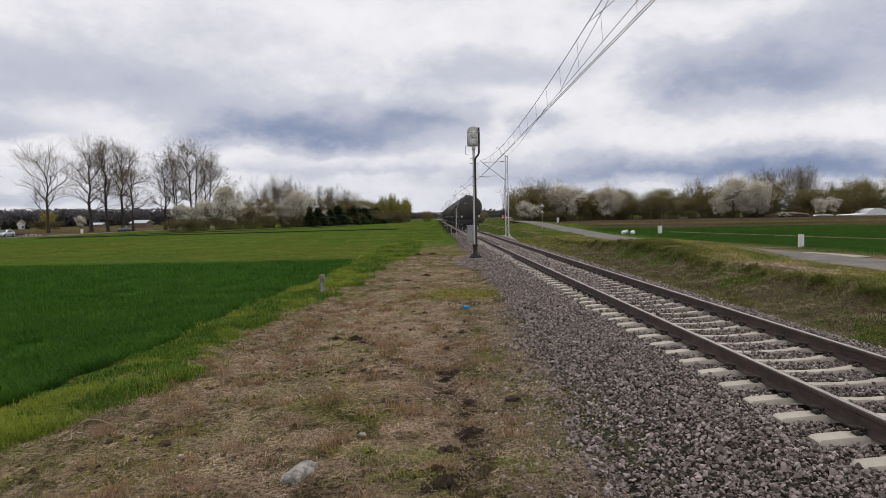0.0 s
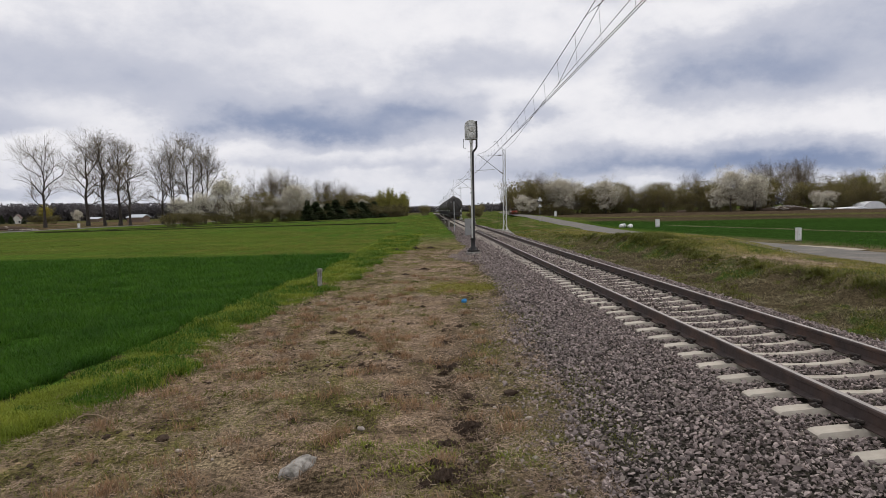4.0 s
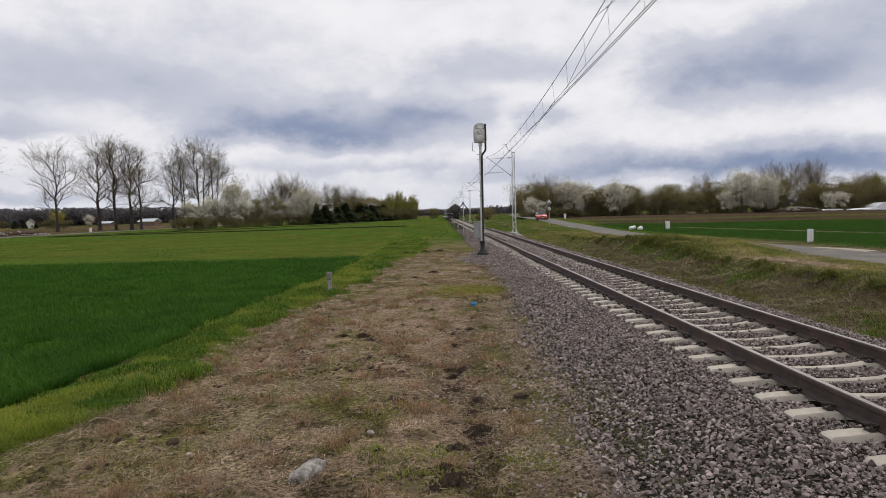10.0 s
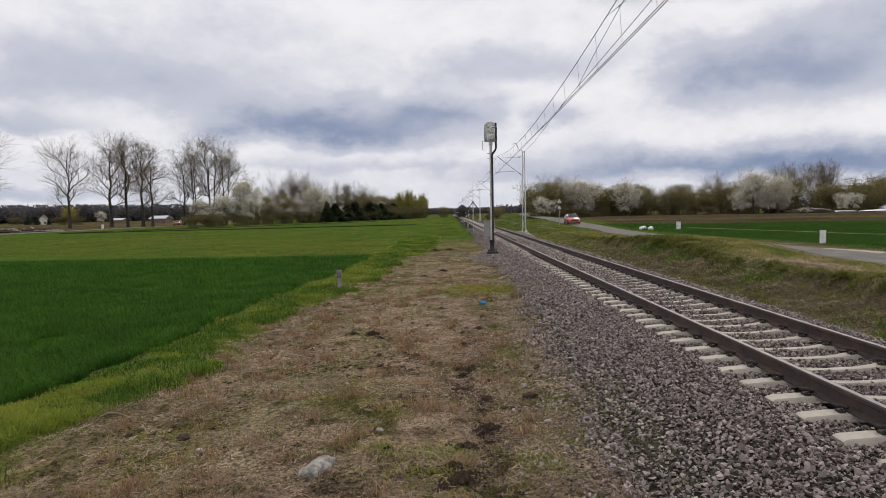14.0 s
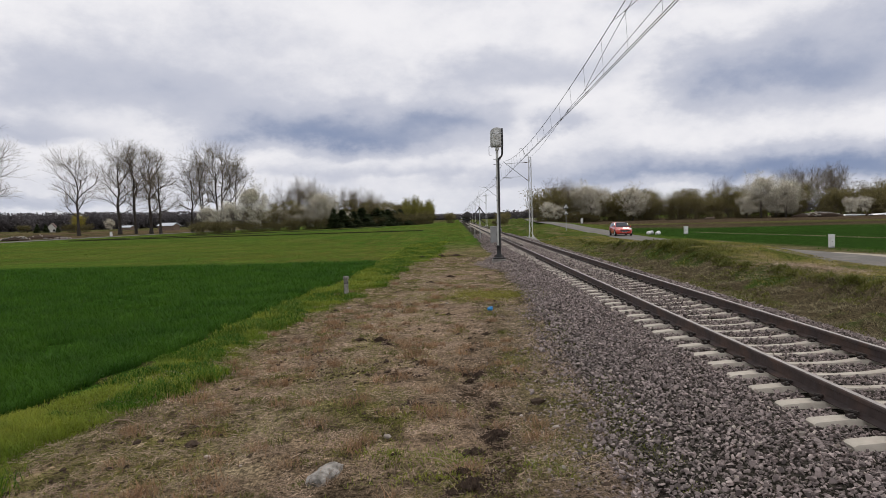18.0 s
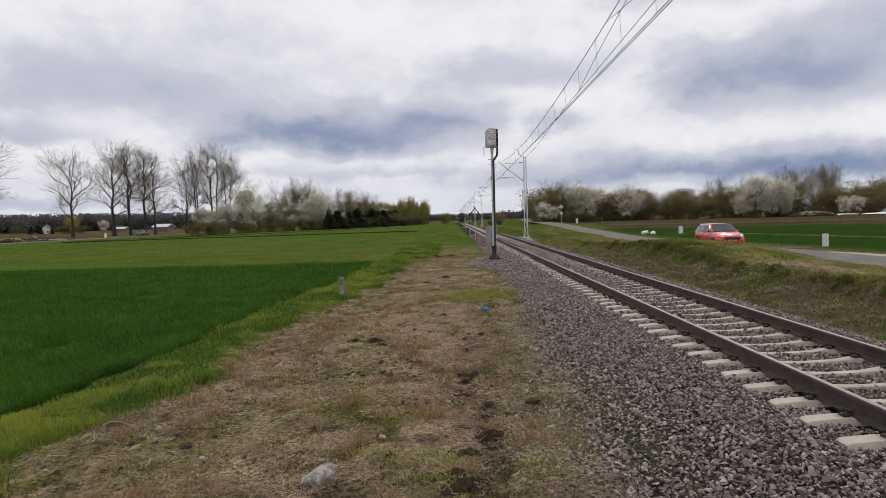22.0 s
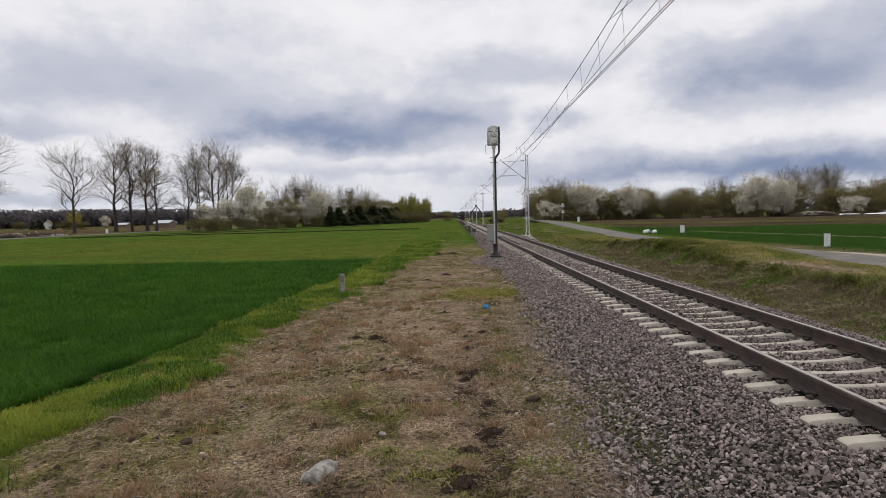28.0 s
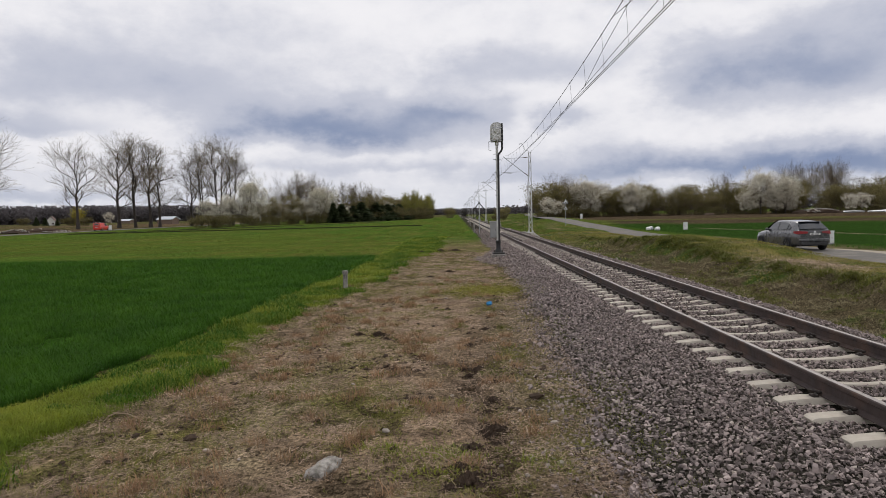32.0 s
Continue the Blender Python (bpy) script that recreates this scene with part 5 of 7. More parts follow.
pts = [(3.0 * math.cos(a), 1.95 * math.sin(a)) for a in [math.pi * k / 10 for k in range(11)]]
s = thing("plastic_tunnel", at_ground(118.5, 186, 0), "small white plastic-covered garden tunnel", "garden tunnel")
part("cover", Geo().prism(pts, -4, 4), M["film"], s)
for k in range(5):
    part("hoop", Geo().tube([(x * 1.01, -4 + 2 * k, z * 1.01) for x, z in pts], 0.04, 5), M["galv"], s)
s = thing("timber_pile", at_ground(67, 184, 10), "small pile of sawn timber by the trees", "timber")
for k in range(6):
    part("log", Geo().tube([(-1.4 + 0.1 * k, 0.25 * (k % 3), 0.15 + 0.24 * (k // 3)), (1.4, 0.25 * (k % 3), 0.15 + 0.24 * (k // 3))], 0.13, 7), M["timber"], s)

# ---- trees ----
def grow(rnd, base, aim, length, radius, depth, wood, twigs, tips, spread, kids, up=0.18, most=4):
    """Branches of one limb, recursively: stout wood into one mesh, thin twigs into another, ends into tips."""
    pts, d, p = [base], aim.copy(), base.copy()
    for k in range(3):
        d = (d + Vector((rnd.gauss(0, 0.17), rnd.gauss(0, 0.17), rnd.gauss(0, 0.09) + up * 0.35))).normalized()
        p = p + d * (length / 3)
        pts.append(p)
    r1 = radius * 0.6
    side = 8 if depth == 0 else 6 if depth == 1 else 4 if depth == 2 else 3
    (wood if depth < 2 else twigs).tube(pts, [radius, radius * 0.85, radius * 0.7, r1], side, False)
    if depth >= most:
        tips.append(pts[-1])
        tips.append(pts[2])
        return
    n = kids[depth]
    for k in range(n):
        t = 0.35 + 0.65 * (k + 0.6) / n
        i = min(2, int(t * 3))
        q = pts[i].lerp(pts[i + 1], t * 3 - i)
        ang = rnd.uniform(0.7, 1.25) * spread * (1.1 - 0.45 * t)
        o = d.orthogonal().normalized()
        o.rotate(Matrix.Rotation(k * 2.4 + rnd.uniform(-0.5, 0.5), 3, d))
        nd = (d * math.cos(ang) + o * math.sin(ang) + Vector((0, 0, up))).normalized()
        grow(rnd, q, nd, length * rnd.uniform(0.55, 0.78), max(r1 * rnd.uniform(0.62, 0.88), 0.013), depth + 1, wood, twigs, tips, spread, kids, up, most)


def tree(name, seed, h, label, category, stems=1, spread=0.75, kids=(6, 5, 4, 3), most=4, leaf="", leaf_size=0.2, per_tip=0, puff=0.5, bole=0.30, radius=None, up=0.18):
    """A tree with trunk and limbs, twigs and, where it has them, leaves or petals."""
    rnd = random.Random(seed)
    t = thing(name, pose(0, 0, 0), label, category)
    wood, twigs, tips = Geo(), Geo(), []
    for s in range(stems):
        a = 6.283 * s / stems + rnd.uniform(-0.4, 0.4)
        lean = 0.0 if stems == 1 else rnd.uniform(0.10, 0.32)
        d = Vector((math.cos(a) * lean, math.sin(a) * lean, 1)).normalized()
        b = Vector((math.cos(a), math.sin(a), 0)) * (0 if stems == 1 else h * 0.02) + Vector((0, 0, -0.3))
        r = (radius or h * 0.016) * (1 if stems == 1 else 0.65)
        if bole > 0:
            p1 = b + d * (h * bole)
            wood.tube([b, b.lerp(p1, 0.15), p1], [r * 1.5, r * 1.12, r], 9, False)
            b = p1
        grow(rnd, b, d, h * (0.46 if bole > 0.2 else 0.52), r, 0, wood, twigs, tips, spread, kids, up, most)
    top = max(p.z for p in tips)
    k = h / top
    for g in (wood, twigs):
        g.v = [(x * k, y * k, z * k) for x, y, z in g.v]
    tips = [p * k for p in tips]
    part("trunk", wood, M["bark"], t, fix=False)
    part("branchwork", twigs, M["twig"], t, fix=False)
    if leaf:
        c = np.array([tuple(p) for p in tips for _ in range(per_tip)])
        c = c + RNG.normal(size=c.shape) * puff
        c[:, 2] = np.maximum(c[:, 2], 0.2)
        me = tri_mesh("crown", *quads(c, leaf_size), M[leaf])
        part("crown", me, None, t)
    return t


def shrub(name, seed, h, w, leaf, n, size, label, category, stems=9):
    """A dense many-stemmed bush, ragged at the top."""
    rnd = random.Random(seed)
    t = thing(name, pose(0, 0, 0), label, category)
    g = Geo()
    c = []
    for s in range(stems):
        a, q = rnd.uniform(0, 6.28), math.sqrt(rnd.random())
        hh = h * rnd.uniform(0.6, 1.05)
        x, y = q * w / 2 * math.cos(a), q * w / 2 * math.sin(a)
        pts = [Vector((x * 0.5, y * 0.5, -0.2)), Vector((x * 0.8, y * 0.8, hh * 0.5)), Vector((x, y, hh))]
        g.tube(pts, [h * 0.010, h * 0.007, 0.015], 4, False)
        for k in range(7):
            b = pts[1].lerp(pts[2], rnd.random())
            e = b + Vector((rnd.gauss(0, 0.18 * w), rnd.gauss(0, 0.18 * w), rnd.uniform(0.1, 0.3) * h))
            e.z = min(e.z, h * 1.08)
            g.tube([b, e], [0.022, 0.012], 3, False)
            c += [b.lerp(e, rnd.random()) for _ in range(max(1, n // (stems * 9)))]
        c += [pts[0].lerp(pts[2], rnd.uniform(0.05, 1)) for _ in range(2 * n // (stems * 9))]
    part("branchwork", g, M["twig"], t, fix=False)
    c = np.array([tuple(p) for p in c])
    c = c + RNG.normal(size=c.shape) * np.array((0.09 * w, 0.09 * w, 0.05 * h))
    c[:, 2] = np.abs(c[:, 2])
    part("crown", tri_mesh("crown", *quads(c, size), M[leaf]), None, t)
    return t


def conifer(seed, h, w, label):
    rnd = random.Random(seed)
    t = thing("spruce", pose(0, 0, 0), label, "conifer")
    g = Geo().tube([(0, 0, -0.3), (0, 0, h)], [h * 0.014, 0.02], 6, False)
    c = []
    for k in range(34):
        z = h * (0.04 + 0.96 * k / 34)
        r = w / 2 * (1 - k / 35) * rnd.uniform(0.8, 1.15)
        for j in range(9):
            a = rnd.uniform(0, 6.28)
            q = r * rnd.uniform(0.7, 1.1)
            e = Vector((q * math.cos(a), q * math.sin(a), z - 0.22 * q))
            g.tube([(0, 0, z), e], [0.03, 0.012], 3, False)
            c += [Vector((0, 0, z)).lerp(e, rnd.uniform(0.25, 1.05)) for _ in range(11)]
    part("trunk", g, M["bark"], t, fix=False)
    c = np.array([tuple(p) for p in c])
    c = c + RNG.normal(size=c.shape) * 0.12
    part("crown", tri_mesh("crown", *quads(c, 0.30, 0.5), M["needle"]), None, t)
    return t


def tall_tree(seed, h, width, stems, label, name="bare_tree", category="tree", leaf="bud", size=0.06, per=1, puff=0.12, boughs=15, low0=0.26, kids=(0, 5, 5, 4)):
    """A tall leafless tree: leading stems with rising boughs all the way up, an oval crown of fine twigs."""
    rnd = random.Random(seed)
    t = thing(name, pose(0, 0, 0), label, category)
    wood, twigs, tips = Geo(), Geo(), []
    for s in range(stems):
        a = 6.283 * s / stems + rnd.uniform(-0.5, 0.5)
        out = 0.0 if stems == 1 else width * rnd.uniform(0.10, 0.2)
        hs = h * (1.0 if s == 0 else rnd.uniform(0.8, 0.97))
        pts = [Vector((math.cos(a) * out * q ** 0.7 + rnd.gauss(0, 0.012 * h) * q, math.sin(a) * out * q ** 0.7 + rnd.gauss(0, 0.012 * h) * q, hs * q - 0.3)) for q in [k / 9 for k in range(10)]]
        r = h * (0.017 if stems == 1 else 0.013)
        rs = [r * (1.45 if k == 0 else 1.0) * (1 - 0.93 * (k / 9) ** 0.9) + 0.02 for k in range(10)]
        wood.tube(pts, rs, 9, False)
        n = boughs if stems == 1 else int(boughs * 0.75)
        low = low0 if stems == 1 else low0 + 0.06
        for k in range(n):
            q = low + (0.97 - low) * (k + rnd.random() * 0.8) / n
            i = min(8, int(q * 9))
            p = pts[i].lerp(pts[i + 1], q * 9 - i)
            wide = width * 0.62 * (0.55 + 0.75 * math.sin(math.pi * min(1, (q - 0.1) * 1.15)) ** 1.2) * rnd.uniform(0.6, 1.1) * (1 if q < 0.8 else 0.75)
            az, tip = k * 2.4 + rnd.uniform(-0.5, 0.5), rnd.uniform(0.75, 1.2) * (1 - 0.45 * q)
            d = Vector((math.cos(az) * math.sin(tip), math.sin(az) * math.sin(tip), math.cos(tip)))
            grow(rnd, p, d, wide * 0.58, max(rs[i] * rnd.uniform(0.48, 0.75), h * 0.003), 1, wood, twigs, tips, 0.85, kids, 0.09, 4)
    part("trunk", wood, M["bark"], t, fix=False)
    part("branchwork", twigs, M["twig"], t, fix=False)
    c = np.array([tuple(p) for p in tips for _ in range(per)])
    c = c + RNG.normal(size=c.shape) * puff
    part("crown", tri_mesh("crown", *quads(c, size), M[leaf]), None, t)
    return t


BARE = [tall_tree(3 + i, 23.0, w, st, "tall bare poplar with dark trunk and fine rising twigs") for i, (w, st) in enumerate(((15.0, 1), (15.0, 2), (12.0, 1), (13.0, 2)))]
SMALL_BARE = [tree("bare_tree", 23 + i, 13.0, "leafless grey-brown tree with a rounded crown of twigs", "tree", stems=3, spread=0.6, kids=(6, 5, 4, 4), leaf="bud", leaf_size=0.05, per_tip=1, puff=0.3, bole=0.12, radius=0.2) for i in range(2)]
WHITE = [tall_tree(43 + i, 10.0, 8.5, st, "wild cherry tree covered in white blossom", "blossom_tree", "blossom tree", "blossom", 0.12, 4, 0.20, 18, 0.12, (0, 5, 4, 3)) for i, st in enumerate((1, 2, 2))]
BUSH = [shrub("shrub", 63 + i, 6.0, 6.0, "shrub", 4400, 0.11, "dense brown-green shrub coming into leaf", "shrub", 12) for i in range(3)]
THORN = [shrub("thicket", 73 + i, 3.2, 5.5, "thorn", 3200, 0.12, "low dark thorn thicket at the field edge", "shrub", 12) for i in range(2)]
BIRCH = [shrub("young_tree", 83 + i, 9.0, 3.6, "young", 2400, 0.13, "slender young tree with yellow-green leaves", "tree", 7) for i in range(2)]
SPRUCE = [conifer(93, 9.0, 5.0, "dark green conifer among the hedge trees")]
MASTERS = {id(o): o for lst in (BARE, SMALL_BARE, WHITE, BUSH, THORN, BIRCH, SPRUCE) for o in lst}
USED = set()
TR = random.Random(17)


def plant(kind, x, y, s=1.0, wide=1.0, rz=None):
    s = s * 0.82 if kind is WHITE else s
    ob = kind[TR.randrange(len(kind))] if isinstance(kind, list) else kind
    m = at_ground(x, y, TR.uniform(0, 360) if rz is None else rz) @ Matrix.Diagonal((s * wide, s * wide, s, 1))
    if id(ob) not in USED:
        USED.add(id(ob))
        ob.matrix_basis = m
        return ob
    return copy_thing(ob, m)


def along(pts, n, wobble=0.0):
    """n places spread along a line of points."""
    ln = [0.0]
    for a, b in zip(pts, pts[1:]):
        ln.append(ln[-1] + math.dist(a, b))
    for k in range(n):
        s = ln[-1] * (k + 0.5 + TR.uniform(-0.35, 0.35)) / n
        yield float(np.interp(s, ln, [p[0] for p in pts])) + TR.gauss(0, wobble), float(np.interp(s, ln, [p[1] for p in pts])) + TR.gauss(0, wobble)


# tall bare trees along the distant left road
for kind, x, y, s in ((BARE[0], -108, 194, 0.93), (BARE[1], -97, 206, 1.10), (BARE[2], -92, 205, 1.05), (BARE[2], -87, 200, 0.72), (BARE[0], -83, 214, 0.92), (BARE[3], -79, 212, 0.97), (BARE[1], -73, 211, 0.98), (BARE[3], -68, 208, 0.95), (BARE[2], -102.5, 207, 0.95), (BARE[0], -123.5, 176, 1.2)):
    plant(kind, x, y, s, 1.15 if x < -84 else 0.95)
# hedge at the end of the meadow
HEDGE = ((-61, 157), (-56, 184), (-45, 199), (-32, 218), (-17, 266), (-11, 318))
for x, y in along(HEDGE, 34, 1.0):
    plant(THORN, x, y, TR.uniform(0.8, 1.15) * (1.0 if y < 230 else 1.5))
for x, y in along(((-58, 192), (-46, 208), (-34, 228), (-20, 280)), 15, 1.5):
    plant(BUSH, x, y, TR.uniform(0.9, 1.25))
for x, y, s in ((-55.5, 186, 1.25), (-60, 180, 0.8), (-64, 176, 0.7), (-47.5, 205, 1.15), (-44, 206, 1.0), (-41, 206, 1.1), (-50, 203, 0.85), (-52, 200, 0.95), (-37.5, 210, 0.95), (-34.5, 214, 0.85), (-47, 200, 0.8), (-43, 201, 0.75), (-25, 246, 1.0)):
    plant(WHITE, x, y, s)
for x, y, s in ((-52, 214, 1.12), (-49.5, 213, 1.2), (-47, 215, 1.15), (-44, 216, 1.0), (-37, 224, 0.95), (-33, 230, 0.95), (-30, 234, 0.85)):
    plant(SMALL_BARE, x, y, s)
for x, y, s in ((-35.5, 210, 0.7), (-33.5, 213, 0.8), (-31, 219, 0.85), (-29, 224, 0.9), (-27.5, 228, 0.75), (-25.5, 234, 0.9), (-24, 238, 0.85), (-22.5, 243, 0.95), (-21, 249, 0.9), (-19.5, 256, 0.95), (-18, 264, 0.85)):
    plant(SPRUCE, x - 1.5, y - 4, s * TR.uniform(0.85, 1.2), 1.7)
for x, y in along(((-20, 256), (-14, 288), (-11, 318)), 16, 0.8):
    plant(BIRCH, x, y, TR.uniform(0.85, 1.15))
# wood on the right, blossom along its edge
WOOD = ((23.5, 176), (36, 197), (54, 203), (68, 194), (84, 195), (96, 190), (112, 191), (140, 196), (175, 200))
for x, y in along(WOOD, 52, 1.6):
    plant(BUSH, x, y, TR.uniform(0.72, 1.02))
for x, y in along([(a + 1, b + 9) for a, b in WOOD], 34, 2.5):
    plant(BUSH, x, y, TR.uniform(0.95, 1.25), 1.1)
for x, y in along([(a + 2, b - 4) for a, b in WOOD], 34, 1.0):
    plant(THORN, x, y, TR.uniform(0.6, 0.95))
for x, y, s in ((22.5, 171, 0.72), (25.5, 174, 0.68), (35.5, 187, 1.0), (39, 197, 0.95), (31, 190, 0.9), (49.5, 195, 0.95), (52.5, 200, 0.9), (64, 206, 0.72), (77.5, 186, 1.0), (81, 185, 1.12), (84.5, 184, 1.05), (87.5, 185, 1.0), (90, 187, 0.85), (103, 182, 0.85), (107, 184, 0.75), (128, 188, 1.05), (133, 192, 1.1)):
    plant(WHITE, x, y, s, 1.1)
for x, y, s in ((99.5, 203, 1.08), (102, 206, 1.0), (108.5, 204, 1.1), (111.5, 206, 1.12), (127, 205, 0.85), (83, 212, 0.9), (28, 186, 0.85)):
    plant(SMALL_BARE, x, y, s)
for x, y, s in ((93.5, 201, 1.35), (135, 205, 1.2)):
    plant(SPRUCE, x, y, s, 0.8)
for x, y, s in ((126, 200, 1.0), (129, 202, 1.05), (123, 205, 0.85)):
    plant(BIRCH, x, y, s)
# bushes by the houses on the left, and along the line far off
for x, y, k, s in ((-171.5, 336, WHITE, 0.95), (-268, 420, THORN, 1.6), (-180, 330, THORN, 1.3), (-190, 335, THORN, 1.4), (-230, 380, SPRUCE, 0.75), (-238, 385, SPRUCE, 0.8), (-222, 378, SPRUCE, 0.6), (-300, 420, BUSH, 1.1), (-320, 430, BUSH, 1.2), (-285, 410, BUSH, 0.9),
                   (-4, 300, BUSH, 0.55), (-3, 310, BUSH, 0.6), (-2, 325, BUSH, 0.5), (13, 190, THORN, 0.45), (11.5, 205, THORN, 0.5), (14, 220, THORN, 0.6), (15, 240, THORN, 0.7), (17, 260, BUSH, 0.4), (17, 285, BUSH, 0.45), (20, 305, BUSH, 0.5), (23, 330, BUSH, 0.5), (26, 360, BUSH, 0.6)):
    plant(k, x, y, s)
w = shrub("willow", 201, 9.5, 8.5, "willow", 2600, 0.26, "yellow-green weeping willow in early leaf", "tree", 12)
w.matrix_basis = at_ground(-187.5, 336) @ Matrix.Diagonal((0.8, 0.8, 0.85, 1))
w = copy_thing(w, at_ground(-345, 455) @ Matrix.Diagonal((1.1, 1.1, 0.9, 1)))
for o in MASTERS.values():
    if id(o) not in USED:
        plant(o, 60 + 8 * len(USED), 240)


# ---- far woods along the horizon ----
def build_woods():
    c = []
    r = np.random.default_rng(5)
    for x0, y0, x1, y1, n, h in ((-900, 470, -330, 640, 900, 12), (-420, 560, -60, 900, 900, 14), (-120, 900, 160, 950, 200, 7.5), (60, 700, 420, 600, 260, 8), (300, 420, 900, 300, 240, 12), (-1400, 300, -800, 520, 160, 14)):
        t = r.random(n)
        px, py = x0 + (x1 - x0) * t + r.normal(0, 10, n), y0 + (y1 - y0) * t + r.normal(0, 14, n)
        hh = h * r.uniform(0.92, 1.05, n)
        for k in range(n):
            m = 110
            q = r.normal(size=(m, 3)) * (2.6, 2.6, hh[k] * 0.24) + (px[k], py[k], hh[k] * 0.5)
            q[:, 2] = np.clip(q[:, 2], 0, hh[k] * 1.05)
            c.append(q)
    c = np.concatenate(c)
    ob = part("far_woods", tri_mesh("far_woods", *quads(c, 1.1), M["woods"]), None)
    tagged(ob, "dark mixed woods along the horizon", "woods", kind="stuff")


build_woods()

# ---- vehicles ----
ESTATE = dict(
    lower=((2.28, 0.50, 0.30, 0.55, 0.62), (2.22, 0.70, 0.23, 0.62, 0.72), (2.05, 0.83, 0.20, 0.70, 0.82), (1.65, 0.895, 0.19, 0.82, 0.92), (1.05, 0.91, 0.18, 0.90, 1.00), (0.0, 0.91, 0.18, 0.94, 0.99), (-1.3, 0.91, 0.18, 0.98, 1.02), (-1.9, 0.89, 0.21, 0.98, 1.02), (-2.18, 0.82, 0.27, 0.95, 1.0), (-2.28, 0.70, 0.33, 0.88, 0.95)),
    upper=((1.12, 0.78, 0.93, 0.74, 0.99), (0.36, 0.87, 0.94, 0.63, 1.45), (-0.5, 0.88, 0.96, 0.64, 1.50), (-1.55, 0.87, 0.98, 0.63, 1.47), (-1.86, 0.85, 0.98, 0.60, 1.42), (-2.22, 0.77, 0.96, 0.73, 1.02)),
    side=(((0.80, 0.985), (0.31, 1.36), (-0.27, 1.41), (-0.30, 1.0)), ((-0.36, 1.0), (-0.33, 1.41), (-1.12, 1.40), (-1.20, 1.02)), ((-1.28, 1.03), (-1.19, 1.39), (-1.62, 1.36), (-1.88, 1.10), (-1.80, 1.05))),
    screen=((0.76, 1.14, 0.985), (0.60, 0.40, 1.44)), rear=((0.57, -1.88, 1.41), (0.70, -2.20, 1.05)), axles=(1.38, -1.27), front=2.25, back=-2.27, wheel=0.325)
HATCH = dict(
    lower=((2.18, 0.50, 0.30, 0.55, 0.62), (2.12, 0.70, 0.23, 0.62, 0.73), (1.95, 0.82, 0.20, 0.72, 0.84), (1.55, 0.885, 0.19, 0.84, 0.93), (0.95, 0.895, 0.18, 0.91, 1.01), (0.0, 0.90, 0.18, 0.95, 0.99), (-1.25, 0.90, 0.18, 0.98, 1.02), (-1.75, 0.885, 0.22, 0.98, 1.03), (-2.08, 0.82, 0.27, 0.97, 1.03), (-2.19, 0.72, 0.33, 0.86, 0.96)),
    upper=((1.05, 0.78, 0.94, 0.74, 1.0), (0.28, 0.86, 0.95, 0.63, 1.45), (-0.5, 0.87, 0.97, 0.64, 1.495), (-1.25, 0.86, 0.99, 0.62, 1.455), (-1.62, 0.84, 0.99, 0.60, 1.39), (-2.10, 0.77, 0.98, 0.73, 1.04)),
    side=(((0.72, 1.0), (0.24, 1.37), (-0.30, 1.41), (-0.33, 1.02)), ((-0.39, 1.02), (-0.36, 1.41), (-1.0, 1.39), (-1.22, 1.30), (-1.20, 1.05)), ((-1.26, 1.06), (-1.28, 1.28), (-1.46, 1.17), (-1.46, 1.08))),
    screen=((0.76, 1.07, 0.995), (0.60, 0.32, 1.44)), rear=((0.57, -1.64, 1.385), (0.70, -2.09, 1.04)), axles=(1.32, -1.32), front=2.15, back=-2.19, wheel=0.325)
VAN = dict(
    lower=((2.10, 0.55, 0.30, 0.62, 0.72), (2.04, 0.74, 0.24, 0.74, 0.86), (1.8, 0.85, 0.20, 0.86, 0.98), (1.3, 0.90, 0.19, 0.98, 1.10), (0.8, 0.91, 0.18, 1.0, 1.14), (-1.2, 0.91, 0.18, 1.02, 1.14), (-2.0, 0.90, 0.22, 1.02, 1.14), (-2.12, 0.86, 0.3, 1.0, 1.12)),
    upper=((1.25, 0.80, 1.02, 0.76, 1.10), (0.55, 0.88, 1.05, 0.70, 1.72), (-0.4, 0.89, 1.05, 0.74, 1.84), (-1.9, 0.89, 1.05, 0.76, 1.84), (-2.1, 0.88, 1.05, 0.76, 1.76), (-2.13, 0.87, 1.05, 0.80, 1.2)),
    side=(((0.95, 1.12), (0.45, 1.62), (-0.1, 1.66), (-0.1, 1.12)),),
    screen=((0.72, 1.22, 1.12), (0.62, 0.60, 1.70)), rear=((0.5, -2.125, 1.62), (0.5, -2.145, 1.25)), axles=(1.32, -1.30), front=2.06, back=-2.12, wheel=0.32)


def loft(rings):
    """A closed mirrored hull over half rings that run from the middle underneath to the middle on top."""
    g = Geo()
    rows = []
    for r in rings:
        rows.append([(-x, y, z) for x, y, z in r[::-1]] + list(r[1:] if r[0][0] == 0 else r))
    g.grid(rows)
    k = len(rows[0])
    g.f += [tuple(range(k)), tuple(range(len(g.v) - k, len(g.v)))[::-1]]
    return g


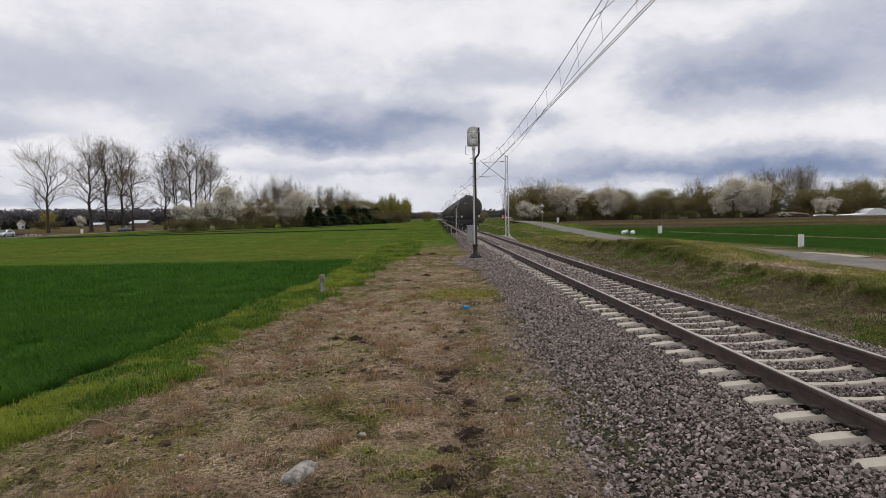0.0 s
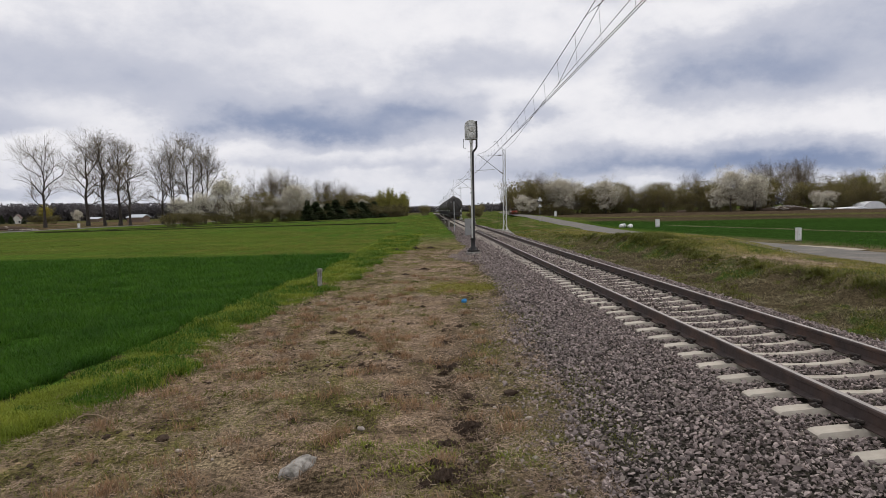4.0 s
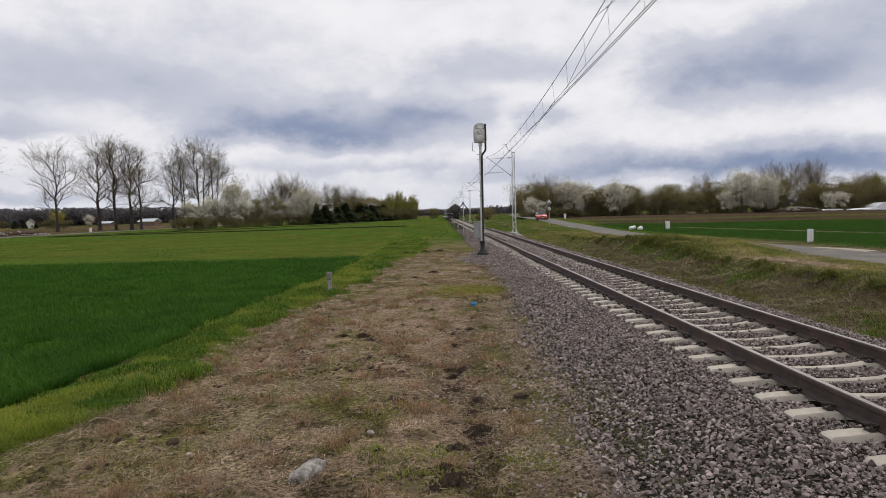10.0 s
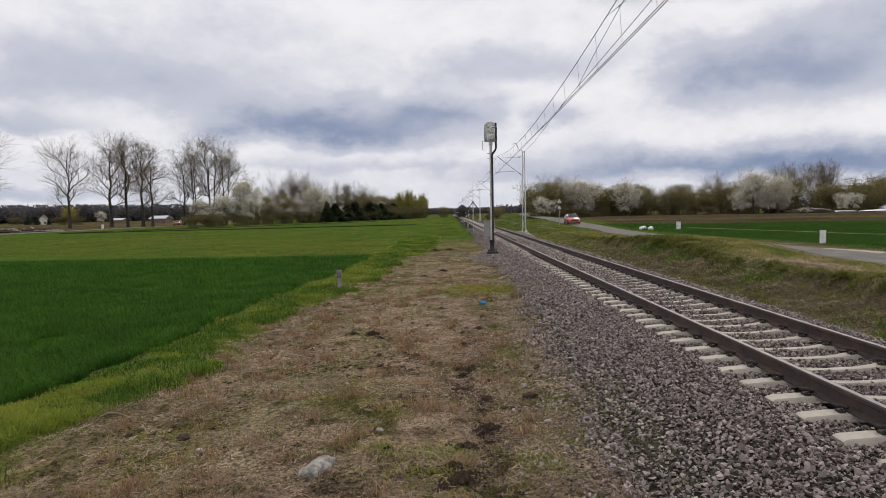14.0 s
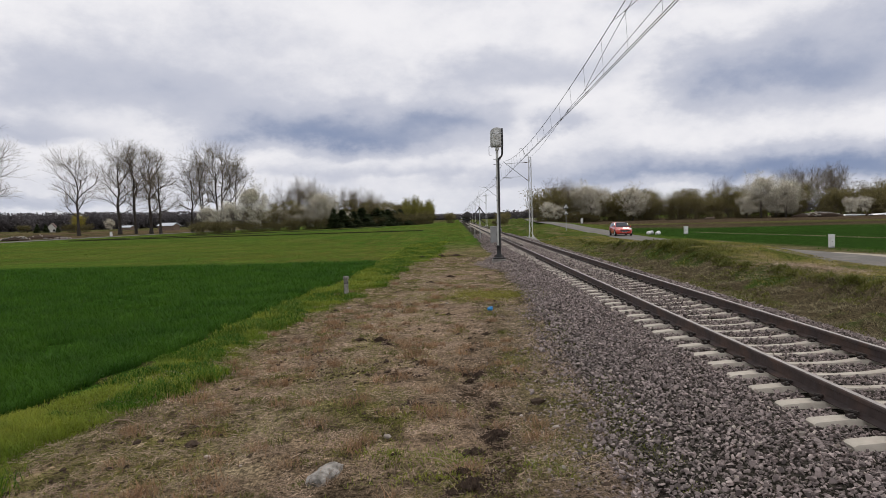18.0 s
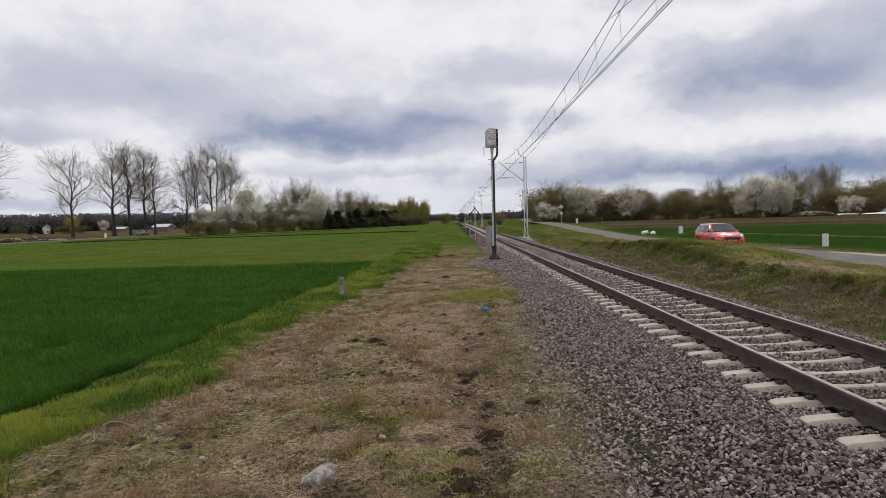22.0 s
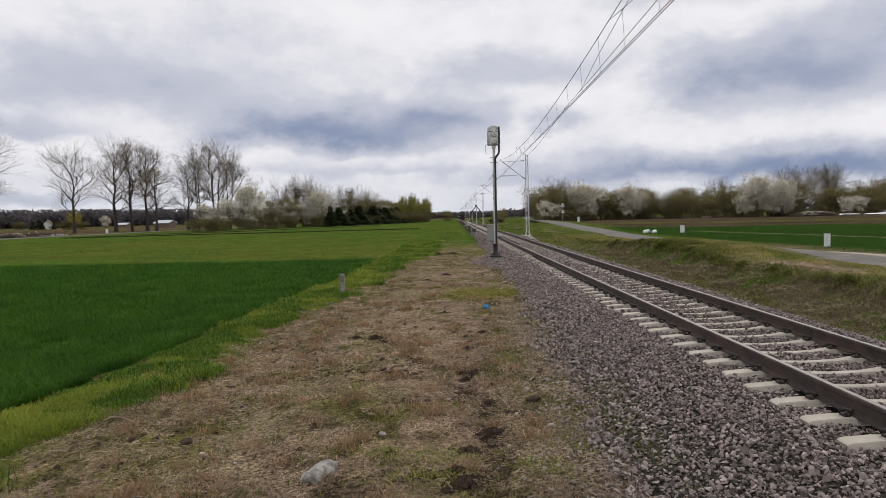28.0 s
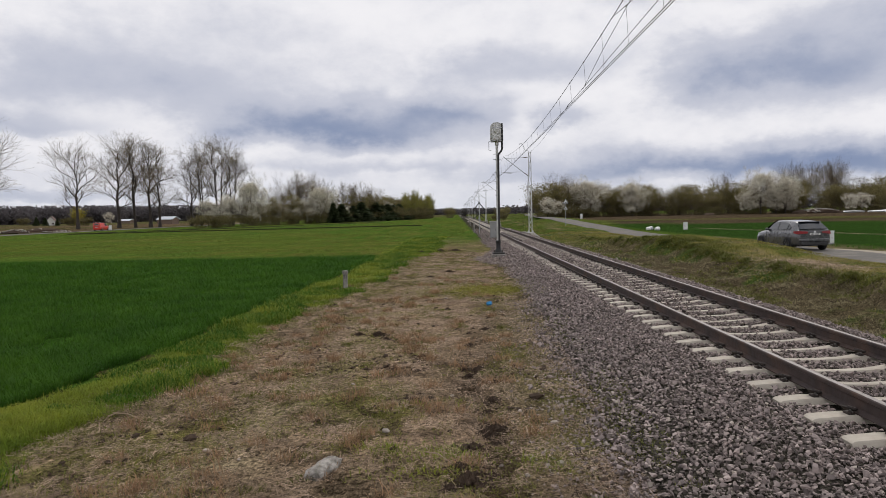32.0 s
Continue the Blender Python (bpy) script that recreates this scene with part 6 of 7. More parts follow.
def smooth_rings(st, ring, n=4):
    """Stations eased between the given ones."""
    out = []
    a = np.array(st, float)
    for i in range(len(a) - 1):
        p0, p1, p2, p3 = a[max(i - 1, 0)], a[i], a[i + 1], a[min(i + 2, len(a) - 1)]
        for k in range(n):
            t = k / n
            q = p1 + (p2 - p1) * t
            if n > 1:
                c = 0.5 * ((2 * p1) + (p2 - p0) * t + (2 * p0 - 5 * p1 + 4 * p2 - p3) * t * t + (3 * p1 - p0 - 3 * p2 + p3) * t ** 3)
                q = q * 0.4 + c * 0.6
                q[0] = p1[0] + (p2[0] - p1[0]) * t
            out.append(ring(*q))
    out.append(ring(*a[-1]))
    return out


def build_car(name, spec, paint, alloy, lamp, label, category="car", bars=True, spokes=10, near=True):
    car = thing(name, pose(0, 0, 0), label, category)

    def low(y, w, zb, zt, top):
        return [(0, y, zb), (w * 0.80, y, zb), (w * 0.965, y, zb + 0.09), (w * 0.99, y, zb + 0.16), (w, y, (zb + zt) * 0.52), (w * 0.985, y, zt - 0.10), (w * 0.965, y, zt - 0.05), (w * 0.90, y, zt + 0.03), (w * 0.70, y, top - 0.012), (0, y, top)]

    def up(y, wb, zb, wr, zr):
        return [(wb, y, zb), (wb + (wr - wb) * 0.5 + 0.012, y, zb + (zr - zb) * 0.5), (wr + 0.008, y, zr - 0.055), (wr * 0.90, y, zr - 0.008), (wr * 0.5, y, zr + 0.008), (0, y, zr + 0.012)]
    part("body", loft(smooth_rings(spec["lower"], low)), M[paint], car)
    roof = part("cabin", loft(smooth_rings(spec["upper"], up, 3)), M[paint], car, "painted roof and pillars")
    st = spec["upper"]
    ys = [s[0] for s in st][::-1]

    def wall_x(y, z):
        wb, zb, wr, zr = (float(np.interp(y, ys, [s[k] for s in st][::-1])) for k in (1, 2, 3, 4))
        t = (z - zb) / max(zr - zb, 0.02)
        return wb + (wr - wb) * t + 0.05 * max(0.0, t * (1 - t))
    for poly in spec["side"]:
        for sx in (-1, 1):
            n = len(poly)
            vs = [(sx * (wall_x(y, z) + o), y, z) for o in (0.032, -0.02) for y, z in poly]
            part("side_window", Geo().add(vs, [tuple(range(n)), tuple(range(n, 2 * n))[::-1]] + [(k, (k + 1) % n, (k + 1) % n + n, k + n) for k in range(n)]), M["pane"], roof, "dark side window")
    for nm, (a, b), s in (("windscreen", spec["screen"], 1), ("rear_window", spec["rear"], -1)):
        rows = []
        for i in range(7):
            t = i / 6
            w, y, z = (a[k] + (b[k] - a[k]) * t for k in range(3))
            rows.append([(w * u, y - s * 0.015 * u * u + s * 0.03, z + 0.052 - 0.022 * u * u) for u in [-1 + 0.25 * j for j in range(9)]])
        g = Geo().grid(rows)
        nv = len(g.v)
        g.grid([[(x, y - s * 0.015, z - 0.015) for x, y, z in r] for r in rows])
        part(nm, g, M["pane"], roof, "sky-reflecting glass")
    fr, bk = spec["front"], spec["back"]
    zf = 0.62
    if near:
        part("grille", Geo().prism([(-0.40, zf + 0.03), (0.40, zf + 0.03), (0.56, zf - 0.02), (0.42, zf - 0.13), (-0.42, zf - 0.13), (-0.56, zf - 0.02)], fr - 0.10, fr + 0.035), M["plastic"], car, "black front grille")
        part("front_bumper", Geo().box(0, fr - 0.10, 0.39, 1.36, 0.24, 0.17, 0.07), M[paint], car)
        part("lower_intake", Geo().box(0, fr - 0.06, 0.29, 1.15, 0.20, 0.09, 0.03), M["plastic"], car)
        part("rear_bumper", Geo().box(0, bk + 0.07, 0.53, 1.52, 0.24, 0.24, 0.08), M[paint], car)
        part("rear_bumper_insert", Geo().box(0, bk + 0.05, 0.34, 1.3, 0.20, 0.15, 0.04), M["plastic"], car)
        part("badge", Geo().lathe([(0.06, 0), (0.055, 0.012)], 14, pose(0, bk - 0.004, 0.93, 90)), M["alloy"], car)
    for sx in (-1, 1):
        part("headlamp", Geo().add([(sx * 0.44, fr - 0.02, 0.66), (sx * 0.52, fr - 0.015, 0.73), (sx * 0.80, fr - 0.34, 0.82), (sx * 0.83, fr - 0.36, 0.76), (sx * 0.70, fr - 0.12, 0.66),
                                   (sx * 0.44, fr - 0.2, 0.66), (sx * 0.52, fr - 0.2, 0.73), (sx * 0.70, fr - 0.4, 0.82), (sx * 0.70, fr - 0.4, 0.76), (sx * 0.6, fr - 0.3, 0.66)],
                                  [(0, 1, 2, 3, 4), (9, 8, 7, 6, 5), (0, 5, 6, 1), (1, 6, 7, 2), (2, 7, 8, 3), (3, 8, 9, 4), (4, 9, 5, 0)]), M[lamp], car, "swept headlamp")
        part("tail_lamp", Geo().add([(sx * 0.36, bk - 0.035, 0.87), (sx * 0.36, bk - 0.015, 0.96), (sx * 0.76, bk + 0.02, 0.99), (sx * 0.905, bk + 0.30, 0.97), (sx * 0.915, bk + 0.26, 0.87), (sx * 0.80, bk - 0.01, 0.83),
                                    (sx * 0.36, bk + 0.12, 0.87), (sx * 0.36, bk + 0.12, 0.96), (sx * 0.7, bk + 0.2, 0.96), (sx * 0.8, bk + 0.32, 0.94), (sx * 0.8, bk + 0.3, 0.84), (sx * 0.7, bk + 0.2, 0.79)],
                                   [(0, 1, 2, 3, 4, 5), (11, 10, 9, 8, 7, 6), (0, 6, 7, 1), (1, 7, 8, 2), (2, 8, 9, 3), (3, 9, 10, 4), (4, 10, 11, 5), (5, 11, 6, 0)]), M["tail"], car, "red wrap-round tail lamp")
        if near:
            part("fog_lamp", Geo().box(sx * 0.66, fr - 0.12, 0.40, 0.20, 0.12, 0.06, 0.02), M["lens"], car)
        wx = wall_x(spec["side"][0][0][0] - 0.05, 1.0)
        mir = part("mirror", Geo().box(sx * (wx + 0.12), spec["side"][0][0][0] - 0.04, 1.04, 0.18, 0.10, 0.12, 0.045), M[paint], car)
        part("mirror_foot", Geo().box(sx * (wx + 0.02), spec["side"][0][0][0] - 0.02, 1.0, 0.10, 0.05, 0.04, 0.01), M["plastic"], mir)
        w = 0.908 if spec is not HATCH else 0.90
        if near:
            for yy in spec["side"][0][3:4] + spec["side"][1][-1:]:
                part("door_handle", Geo().box(sx * (w * 0.98 + 0.006), yy[0] + 0.06, 0.86, 0.03, 0.17, 0.03, 0.008), M[paint], car)
            for y0 in (spec["side"][0][0][0] + 0.05, spec["side"][0][2][0] - 0.03, spec["side"][1][2][0] + 0.02):
                part("door_gap", Geo().tube([(sx * (w * 0.985 + 0.003), y0, 0.90), (sx * (w + 0.002), y0, 0.58), (sx * (w * 0.992 + 0.002), y0, 0.34)], 0.006, 4), M["plastic"], car)
            part("sill", Geo().box(sx * (w * 0.96), 0.02, 0.235, 0.05, 2.0, 0.07, 0.015), M["plastic"], car)
    r = spec["wheel"]
    wheels = []
    for y in spec["axles"]:
        for sx in (-1, 1):
            w = 0.90
            # no opening is cut: a black plate stands in for the wheel well's shade
            pts = [(math.cos(a) * (r + 0.035), math.sin(a) * (r + 0.035)) for a in [math.pi * (-0.12 + 1.24 * k / 18) for k in range(19)]]
            n = len(pts)
            vs = [(sx * q, y + p[0], r + p[1]) for q in (w + 0.016, w - 0.15) for p in pts]
            part("wheel_arch", Geo().add(vs, [tuple(range(n)), tuple(range(n, 2 * n))[::-1]] + [(k, (k + 1) % n, (k + 1) % n + n, k + n) for k in range(n)]), M["plastic"], car, "black plate in place of the shaded wheel-arch opening")
            turn = pose(0, 0, 0, 0, 90 * sx, 0)
            rim = Geo().lathe([(0.0, 0.062), (0.055, 0.062), (0.07, 0.05), (0.20, 0.03), (0.205, 0.055), (0.222, 0.07), (0.226, 0.06), (0.222, -0.09)], 22, turn)
            for k in range(spokes):
                rim.box(0.13, 0, 0.052, 0.15, 0.028, 0.03, 0.005, turn @ pose(0, 0, 0, 0, 0, 360 * k / spokes))
            wh = part("wheel", rim, M[alloy], car, "spoked alloy wheel", m=pose(sx * (w - 0.015), y, r))
            part("tyre", Geo().lathe([(0.222, 0.062), (0.25, 0.074), (0.295, 0.076), (r - 0.008, 0.066), (r, 0.05), (r, -0.08), (r - 0.008, -0.10), (0.295, -0.12), (0.222, -0.11)], 26, turn), M["rubber"], wh, "black tyre")
            wheels.append(wh)
    for y, s, z in ((fr + 0.025, 1, 0.47), (bk - 0.02, -1, 0.83 if spec is HATCH else 0.78)):
        pl = part("number_plate", Geo().box(0, y, z, 0.52, 0.02, 0.11, 0.004), M["plate"], car, "white number plate")
        if bars:
            part("plate_bar", Geo().box(-0.14, y + s * 0.012, z, 0.10, 0.006, 0.045), M["ink"], pl)
            part("plate_bar", Geo().box(0.09, y + s * 0.012, z, 0.20, 0.006, 0.045), M["ink"], pl)
    if near:
        part("aerial", Geo().tube([(0, spec["upper"][3][0] - 0.1, 1.46), (0, spec["upper"][3][0] - 0.3, 1.60)], 0.006, 5), M["plastic"], roof)
        part("spoiler", Geo().box(0, spec["rear"][0][1] - 0.04, spec["rear"][0][2] + 0.045, 1.05, 0.20, 0.03, 0.012), M[paint], roof)
    return car, wheels


RED_CAR, RED_WHEELS = build_car("estate_car", ESTATE, "red", "alloy", "lens_on", "bright red estate car with lit headlamps on the lane")
GREY_CAR, GREY_WHEELS = build_car("hatchback_car", HATCH, "grey", "alloy_dark", "lens", "grey metallic hatchback car driving away along the lane", spokes=7)
FAR_CARS = {k: build_car(n, s, p, "alloy", "lens", lab, near=False)[0] for k, n, s, p, lab in (
    ("a", "hatchback_car", HATCH, "silver", "silver car on the distant country road"), ("b", "estate_car", ESTATE, "navy", "dark blue estate car on the distant country road"),
    ("c", "hatchback_car", HATCH, "darkred", "dark red car on the distant country road"), ("d", "hatchback_car", HATCH, "navy", "dark blue hatchback car on the distant country road"),
    ("v", "delivery_van", VAN, "red", "small red delivery van on the distant country road"))}


def build_wagon():
    """A four-axle tank wagon, built along y with its middle at the origin."""
    w = thing("tank_wagon", pose(TRACK, 0, 0), "soot-dark cylindrical railway tank wagon in a goods train", "tank wagon", "tank wagons of the train")
    r, h, zc = 1.45, 6.0, 2.72
    prof = [(0.0, -h - 0.36), (0.5, -h - 0.31), (0.95, -h - 0.19), (1.25, -h - 0.06), (1.40, -h + 0.08), (r, -h + 0.22)] + [(r, -h + 1.5 * k) for k in range(1, 8)] + [(r, h - 0.22), (1.40, h - 0.08), (1.25, h + 0.06), (0.95, h + 0.19), (0.5, h + 0.31), (0.0, h + 0.36)]
    tank = part("tank", Geo().lathe(prof, 40, pose(0, 0, zc, -90)), M["tank"], w, "dark domed tank barrel")
    for y in (-5.2, -2.6, 0, 2.6, 5.2):
        part("tank_band", Geo().lathe([(r + 0.015, y - 0.05), (r + 0.02, y), (r + 0.015, y + 0.05)], 40, pose(0, 0, zc, -90)), M["tank"], tank)
    part("manhole", Geo().lathe([(0.36, 4.1), (0.36, 4.38), (0.30, 4.42)], 16), M["tank"], tank)
    part("walkway", Geo().box(0, 0, 4.24, 0.7, 6.0, 0.05, 0.01), M["iron"], w)
    for sx in (-1, 1):
        part("sole_bar", Geo().box(sx * 0.95, 0, 1.12, 0.14, 12.9, 0.30, 0.02), M["black"], w)
        part("saddle", Geo().box(sx * 0.75, -4.6, 1.45, 0.4, 1.0, 0.45, 0.03), M["black"], w)
        part("saddle", Geo().box(sx * 0.75, 4.6, 1.45, 0.4, 1.0, 0.45, 0.03), M["black"], w)
    for sy in (-1, 1):
        part("headstock", Geo().box(0, sy * 6.45, 1.10, 2.6, 0.16, 0.42, 0.02), M["black"], w)
        for sx in (-1, 1):
            b = part("buffer", Geo().lathe([(0.11, 0.0), (0.10, 0.32), (0.13, 0.33), (0.13, 0.42), (0.24, 0.46), (0.24, 0.50), (0.0, 0.53)], 16, pose(sx * 0.875, sy * 6.53, 1.06, -90 * sy)), M["iron"], w)
            part("lamp", Geo().box(sx * 1.02, sy * 6.58, 1.66, 0.16, 0.10, 0.22, 0.02), M["plate"], w, "small pale tail-lamp bracket")
        part("coupling", Geo().box(0, sy * 6.72, 1.0, 0.14, 0.4, 0.2, 0.04), M["iron"], w)
        part("end_plate", Geo().box(0.45, sy * 6.55, 1.52, 0.5, 0.03, 0.3, 0.01), M["plate"] if sy > 0 else M["iron"], w)
        bogie = part("bogie", Geo().box(0, sy * 4.6, 0.72, 1.9, 2.4, 0.22, 0.04).box(-1.0, sy * 4.6, 0.55, 0.14, 2.6, 0.30, 0.05).box(1.0, sy * 4.6, 0.55, 0.14, 2.6, 0.30, 0.05), M["black"], w)
        for ay in (-0.9, 0.9):
            part("wheelset", Geo().lathe([(0.08, -0.80), (0.46, -0.80), (0.46, -0.69), (0.49, -0.68), (0.49, -0.66), (0.09, -0.64), (0.09, 0.64), (0.49, 0.66), (0.49, 0.68), (0.46, 0.69), (0.46, 0.80), (0.08, 0.80)], 22, pose(0, sy * 4.6 + ay, 0.46, 0, 90, 0)), M["iron"], bogie)
    lad = part("ladder", Geo().tube([(-0.45, -6.66, 1.2), (-0.45, -6.62, 4.1), (-0.45, -5.9, 4.4)], 0.022, 5).tube([(-0.05, -6.66, 1.2), (-0.05, -6.62, 4.1), (-0.05, -5.9, 4.4)], 0.022, 5), M["iron"], w)
    for k in range(8):
        part("rung", Geo().tube([(-0.45, -6.64, 1.4 + 0.34 * k), (-0.05, -6.64, 1.4 + 0.34 * k)], 0.014, 5), M["iron"], lad)
    part("white_mark", Geo().box(-0.55, -6.40, 3.25, 0.45, 0.12, 0.05), M["plate"], tank, "faint pale stencil bar")
    return w


WAGON = build_wagon()
TRAIN = [WAGON] + [copy_thing(WAGON, pose(TRACK, 14.0 * k, 0)) for k in range(1, 10)]

# ---- grass, straw and loose ballast ----
def spread_y(n, a, b):
    """Distances with equal shares per octave, more of them near."""
    return a * (b / a) ** RNG.random(n)


def grass(name, x, y, length, width, lean, material, label, bend=0.4):
    me = tri_mesh(name, *blades(np.stack([x, y], 1), height(x, y), length, width, lean, bend), M[material])
    return tagged(new(name, me), label, "grass", kind="stuff")


def build_grass():
    # cereal
    y = spread_y(230000, 5.5, 46)
    x = crop_edge(y) - 0.05 - RNG.random(y.size) ** 1.15 * (0.70 * y + 1.5)
    ok = (y < 33.6 - 0.05 * (x + 12) * step(-8, -14, x) + 1.5 * (fbm(x * 0.15, y * 0, 42) - 0.5)) & (x > -0.85 * y - 4) & (fbm(x * 1.1, y * 0.9, 71) > 0.30)
    x, y = x[ok], y[ok]
    clump = 0.6 + 0.8 * fbm(x * 1.7, y * 1.7, 72)
    grass("cereal_blades", x, y, 0.16 * clump, 0.0045 + 0.00055 * y, 0.6, "crop", "dense dark green young cereal", 0.7)
    y = spread_y(26000, 6, 40)
    x = 3.2 + road_x(y) + RNG.random(y.size) * 22
    ok = y > 20
    grass("cereal_blades_far", x[ok], y[ok], 0.11 + 0 * x[ok], 0.03 + 0 * x[ok], 0.4, "crop", "young cereal behind the lane")
    # verge, in tufts
    y = spread_y(6200, 4.5, 60)
    a, b = crop_edge(y) + 0.05 + 0.14 * step(0.5, 0.64, fbm(y * 0.8, y * 0 + 1.7, 84)), dry_edge(y * 0 - 3.0, y) + 0.1
    x = a + (b + 1.6 * (fbm(y * 1.1, y * 0 + 7.7, 80) - 0.5) - a) * RNG.random(y.size)
    ok = fbm(x * 1.9, y * 1.6, 74) > 0.30
    x, y = x[ok], y[ok]
    k = 19
    lush = np.repeat(step(0.40, 0.68, fbm(x * 1.2, y * 1.2, 75)) * RNG.uniform(0.3, 1.2, x.size), k)
    r = np.repeat(0.035 + 0.05 * RNG.random(x.size) + 0.0015 * y, k)
    x, y = np.repeat(x, k) + RNG.normal(size=x.size * k) * r, np.repeat(y, k) + RNG.normal(size=y.size * k) * r
    grass("verge_grass", x, y, 0.055 + 0.13 * lush, 0.0035 + 0.0006 * y, 0.75, "weed", "bright tufted verge grass", 0.9)
    pick = (RNG.random(x.size) < 0.45) & (fbm(x * 0.9, y * 0.9, 91) > 0.48)
    grass("verge_grass_dark", x[pick] + 0.03, y[pick], 0.08 + 0.12 * lush[pick], 0.0035 + 0.0006 * y[pick], 0.6, "crop", "darker tufted verge grass", 0.8)
    # dry litter and short turf on the trodden strip
    y = spread_y(330000, 4.0, 36)
    toe = 1.25 + 0.028 * y
    x = -4.4 + (toe + 4.4) * RNG.random(y.size)
    thin = fbm(x * 2.6, y * 2.0, 76) + 0.5 * (fbm(x * 9, y * 7, 92) - 0.5)
    ok = (x > dry_edge(x, y) - 0.5) & (thin > 0.40) & (fbm(x * 4.2 + 9, y * 3.0, 46) < 0.66) & (x > -0.78 * y - 1) & (RNG.random(y.size) < 0.45 + 1.6 * np.clip(thin - 0.40, 0, 0.3))
    x, y = x[ok], y[ok]
    me = tri_mesh("straw_litter", *slivers(np.stack([x, y], 1), height(x, y), 0.03 + 0.075 * RNG.random(x.size) ** 2, 0.0016 + 0.00042 * y), M["straw"])
    tagged(new("straw_litter", me), "matted dead straw on the verge", "grass", kind="stuff")
    y = -4 + 7.3 * RNG.random(5000)
    x = -4.0 + 5.3 * RNG.random(5000)
    grass("straw_litter_behind", x, y, 0.1 + 0 * x, 0.005 + 0 * x, 1.42, "straw", "matted dead straw on the verge", 0.25)
    y = spread_y(150000, 3.3, 40)
    x = -4.6 + (1.9 + 0.028 * y + 4.4) * RNG.random(y.size)
    ok = (x > dry_edge(x, y) - 0.5) & (fbm(x * 1.3 + 5, y * 1.0, 45) + 0.35 * (fbm(x * 5, y * 5, 77) - 0.5) + 0.20 * step(2.2, 0.0, x - dry_edge(x, y)) > 0.475)
    x, y = x[ok], y[ok]
    grass("short_turf", x, y, 0.025 + 0.03 * RNG.random(x.size) + 0.05 * step(0.9, 0.0, x - dry_edge(x, y)) * RNG.random(x.size), 0.0024 + 0.00045 * y, 1.15, "turf", "thin green turf in the dead grass", 0.6)
    # moss patch
    x, y = 0.75 + RNG.normal(size=5000) * 0.55, 18.2 + RNG.normal(size=5000) * 0.65
    grass("moss_turf", x, y, 0.05 + 0 * x, 0.02 + 0 * x, 0.7, "young", "yellow-green mossy turf", 0.5)
    # tussocks of reddish stalks and a few green ones
    for name, n, k, ln, wd, lean, mt, lab in (("dead_tussock", 150, 60, 0.12, 0.0025, 0.75, "rosy", "thin reddish dead stalks in tussocks"), ("green_tussock", 60, 60, 0.06, 0.004, 0.9, "bankturf", "scattered fresh green tufts")):
        cy = spread_y(n, 4.2, 22)
        cx = -3.4 + 4.2 * RNG.random(n)
        x, y = np.repeat(cx, k) + RNG.normal(size=n * k) * 0.07, np.repeat(cy, k) + RNG.normal(size=n * k) * 0.07
        grass(name, x, y, ln + 0 * x, wd + 0.0005 * y, lean, mt, lab, 0.4)
    for cx, cy, sx, sy, n in ((-0.15, 5.75, 0.20, 0.12, 420), (-0.65, 5.9, 0.15, 0.10, 200), (0.02, 5.35, 0.16, 0.08, 160), (0.62, 5.5, 0.12, 0.1, 120), (-0.45, 5.3, 0.2, 0.1, 120), (-0.6, 7.3, 0.3, 0.15, 160)):
        x, y = cx + RNG.normal(size=n) * sx, cy + RNG.normal(size=n) * sy
        grass("green_patch", x, y, 0.05 + 0.04 * RNG.random(n), 0.006 + 0 * x, 0.95, "weed", "small patch of fresh green weeds", 0.7)
    # ditch and bank
    y = spread_y(120000, 7.5, 75)
    x = 6.35 + (road_x(y) - 2.0 - 6.35) * RNG.random(y.size)
    n1 = fbm(x * 0.8 + 4, y * 0.5, 48)
    live = n1 + 0.3 * (RNG.random(x.size) - 0.5) - 0.20 * step(0.0, -0.3, x - scarp_x(y)) * step(60, 40, y) + 0.12 * step(10.6, 11.6, x) > 0.52
    grass("bank_grass", x[live], y[live], (0.07 + 0.07 * fbm(x[live], y[live], 78)) * (1 - 0.40 * step(10.2, 11.4, x[live]) * step(44, 36, y[live])), 0.005 + 0.0006 * y[live], 1.0, "bankgrass", "rough olive grass on the bank", 0.6)
    dead = ~live & (fbm(x * 1.6, y * 1.2, 47) > 0.52)
    grass("bank_straw", x[dead], y[dead], 0.12 + 0 * x[dead], 0.004 + 0.00045 * y[dead], 1.2, "bankstraw", "flattened dead grass on the bank", 0.4)
    g2 = live & (n1 > 0.66) & (x < 11.5)
    grass("bank_tufts", x[g2], y[g2], 0.13 + 0 * x[g2], 0.005 + 0.0005 * y[g2], 0.9, "bankturf", "fresh green tufts on the bank", 0.6)
    y = spread_y(75000, 8, 42)
    x = 6.5 + 5.0 * RNG.random(y.size)
    pick = fbm(x * 2.3, y * 1.6, 85) > 0.51
    x, y = x[pick], y[pick]
    grass("bank_litter", x, y, 0.07 + 0.09 * RNG.random(x.size), 0.003 + 0.0004 * y, 1.3, "bankstraw", "tangled grey dead stalks on the bank", 0.5)
    y = spread_y(60000, 8, 42)
    x = 6.5 + 4.8 * RNG.random(y.size)
    pick = fbm(x * 1.2 + 3, y * 0.8, 86) + 0.25 * (fbm(x * 5, y * 5, 87) - 0.5) > 0.53
    x, y = x[pick], y[pick]
    grass("bank_turf", x, y, 0.06 + 0.07 * RNG.random(x.size), 0.004 + 0.0006 * y, 0.9, "bankturf", "dark green turf patches on the bank", 0.6)
    y = 23.0 + RNG.normal(size=5000) * 1.5
    x = 11.5 + RNG.normal(size=5000) * 0.75
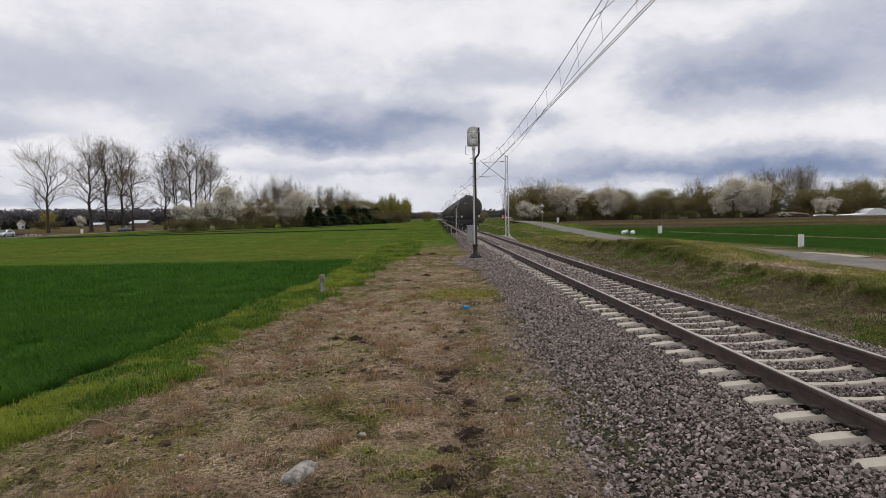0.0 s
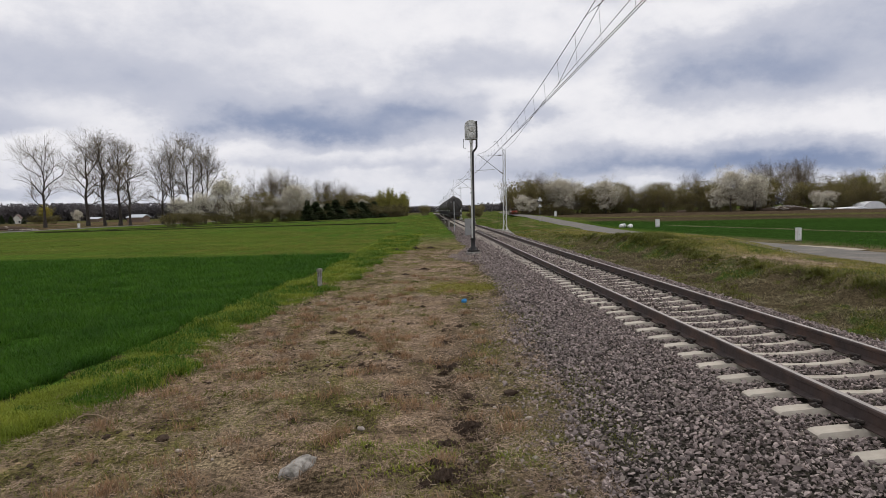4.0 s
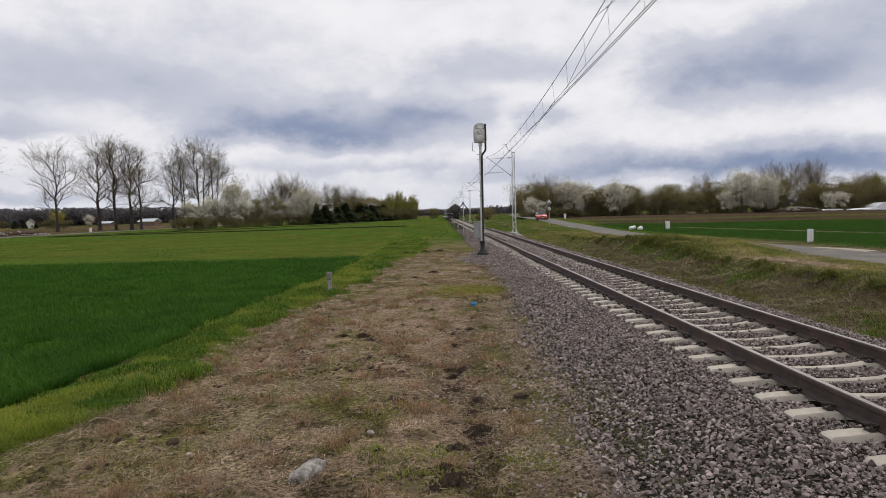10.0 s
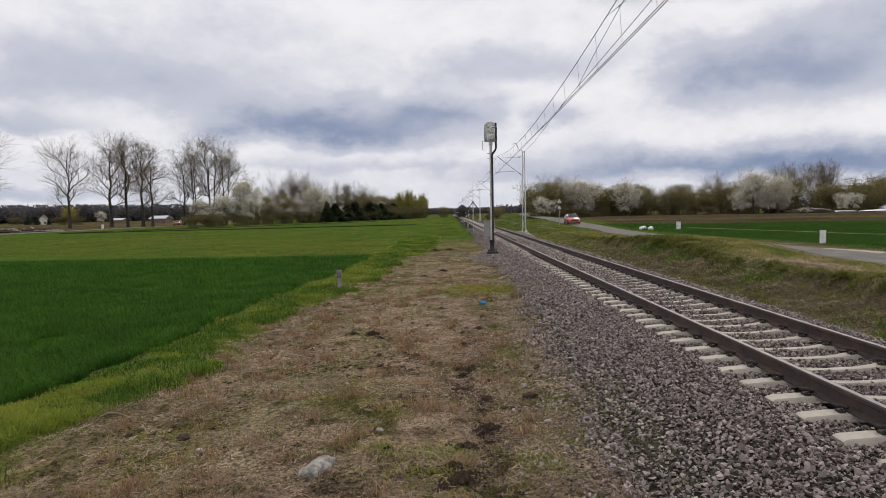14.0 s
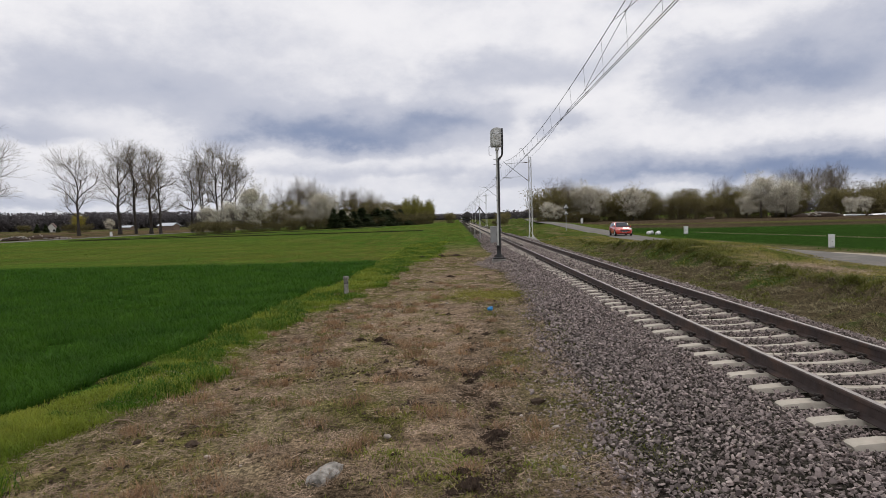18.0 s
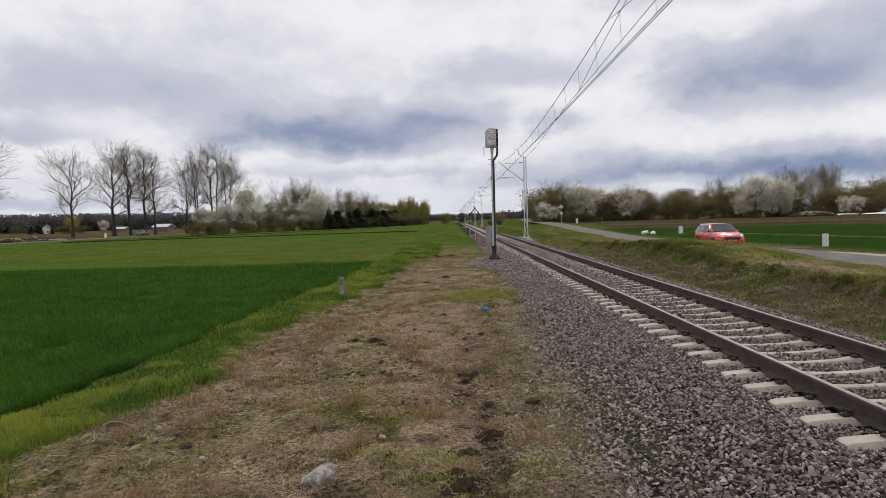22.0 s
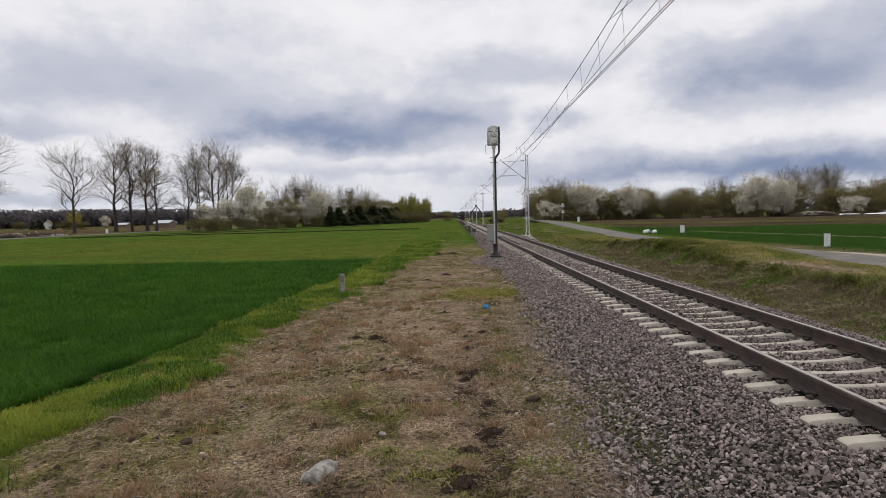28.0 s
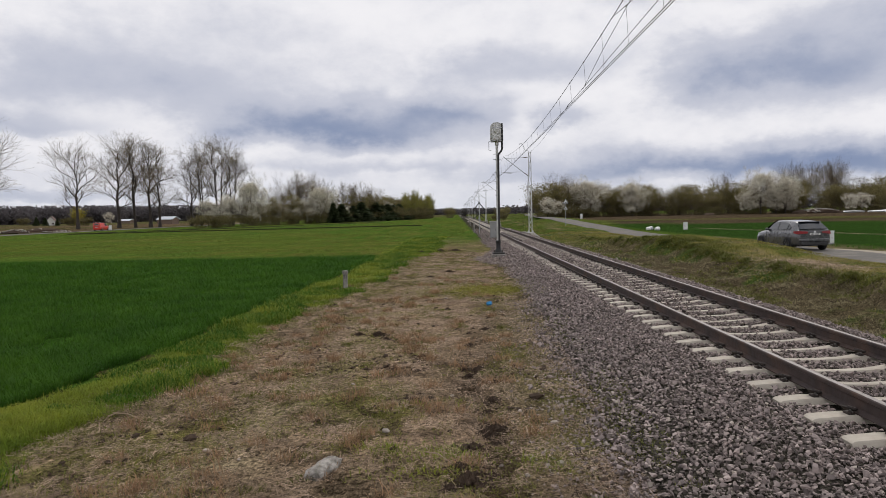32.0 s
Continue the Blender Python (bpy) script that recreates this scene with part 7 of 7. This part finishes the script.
    me = tri_mesh("bank_dead_mat", *slivers(np.stack([x, y], 1), height(x, y) + 0.02, 0.10 + 0.12 * RNG.random(x.size), 0.009 + 0 * x), M["straw"])
    tagged(new("bank_dead_mat", me), "flattened mat of pale dead grass on the bank", "grass", kind="stuff")
    # a shaggy lip of grass over the broken edge, and a lush patch farther along
    y = spread_y(700, 8, 60)
    y = y[fbm(y * 1.3, y * 0 + 6.1, 94) > 0.44]
    x = scarp_x(y) - 0.12 + RNG.normal(size=y.size) * 0.14
    k = 34
    x, y = np.repeat(x, k) + RNG.normal(size=x.size * k) * 0.10, np.repeat(y, k) + RNG.normal(size=y.size * k) * 0.10
    grass("bank_lip_grass", x, y, 0.14 + 0.12 * RNG.random(x.size), 0.005 + 0.0006 * y, 1.0, "bankturf", "shaggy olive grass hanging over the bank edge", 1.0)
    y = 33.5 + RNG.normal(size=7000) * 2.6
    x = 11.1 + RNG.normal(size=7000) * 0.8
    ok = fbm(x * 1.5, y * 1.1, 95) > 0.47
    grass("bank_lush_grass", x[ok], y[ok], 0.20 + 0 * x[ok], 0.014 + 0 * x[ok], 0.8, "bankturf", "lush dark green grass on the bank", 0.8)
    # bleached line of stubble across the young cereal
    t = RNG.random(2600)
    y = 50 + 34 * t
    x = np.interp(y, (50, 55, 66, 81, 84), (34.8, 34.2, 33.1, 29.7, 28.8)) + RNG.normal(size=t.size) * 0.16
    grass("stubble_line", x, y, 0.10 + 0 * x, 0.05 + 0 * x, 1.0, "bankstraw", "thin bleached line of stubble across the crop", 0.4)
    # tufts over the meadow
    y = spread_y(60000, 34, 150)
    x = 0.8 - RNG.random(y.size) * (0.72 * y + 5)
    ok = (fbm(x * 0.35, y * 0.35, 81) > 0.46) & ((x < -4.5) | (y > 44))
    x, y = x[ok], y[ok]
    grass("meadow_tufts", x, y, 0.04 + 0.05 * RNG.random(x.size), 0.010 + 0.0007 * y, 0.9, "meadow", "uneven meadow grass", 0.6)
    pick = (RNG.random(x.size) < 0.35) & (fbm(x * 0.5, y * 0.3, 93) > 0.56)
    grass("meadow_tufts_dark", x[pick] + 0.2, y[pick], 0.06 + 0 * x[pick], 0.010 + 0.0007 * y[pick], 0.8, "bankturf", "darker meadow tufts", 0.6)


def hulls(n):
    """A few angular stone shapes as vertex and triangle arrays."""
    out = []
    rnd = random.Random(4)
    for k in range(n):
        bm = bmesh.new()
        sc = (1.0, rnd.uniform(0.65, 0.9), rnd.uniform(0.42, 0.66))
        for i in range(8):
            p = Vector((rnd.gauss(0, 1), rnd.gauss(0, 1), rnd.gauss(0, 1))).normalized() * rnd.uniform(0.8, 1.1)
            bm.verts.new([p[j] * sc[j] for j in range(3)])
        r = bmesh.ops.convex_hull(bm, input=bm.verts)
        bmesh.ops.delete(bm, geom=[e for e in r["geom_interior"] if isinstance(e, bmesh.types.BMVert)], context="VERTS")
        bmesh.ops.triangulate(bm, faces=bm.faces)
        bm.verts.index_update()
        out.append((np.array([v.co[:] for v in bm.verts]), np.array([[v.index for v in f.verts] for f in bm.faces])))
        bm.free()
    return out


def bed_z(x, y):
    z = np.interp(x, (1.35, 2.0, 2.65, 4.34, 5.95, 6.5), (-0.385, -0.305, -0.228, -0.232, -0.228, -0.43))
    return np.where((x < 1.4) | (x > 6.5), np.maximum(height(x, y), z - 0.05), z)


def build_ballast():
    shapes = hulls(9)
    bed = bpy.data.objects["ballast_bed"]
    spots = []
    for y0, y1, per, size in ((-4.0, 3.4, 200, 0.036), (3.4, 12, 1150, 0.0235), (12, 24, 700, 0.028), (24, 46, 330, 0.035), (46, 80, 60, 0.042)):
        n = int(per * (y1 - y0) * 5.85)
        x, y = 0.7 + 5.85 * RNG.random(n), y0 + (y1 - y0) * RNG.random(n)
        spots.append((x, y, size * np.exp(RNG.normal(size=n) * 0.24)))
    n = 2600
    y = spread_y(n, 3.6, 16)
    x = 1.15 + 0.028 * y - np.abs(RNG.normal(size=n)) * 0.38
    spots.append((x, y, 0.020 * np.exp(RNG.normal(size=n) * 0.35)))
    x, y, s = (np.concatenate([p[k] for p in spots]) for k in range(3))
    toe = 1.12 + 0.028 * np.minimum(y, 25) - 1.1 * np.exp(-((y - 30) / 3.2) ** 2) + 0.45 * (fbm(x * 0.7, y * 0.7, 31) - 0.5)
    side = RNG.random(x.size) * 0.5
    loose_ones = np.arange(x.size) >= x.size - n
    keep = loose_ones | (x > toe - 0.12 + side * 0.5)
    near = np.abs((y - SLEEPER0) / PITCH - np.round((y - SLEEPER0) / PITCH)) * PITCH
    keep &= ~((np.abs(x - TRACK) < 1.255 + s * 0.7) & (near < np.where(np.abs(x - TRACK) < 0.55, 0.095, 0.115) + s * 0.5))
    keep &= np.abs(np.abs(x - TRACK) - 0.753) > 0.09
    keep &= np.hypot(x - 1.84, y - 30.9) > 0.42
    x, y, s = x[keep], y[keep], s[keep]
    inner = np.abs(x - TRACK) < 1.3
    z = bed_z(x, y) + s * RNG.uniform(-0.3, 1.5, x.size) - np.where(inner, 0.004, 0.0)
    z = np.where(x < 1.2, height(x, y) + s * 0.1, z)
    kind = RNG.integers(0, len(shapes), x.size)
    pale = RNG.random(x.size) < 0.055
    single = (x > 1.55) & (x < 2.75) & (y > 3.5) & (y < 4.75) & ~pale
    idx = np.flatnonzero(single)
    single[:] = False
    single[idx[:300]] = True
    a, tx, ty = RNG.uniform(0, 6.283, x.size), RNG.normal(size=x.size) * 0.42, RNG.normal(size=x.size) * 0.42
    o = np.zeros(x.size)
    rz = np.stack([np.cos(a), -np.sin(a), o, np.sin(a), np.cos(a), o, o, o, o + 1], 1).reshape(-1, 3, 3)
    rx = np.stack([o + 1, o, o, o, np.cos(tx), -np.sin(tx), o, np.sin(tx), np.cos(tx)], 1).reshape(-1, 3, 3)
    ry = np.stack([np.cos(ty), o, np.sin(ty), o, o + 1, o, -np.sin(ty), o, np.cos(ty)], 1).reshape(-1, 3, 3)
    rot = ry @ rx @ rz
    for name, sel, mt, lab in (("ballast_stones", ~pale & ~single, "stone", "angular grey-brown crushed ballast stones"), ("pale_ballast_stones", pale, "stone_pale", "scattered paler ballast stones")):
        V, T, base = [], [], 0
        for k, (sv, st) in enumerate(shapes):
            i = np.flatnonzero(sel & (kind == k))
            v = np.einsum("nij,vj->nvi", rot[i], sv) * s[i, None, None] + np.stack([x[i], y[i], z[i]], 1)[:, None]
            V.append(v.reshape(-1, 3))
            T.append((st[None] + (np.arange(i.size) * len(sv))[:, None, None]).reshape(-1, 3) + base)
            base += i.size * len(sv)
        ob = new(name, tri_mesh(name, np.concatenate(V), np.concatenate(T), M[mt]))
        ob.parent = bed
        tagged(ob, lab, kind="stuff")
    meshes = [tri_mesh("stone", sv, st, M["stone_one"]) for sv, st in shapes]
    for i in np.flatnonzero(single):
        o = new("stone", meshes[kind[i]])
        o.parent = bed
        m = Matrix([list(map(float, r)) for r in rot[i]]).to_4x4()
        o.matrix_basis = Matrix.Translation((float(x[i]), float(y[i]), float(z[i]))) @ m @ Matrix.Diagonal((float(s[i]),) * 3 + (1,))


def build_crumbs():
    """Crumbs of turned soil in the bare patches of the verge."""
    n = 18000
    y = spread_y(n, 3.4, 18)
    x = -3.6 + 5.0 * RNG.random(n)
    ok = (x > dry_edge(x, y)) & (fbm(x * 2.1 + 9, y * 1.7, 46) + 0.12 * (RNG.random(n) - 0.5) > 0.60) & (x < 1.0 + 0.028 * y)
    x, y = x[ok], y[ok]
    s = 0.016 * np.exp(RNG.normal(size=x.size) * 0.5)
    z = height(x, y) + s * 0.15
    V, T, base = [], [], 0
    for sv, st in hulls(4):
        i = np.flatnonzero(RNG.random(x.size) < 0.3)
        v = sv[None] * s[i, None, None] + np.stack([x[i], y[i], z[i]], 1)[:, None]
        V.append(v.reshape(-1, 3))
        T.append((st[None] + (np.arange(i.size) * len(sv))[:, None, None]).reshape(-1, 3) + base)
        base += i.size * len(sv)
    tagged(new("soil_crumbs", tri_mesh("soil_crumbs", np.concatenate(V), np.concatenate(T), M["clod"])), "crumbs of dark turned soil on the verge", "soil", kind="stuff")


build_grass()
build_crumbs()
build_ballast()

# ---- movement ----
TAIL = ((0, 81), (1, 93), (2, 105), (4.5, 133), (6, 150), (8, 173), (9, 185), (10, 196), (12, 218), (14, 240), (17, 270), (20, 296), (23, 318), (25, 332), (28, 350), (32, 370))
RED = ((0, 21.6, 208), (2.5, 21.4, 190), (4.5, 20.9, 172), (8, 19.0, 139), (10, 18.7, 128), (12, 18.5, 117), (13, 18.4, 110.5), (14.5, 18.3, 101), (16.5, 18.4, 88.5), (18, 18.4, 78), (20, 17.6, 60.5), (21, 17.4, 52.6), (22, 17.3, 45), (23, 17.2, 38), (24, 16.98, 30.4), (24.4, 16.85, 27.0), (25.5, 16.5, 18.5), (27.5, 16.1, 2), (30, 16.2, -22), (32, 16.3, -40))
GREY = ((0, 19.6, -190), (25, 19.5, 3), (27.5, 19.2, 16.5), (28.6, 18.6, 21.8), (29.6, 17.95, 26.3), (30, 17.85, 27.9), (30.4, 17.7, 29.5), (31, 17.5, 31.8), (31.5, 17.4, 33.9), (32, 17.3, 36.0))
LEFT = {"a": ((0, 138), (32, -300)), "b": ((0, 191), (2.5, 143), (6, 80), (32, -300)), "c": ((0, 560), (14, 215), (17, 146), (32, -190)), "d": ((0, 700), (20, 240), (23, 163), (32, -60)), "v": ((0, -700), (30.5, 129), (31, 139), (31.5, 149), (32, 158))}


def course(rows, z=None):
    """Poses along a line of (seconds, x, y), each turned the way it goes."""
    out = []
    for i, (t, x, y) in enumerate(rows):
        a, b = rows[max(i - 1, 0)], rows[min(i + 1, len(rows) - 1)]
        out.append((t, pose(x, y, float(road_z(y)) + 0.05 if z is None else z, 0, 0, math.degrees(math.atan2(-(b[1] - a[1]), b[2] - a[2])))))
    return out


def spin(wheels, rows, t0, t1, r):
    """Turn the wheels by the way gone between t0 and t1, at most 80 degrees a frame."""
    ts, ys = [q[0] for q in rows], [q[2] for q in rows]
    keys, turn, t = [(0.0, 0.0)], 0.0, t0
    if t0 > 0:
        keys.append((t0, 0.0))
    while t < t1 - 0.01:
        n = min(t + 1 / 30, t1)
        turn -= min(abs(float(np.interp(n, ts, ys)) - float(np.interp(t, ts, ys))) / r * 57.3, 80)
        keys.append((n, turn))
        t = n
    if t1 < 32:
        keys.append((32.0, turn))
    for w in wheels:
        p = w.location.copy()
        walk(w, [(s, pose(p.x, p.y, p.z, a, 0, 0)) for s, a in keys])


def motions():
    for k, w in enumerate(TRAIN):
        walk(w, [(t, pose(TRACK, y + 7.0 + 14.0 * k, 0)) for t, y in TAIL])
    walk(RED_CAR, course(RED))
    walk(GREY_CAR, course(GREY))
    spin(RED_WHEELS, RED, 14.0, 25.5, 0.325)
    spin(GREY_WHEELS, GREY, 28.5, 32.0, 0.325)
    for k, rows in LEFT.items():
        x = -82.5 if k == "v" else -85.5
        walk(FAR_CARS[k], course([(t, x, y) for t, y in rows], -0.68))


motions()
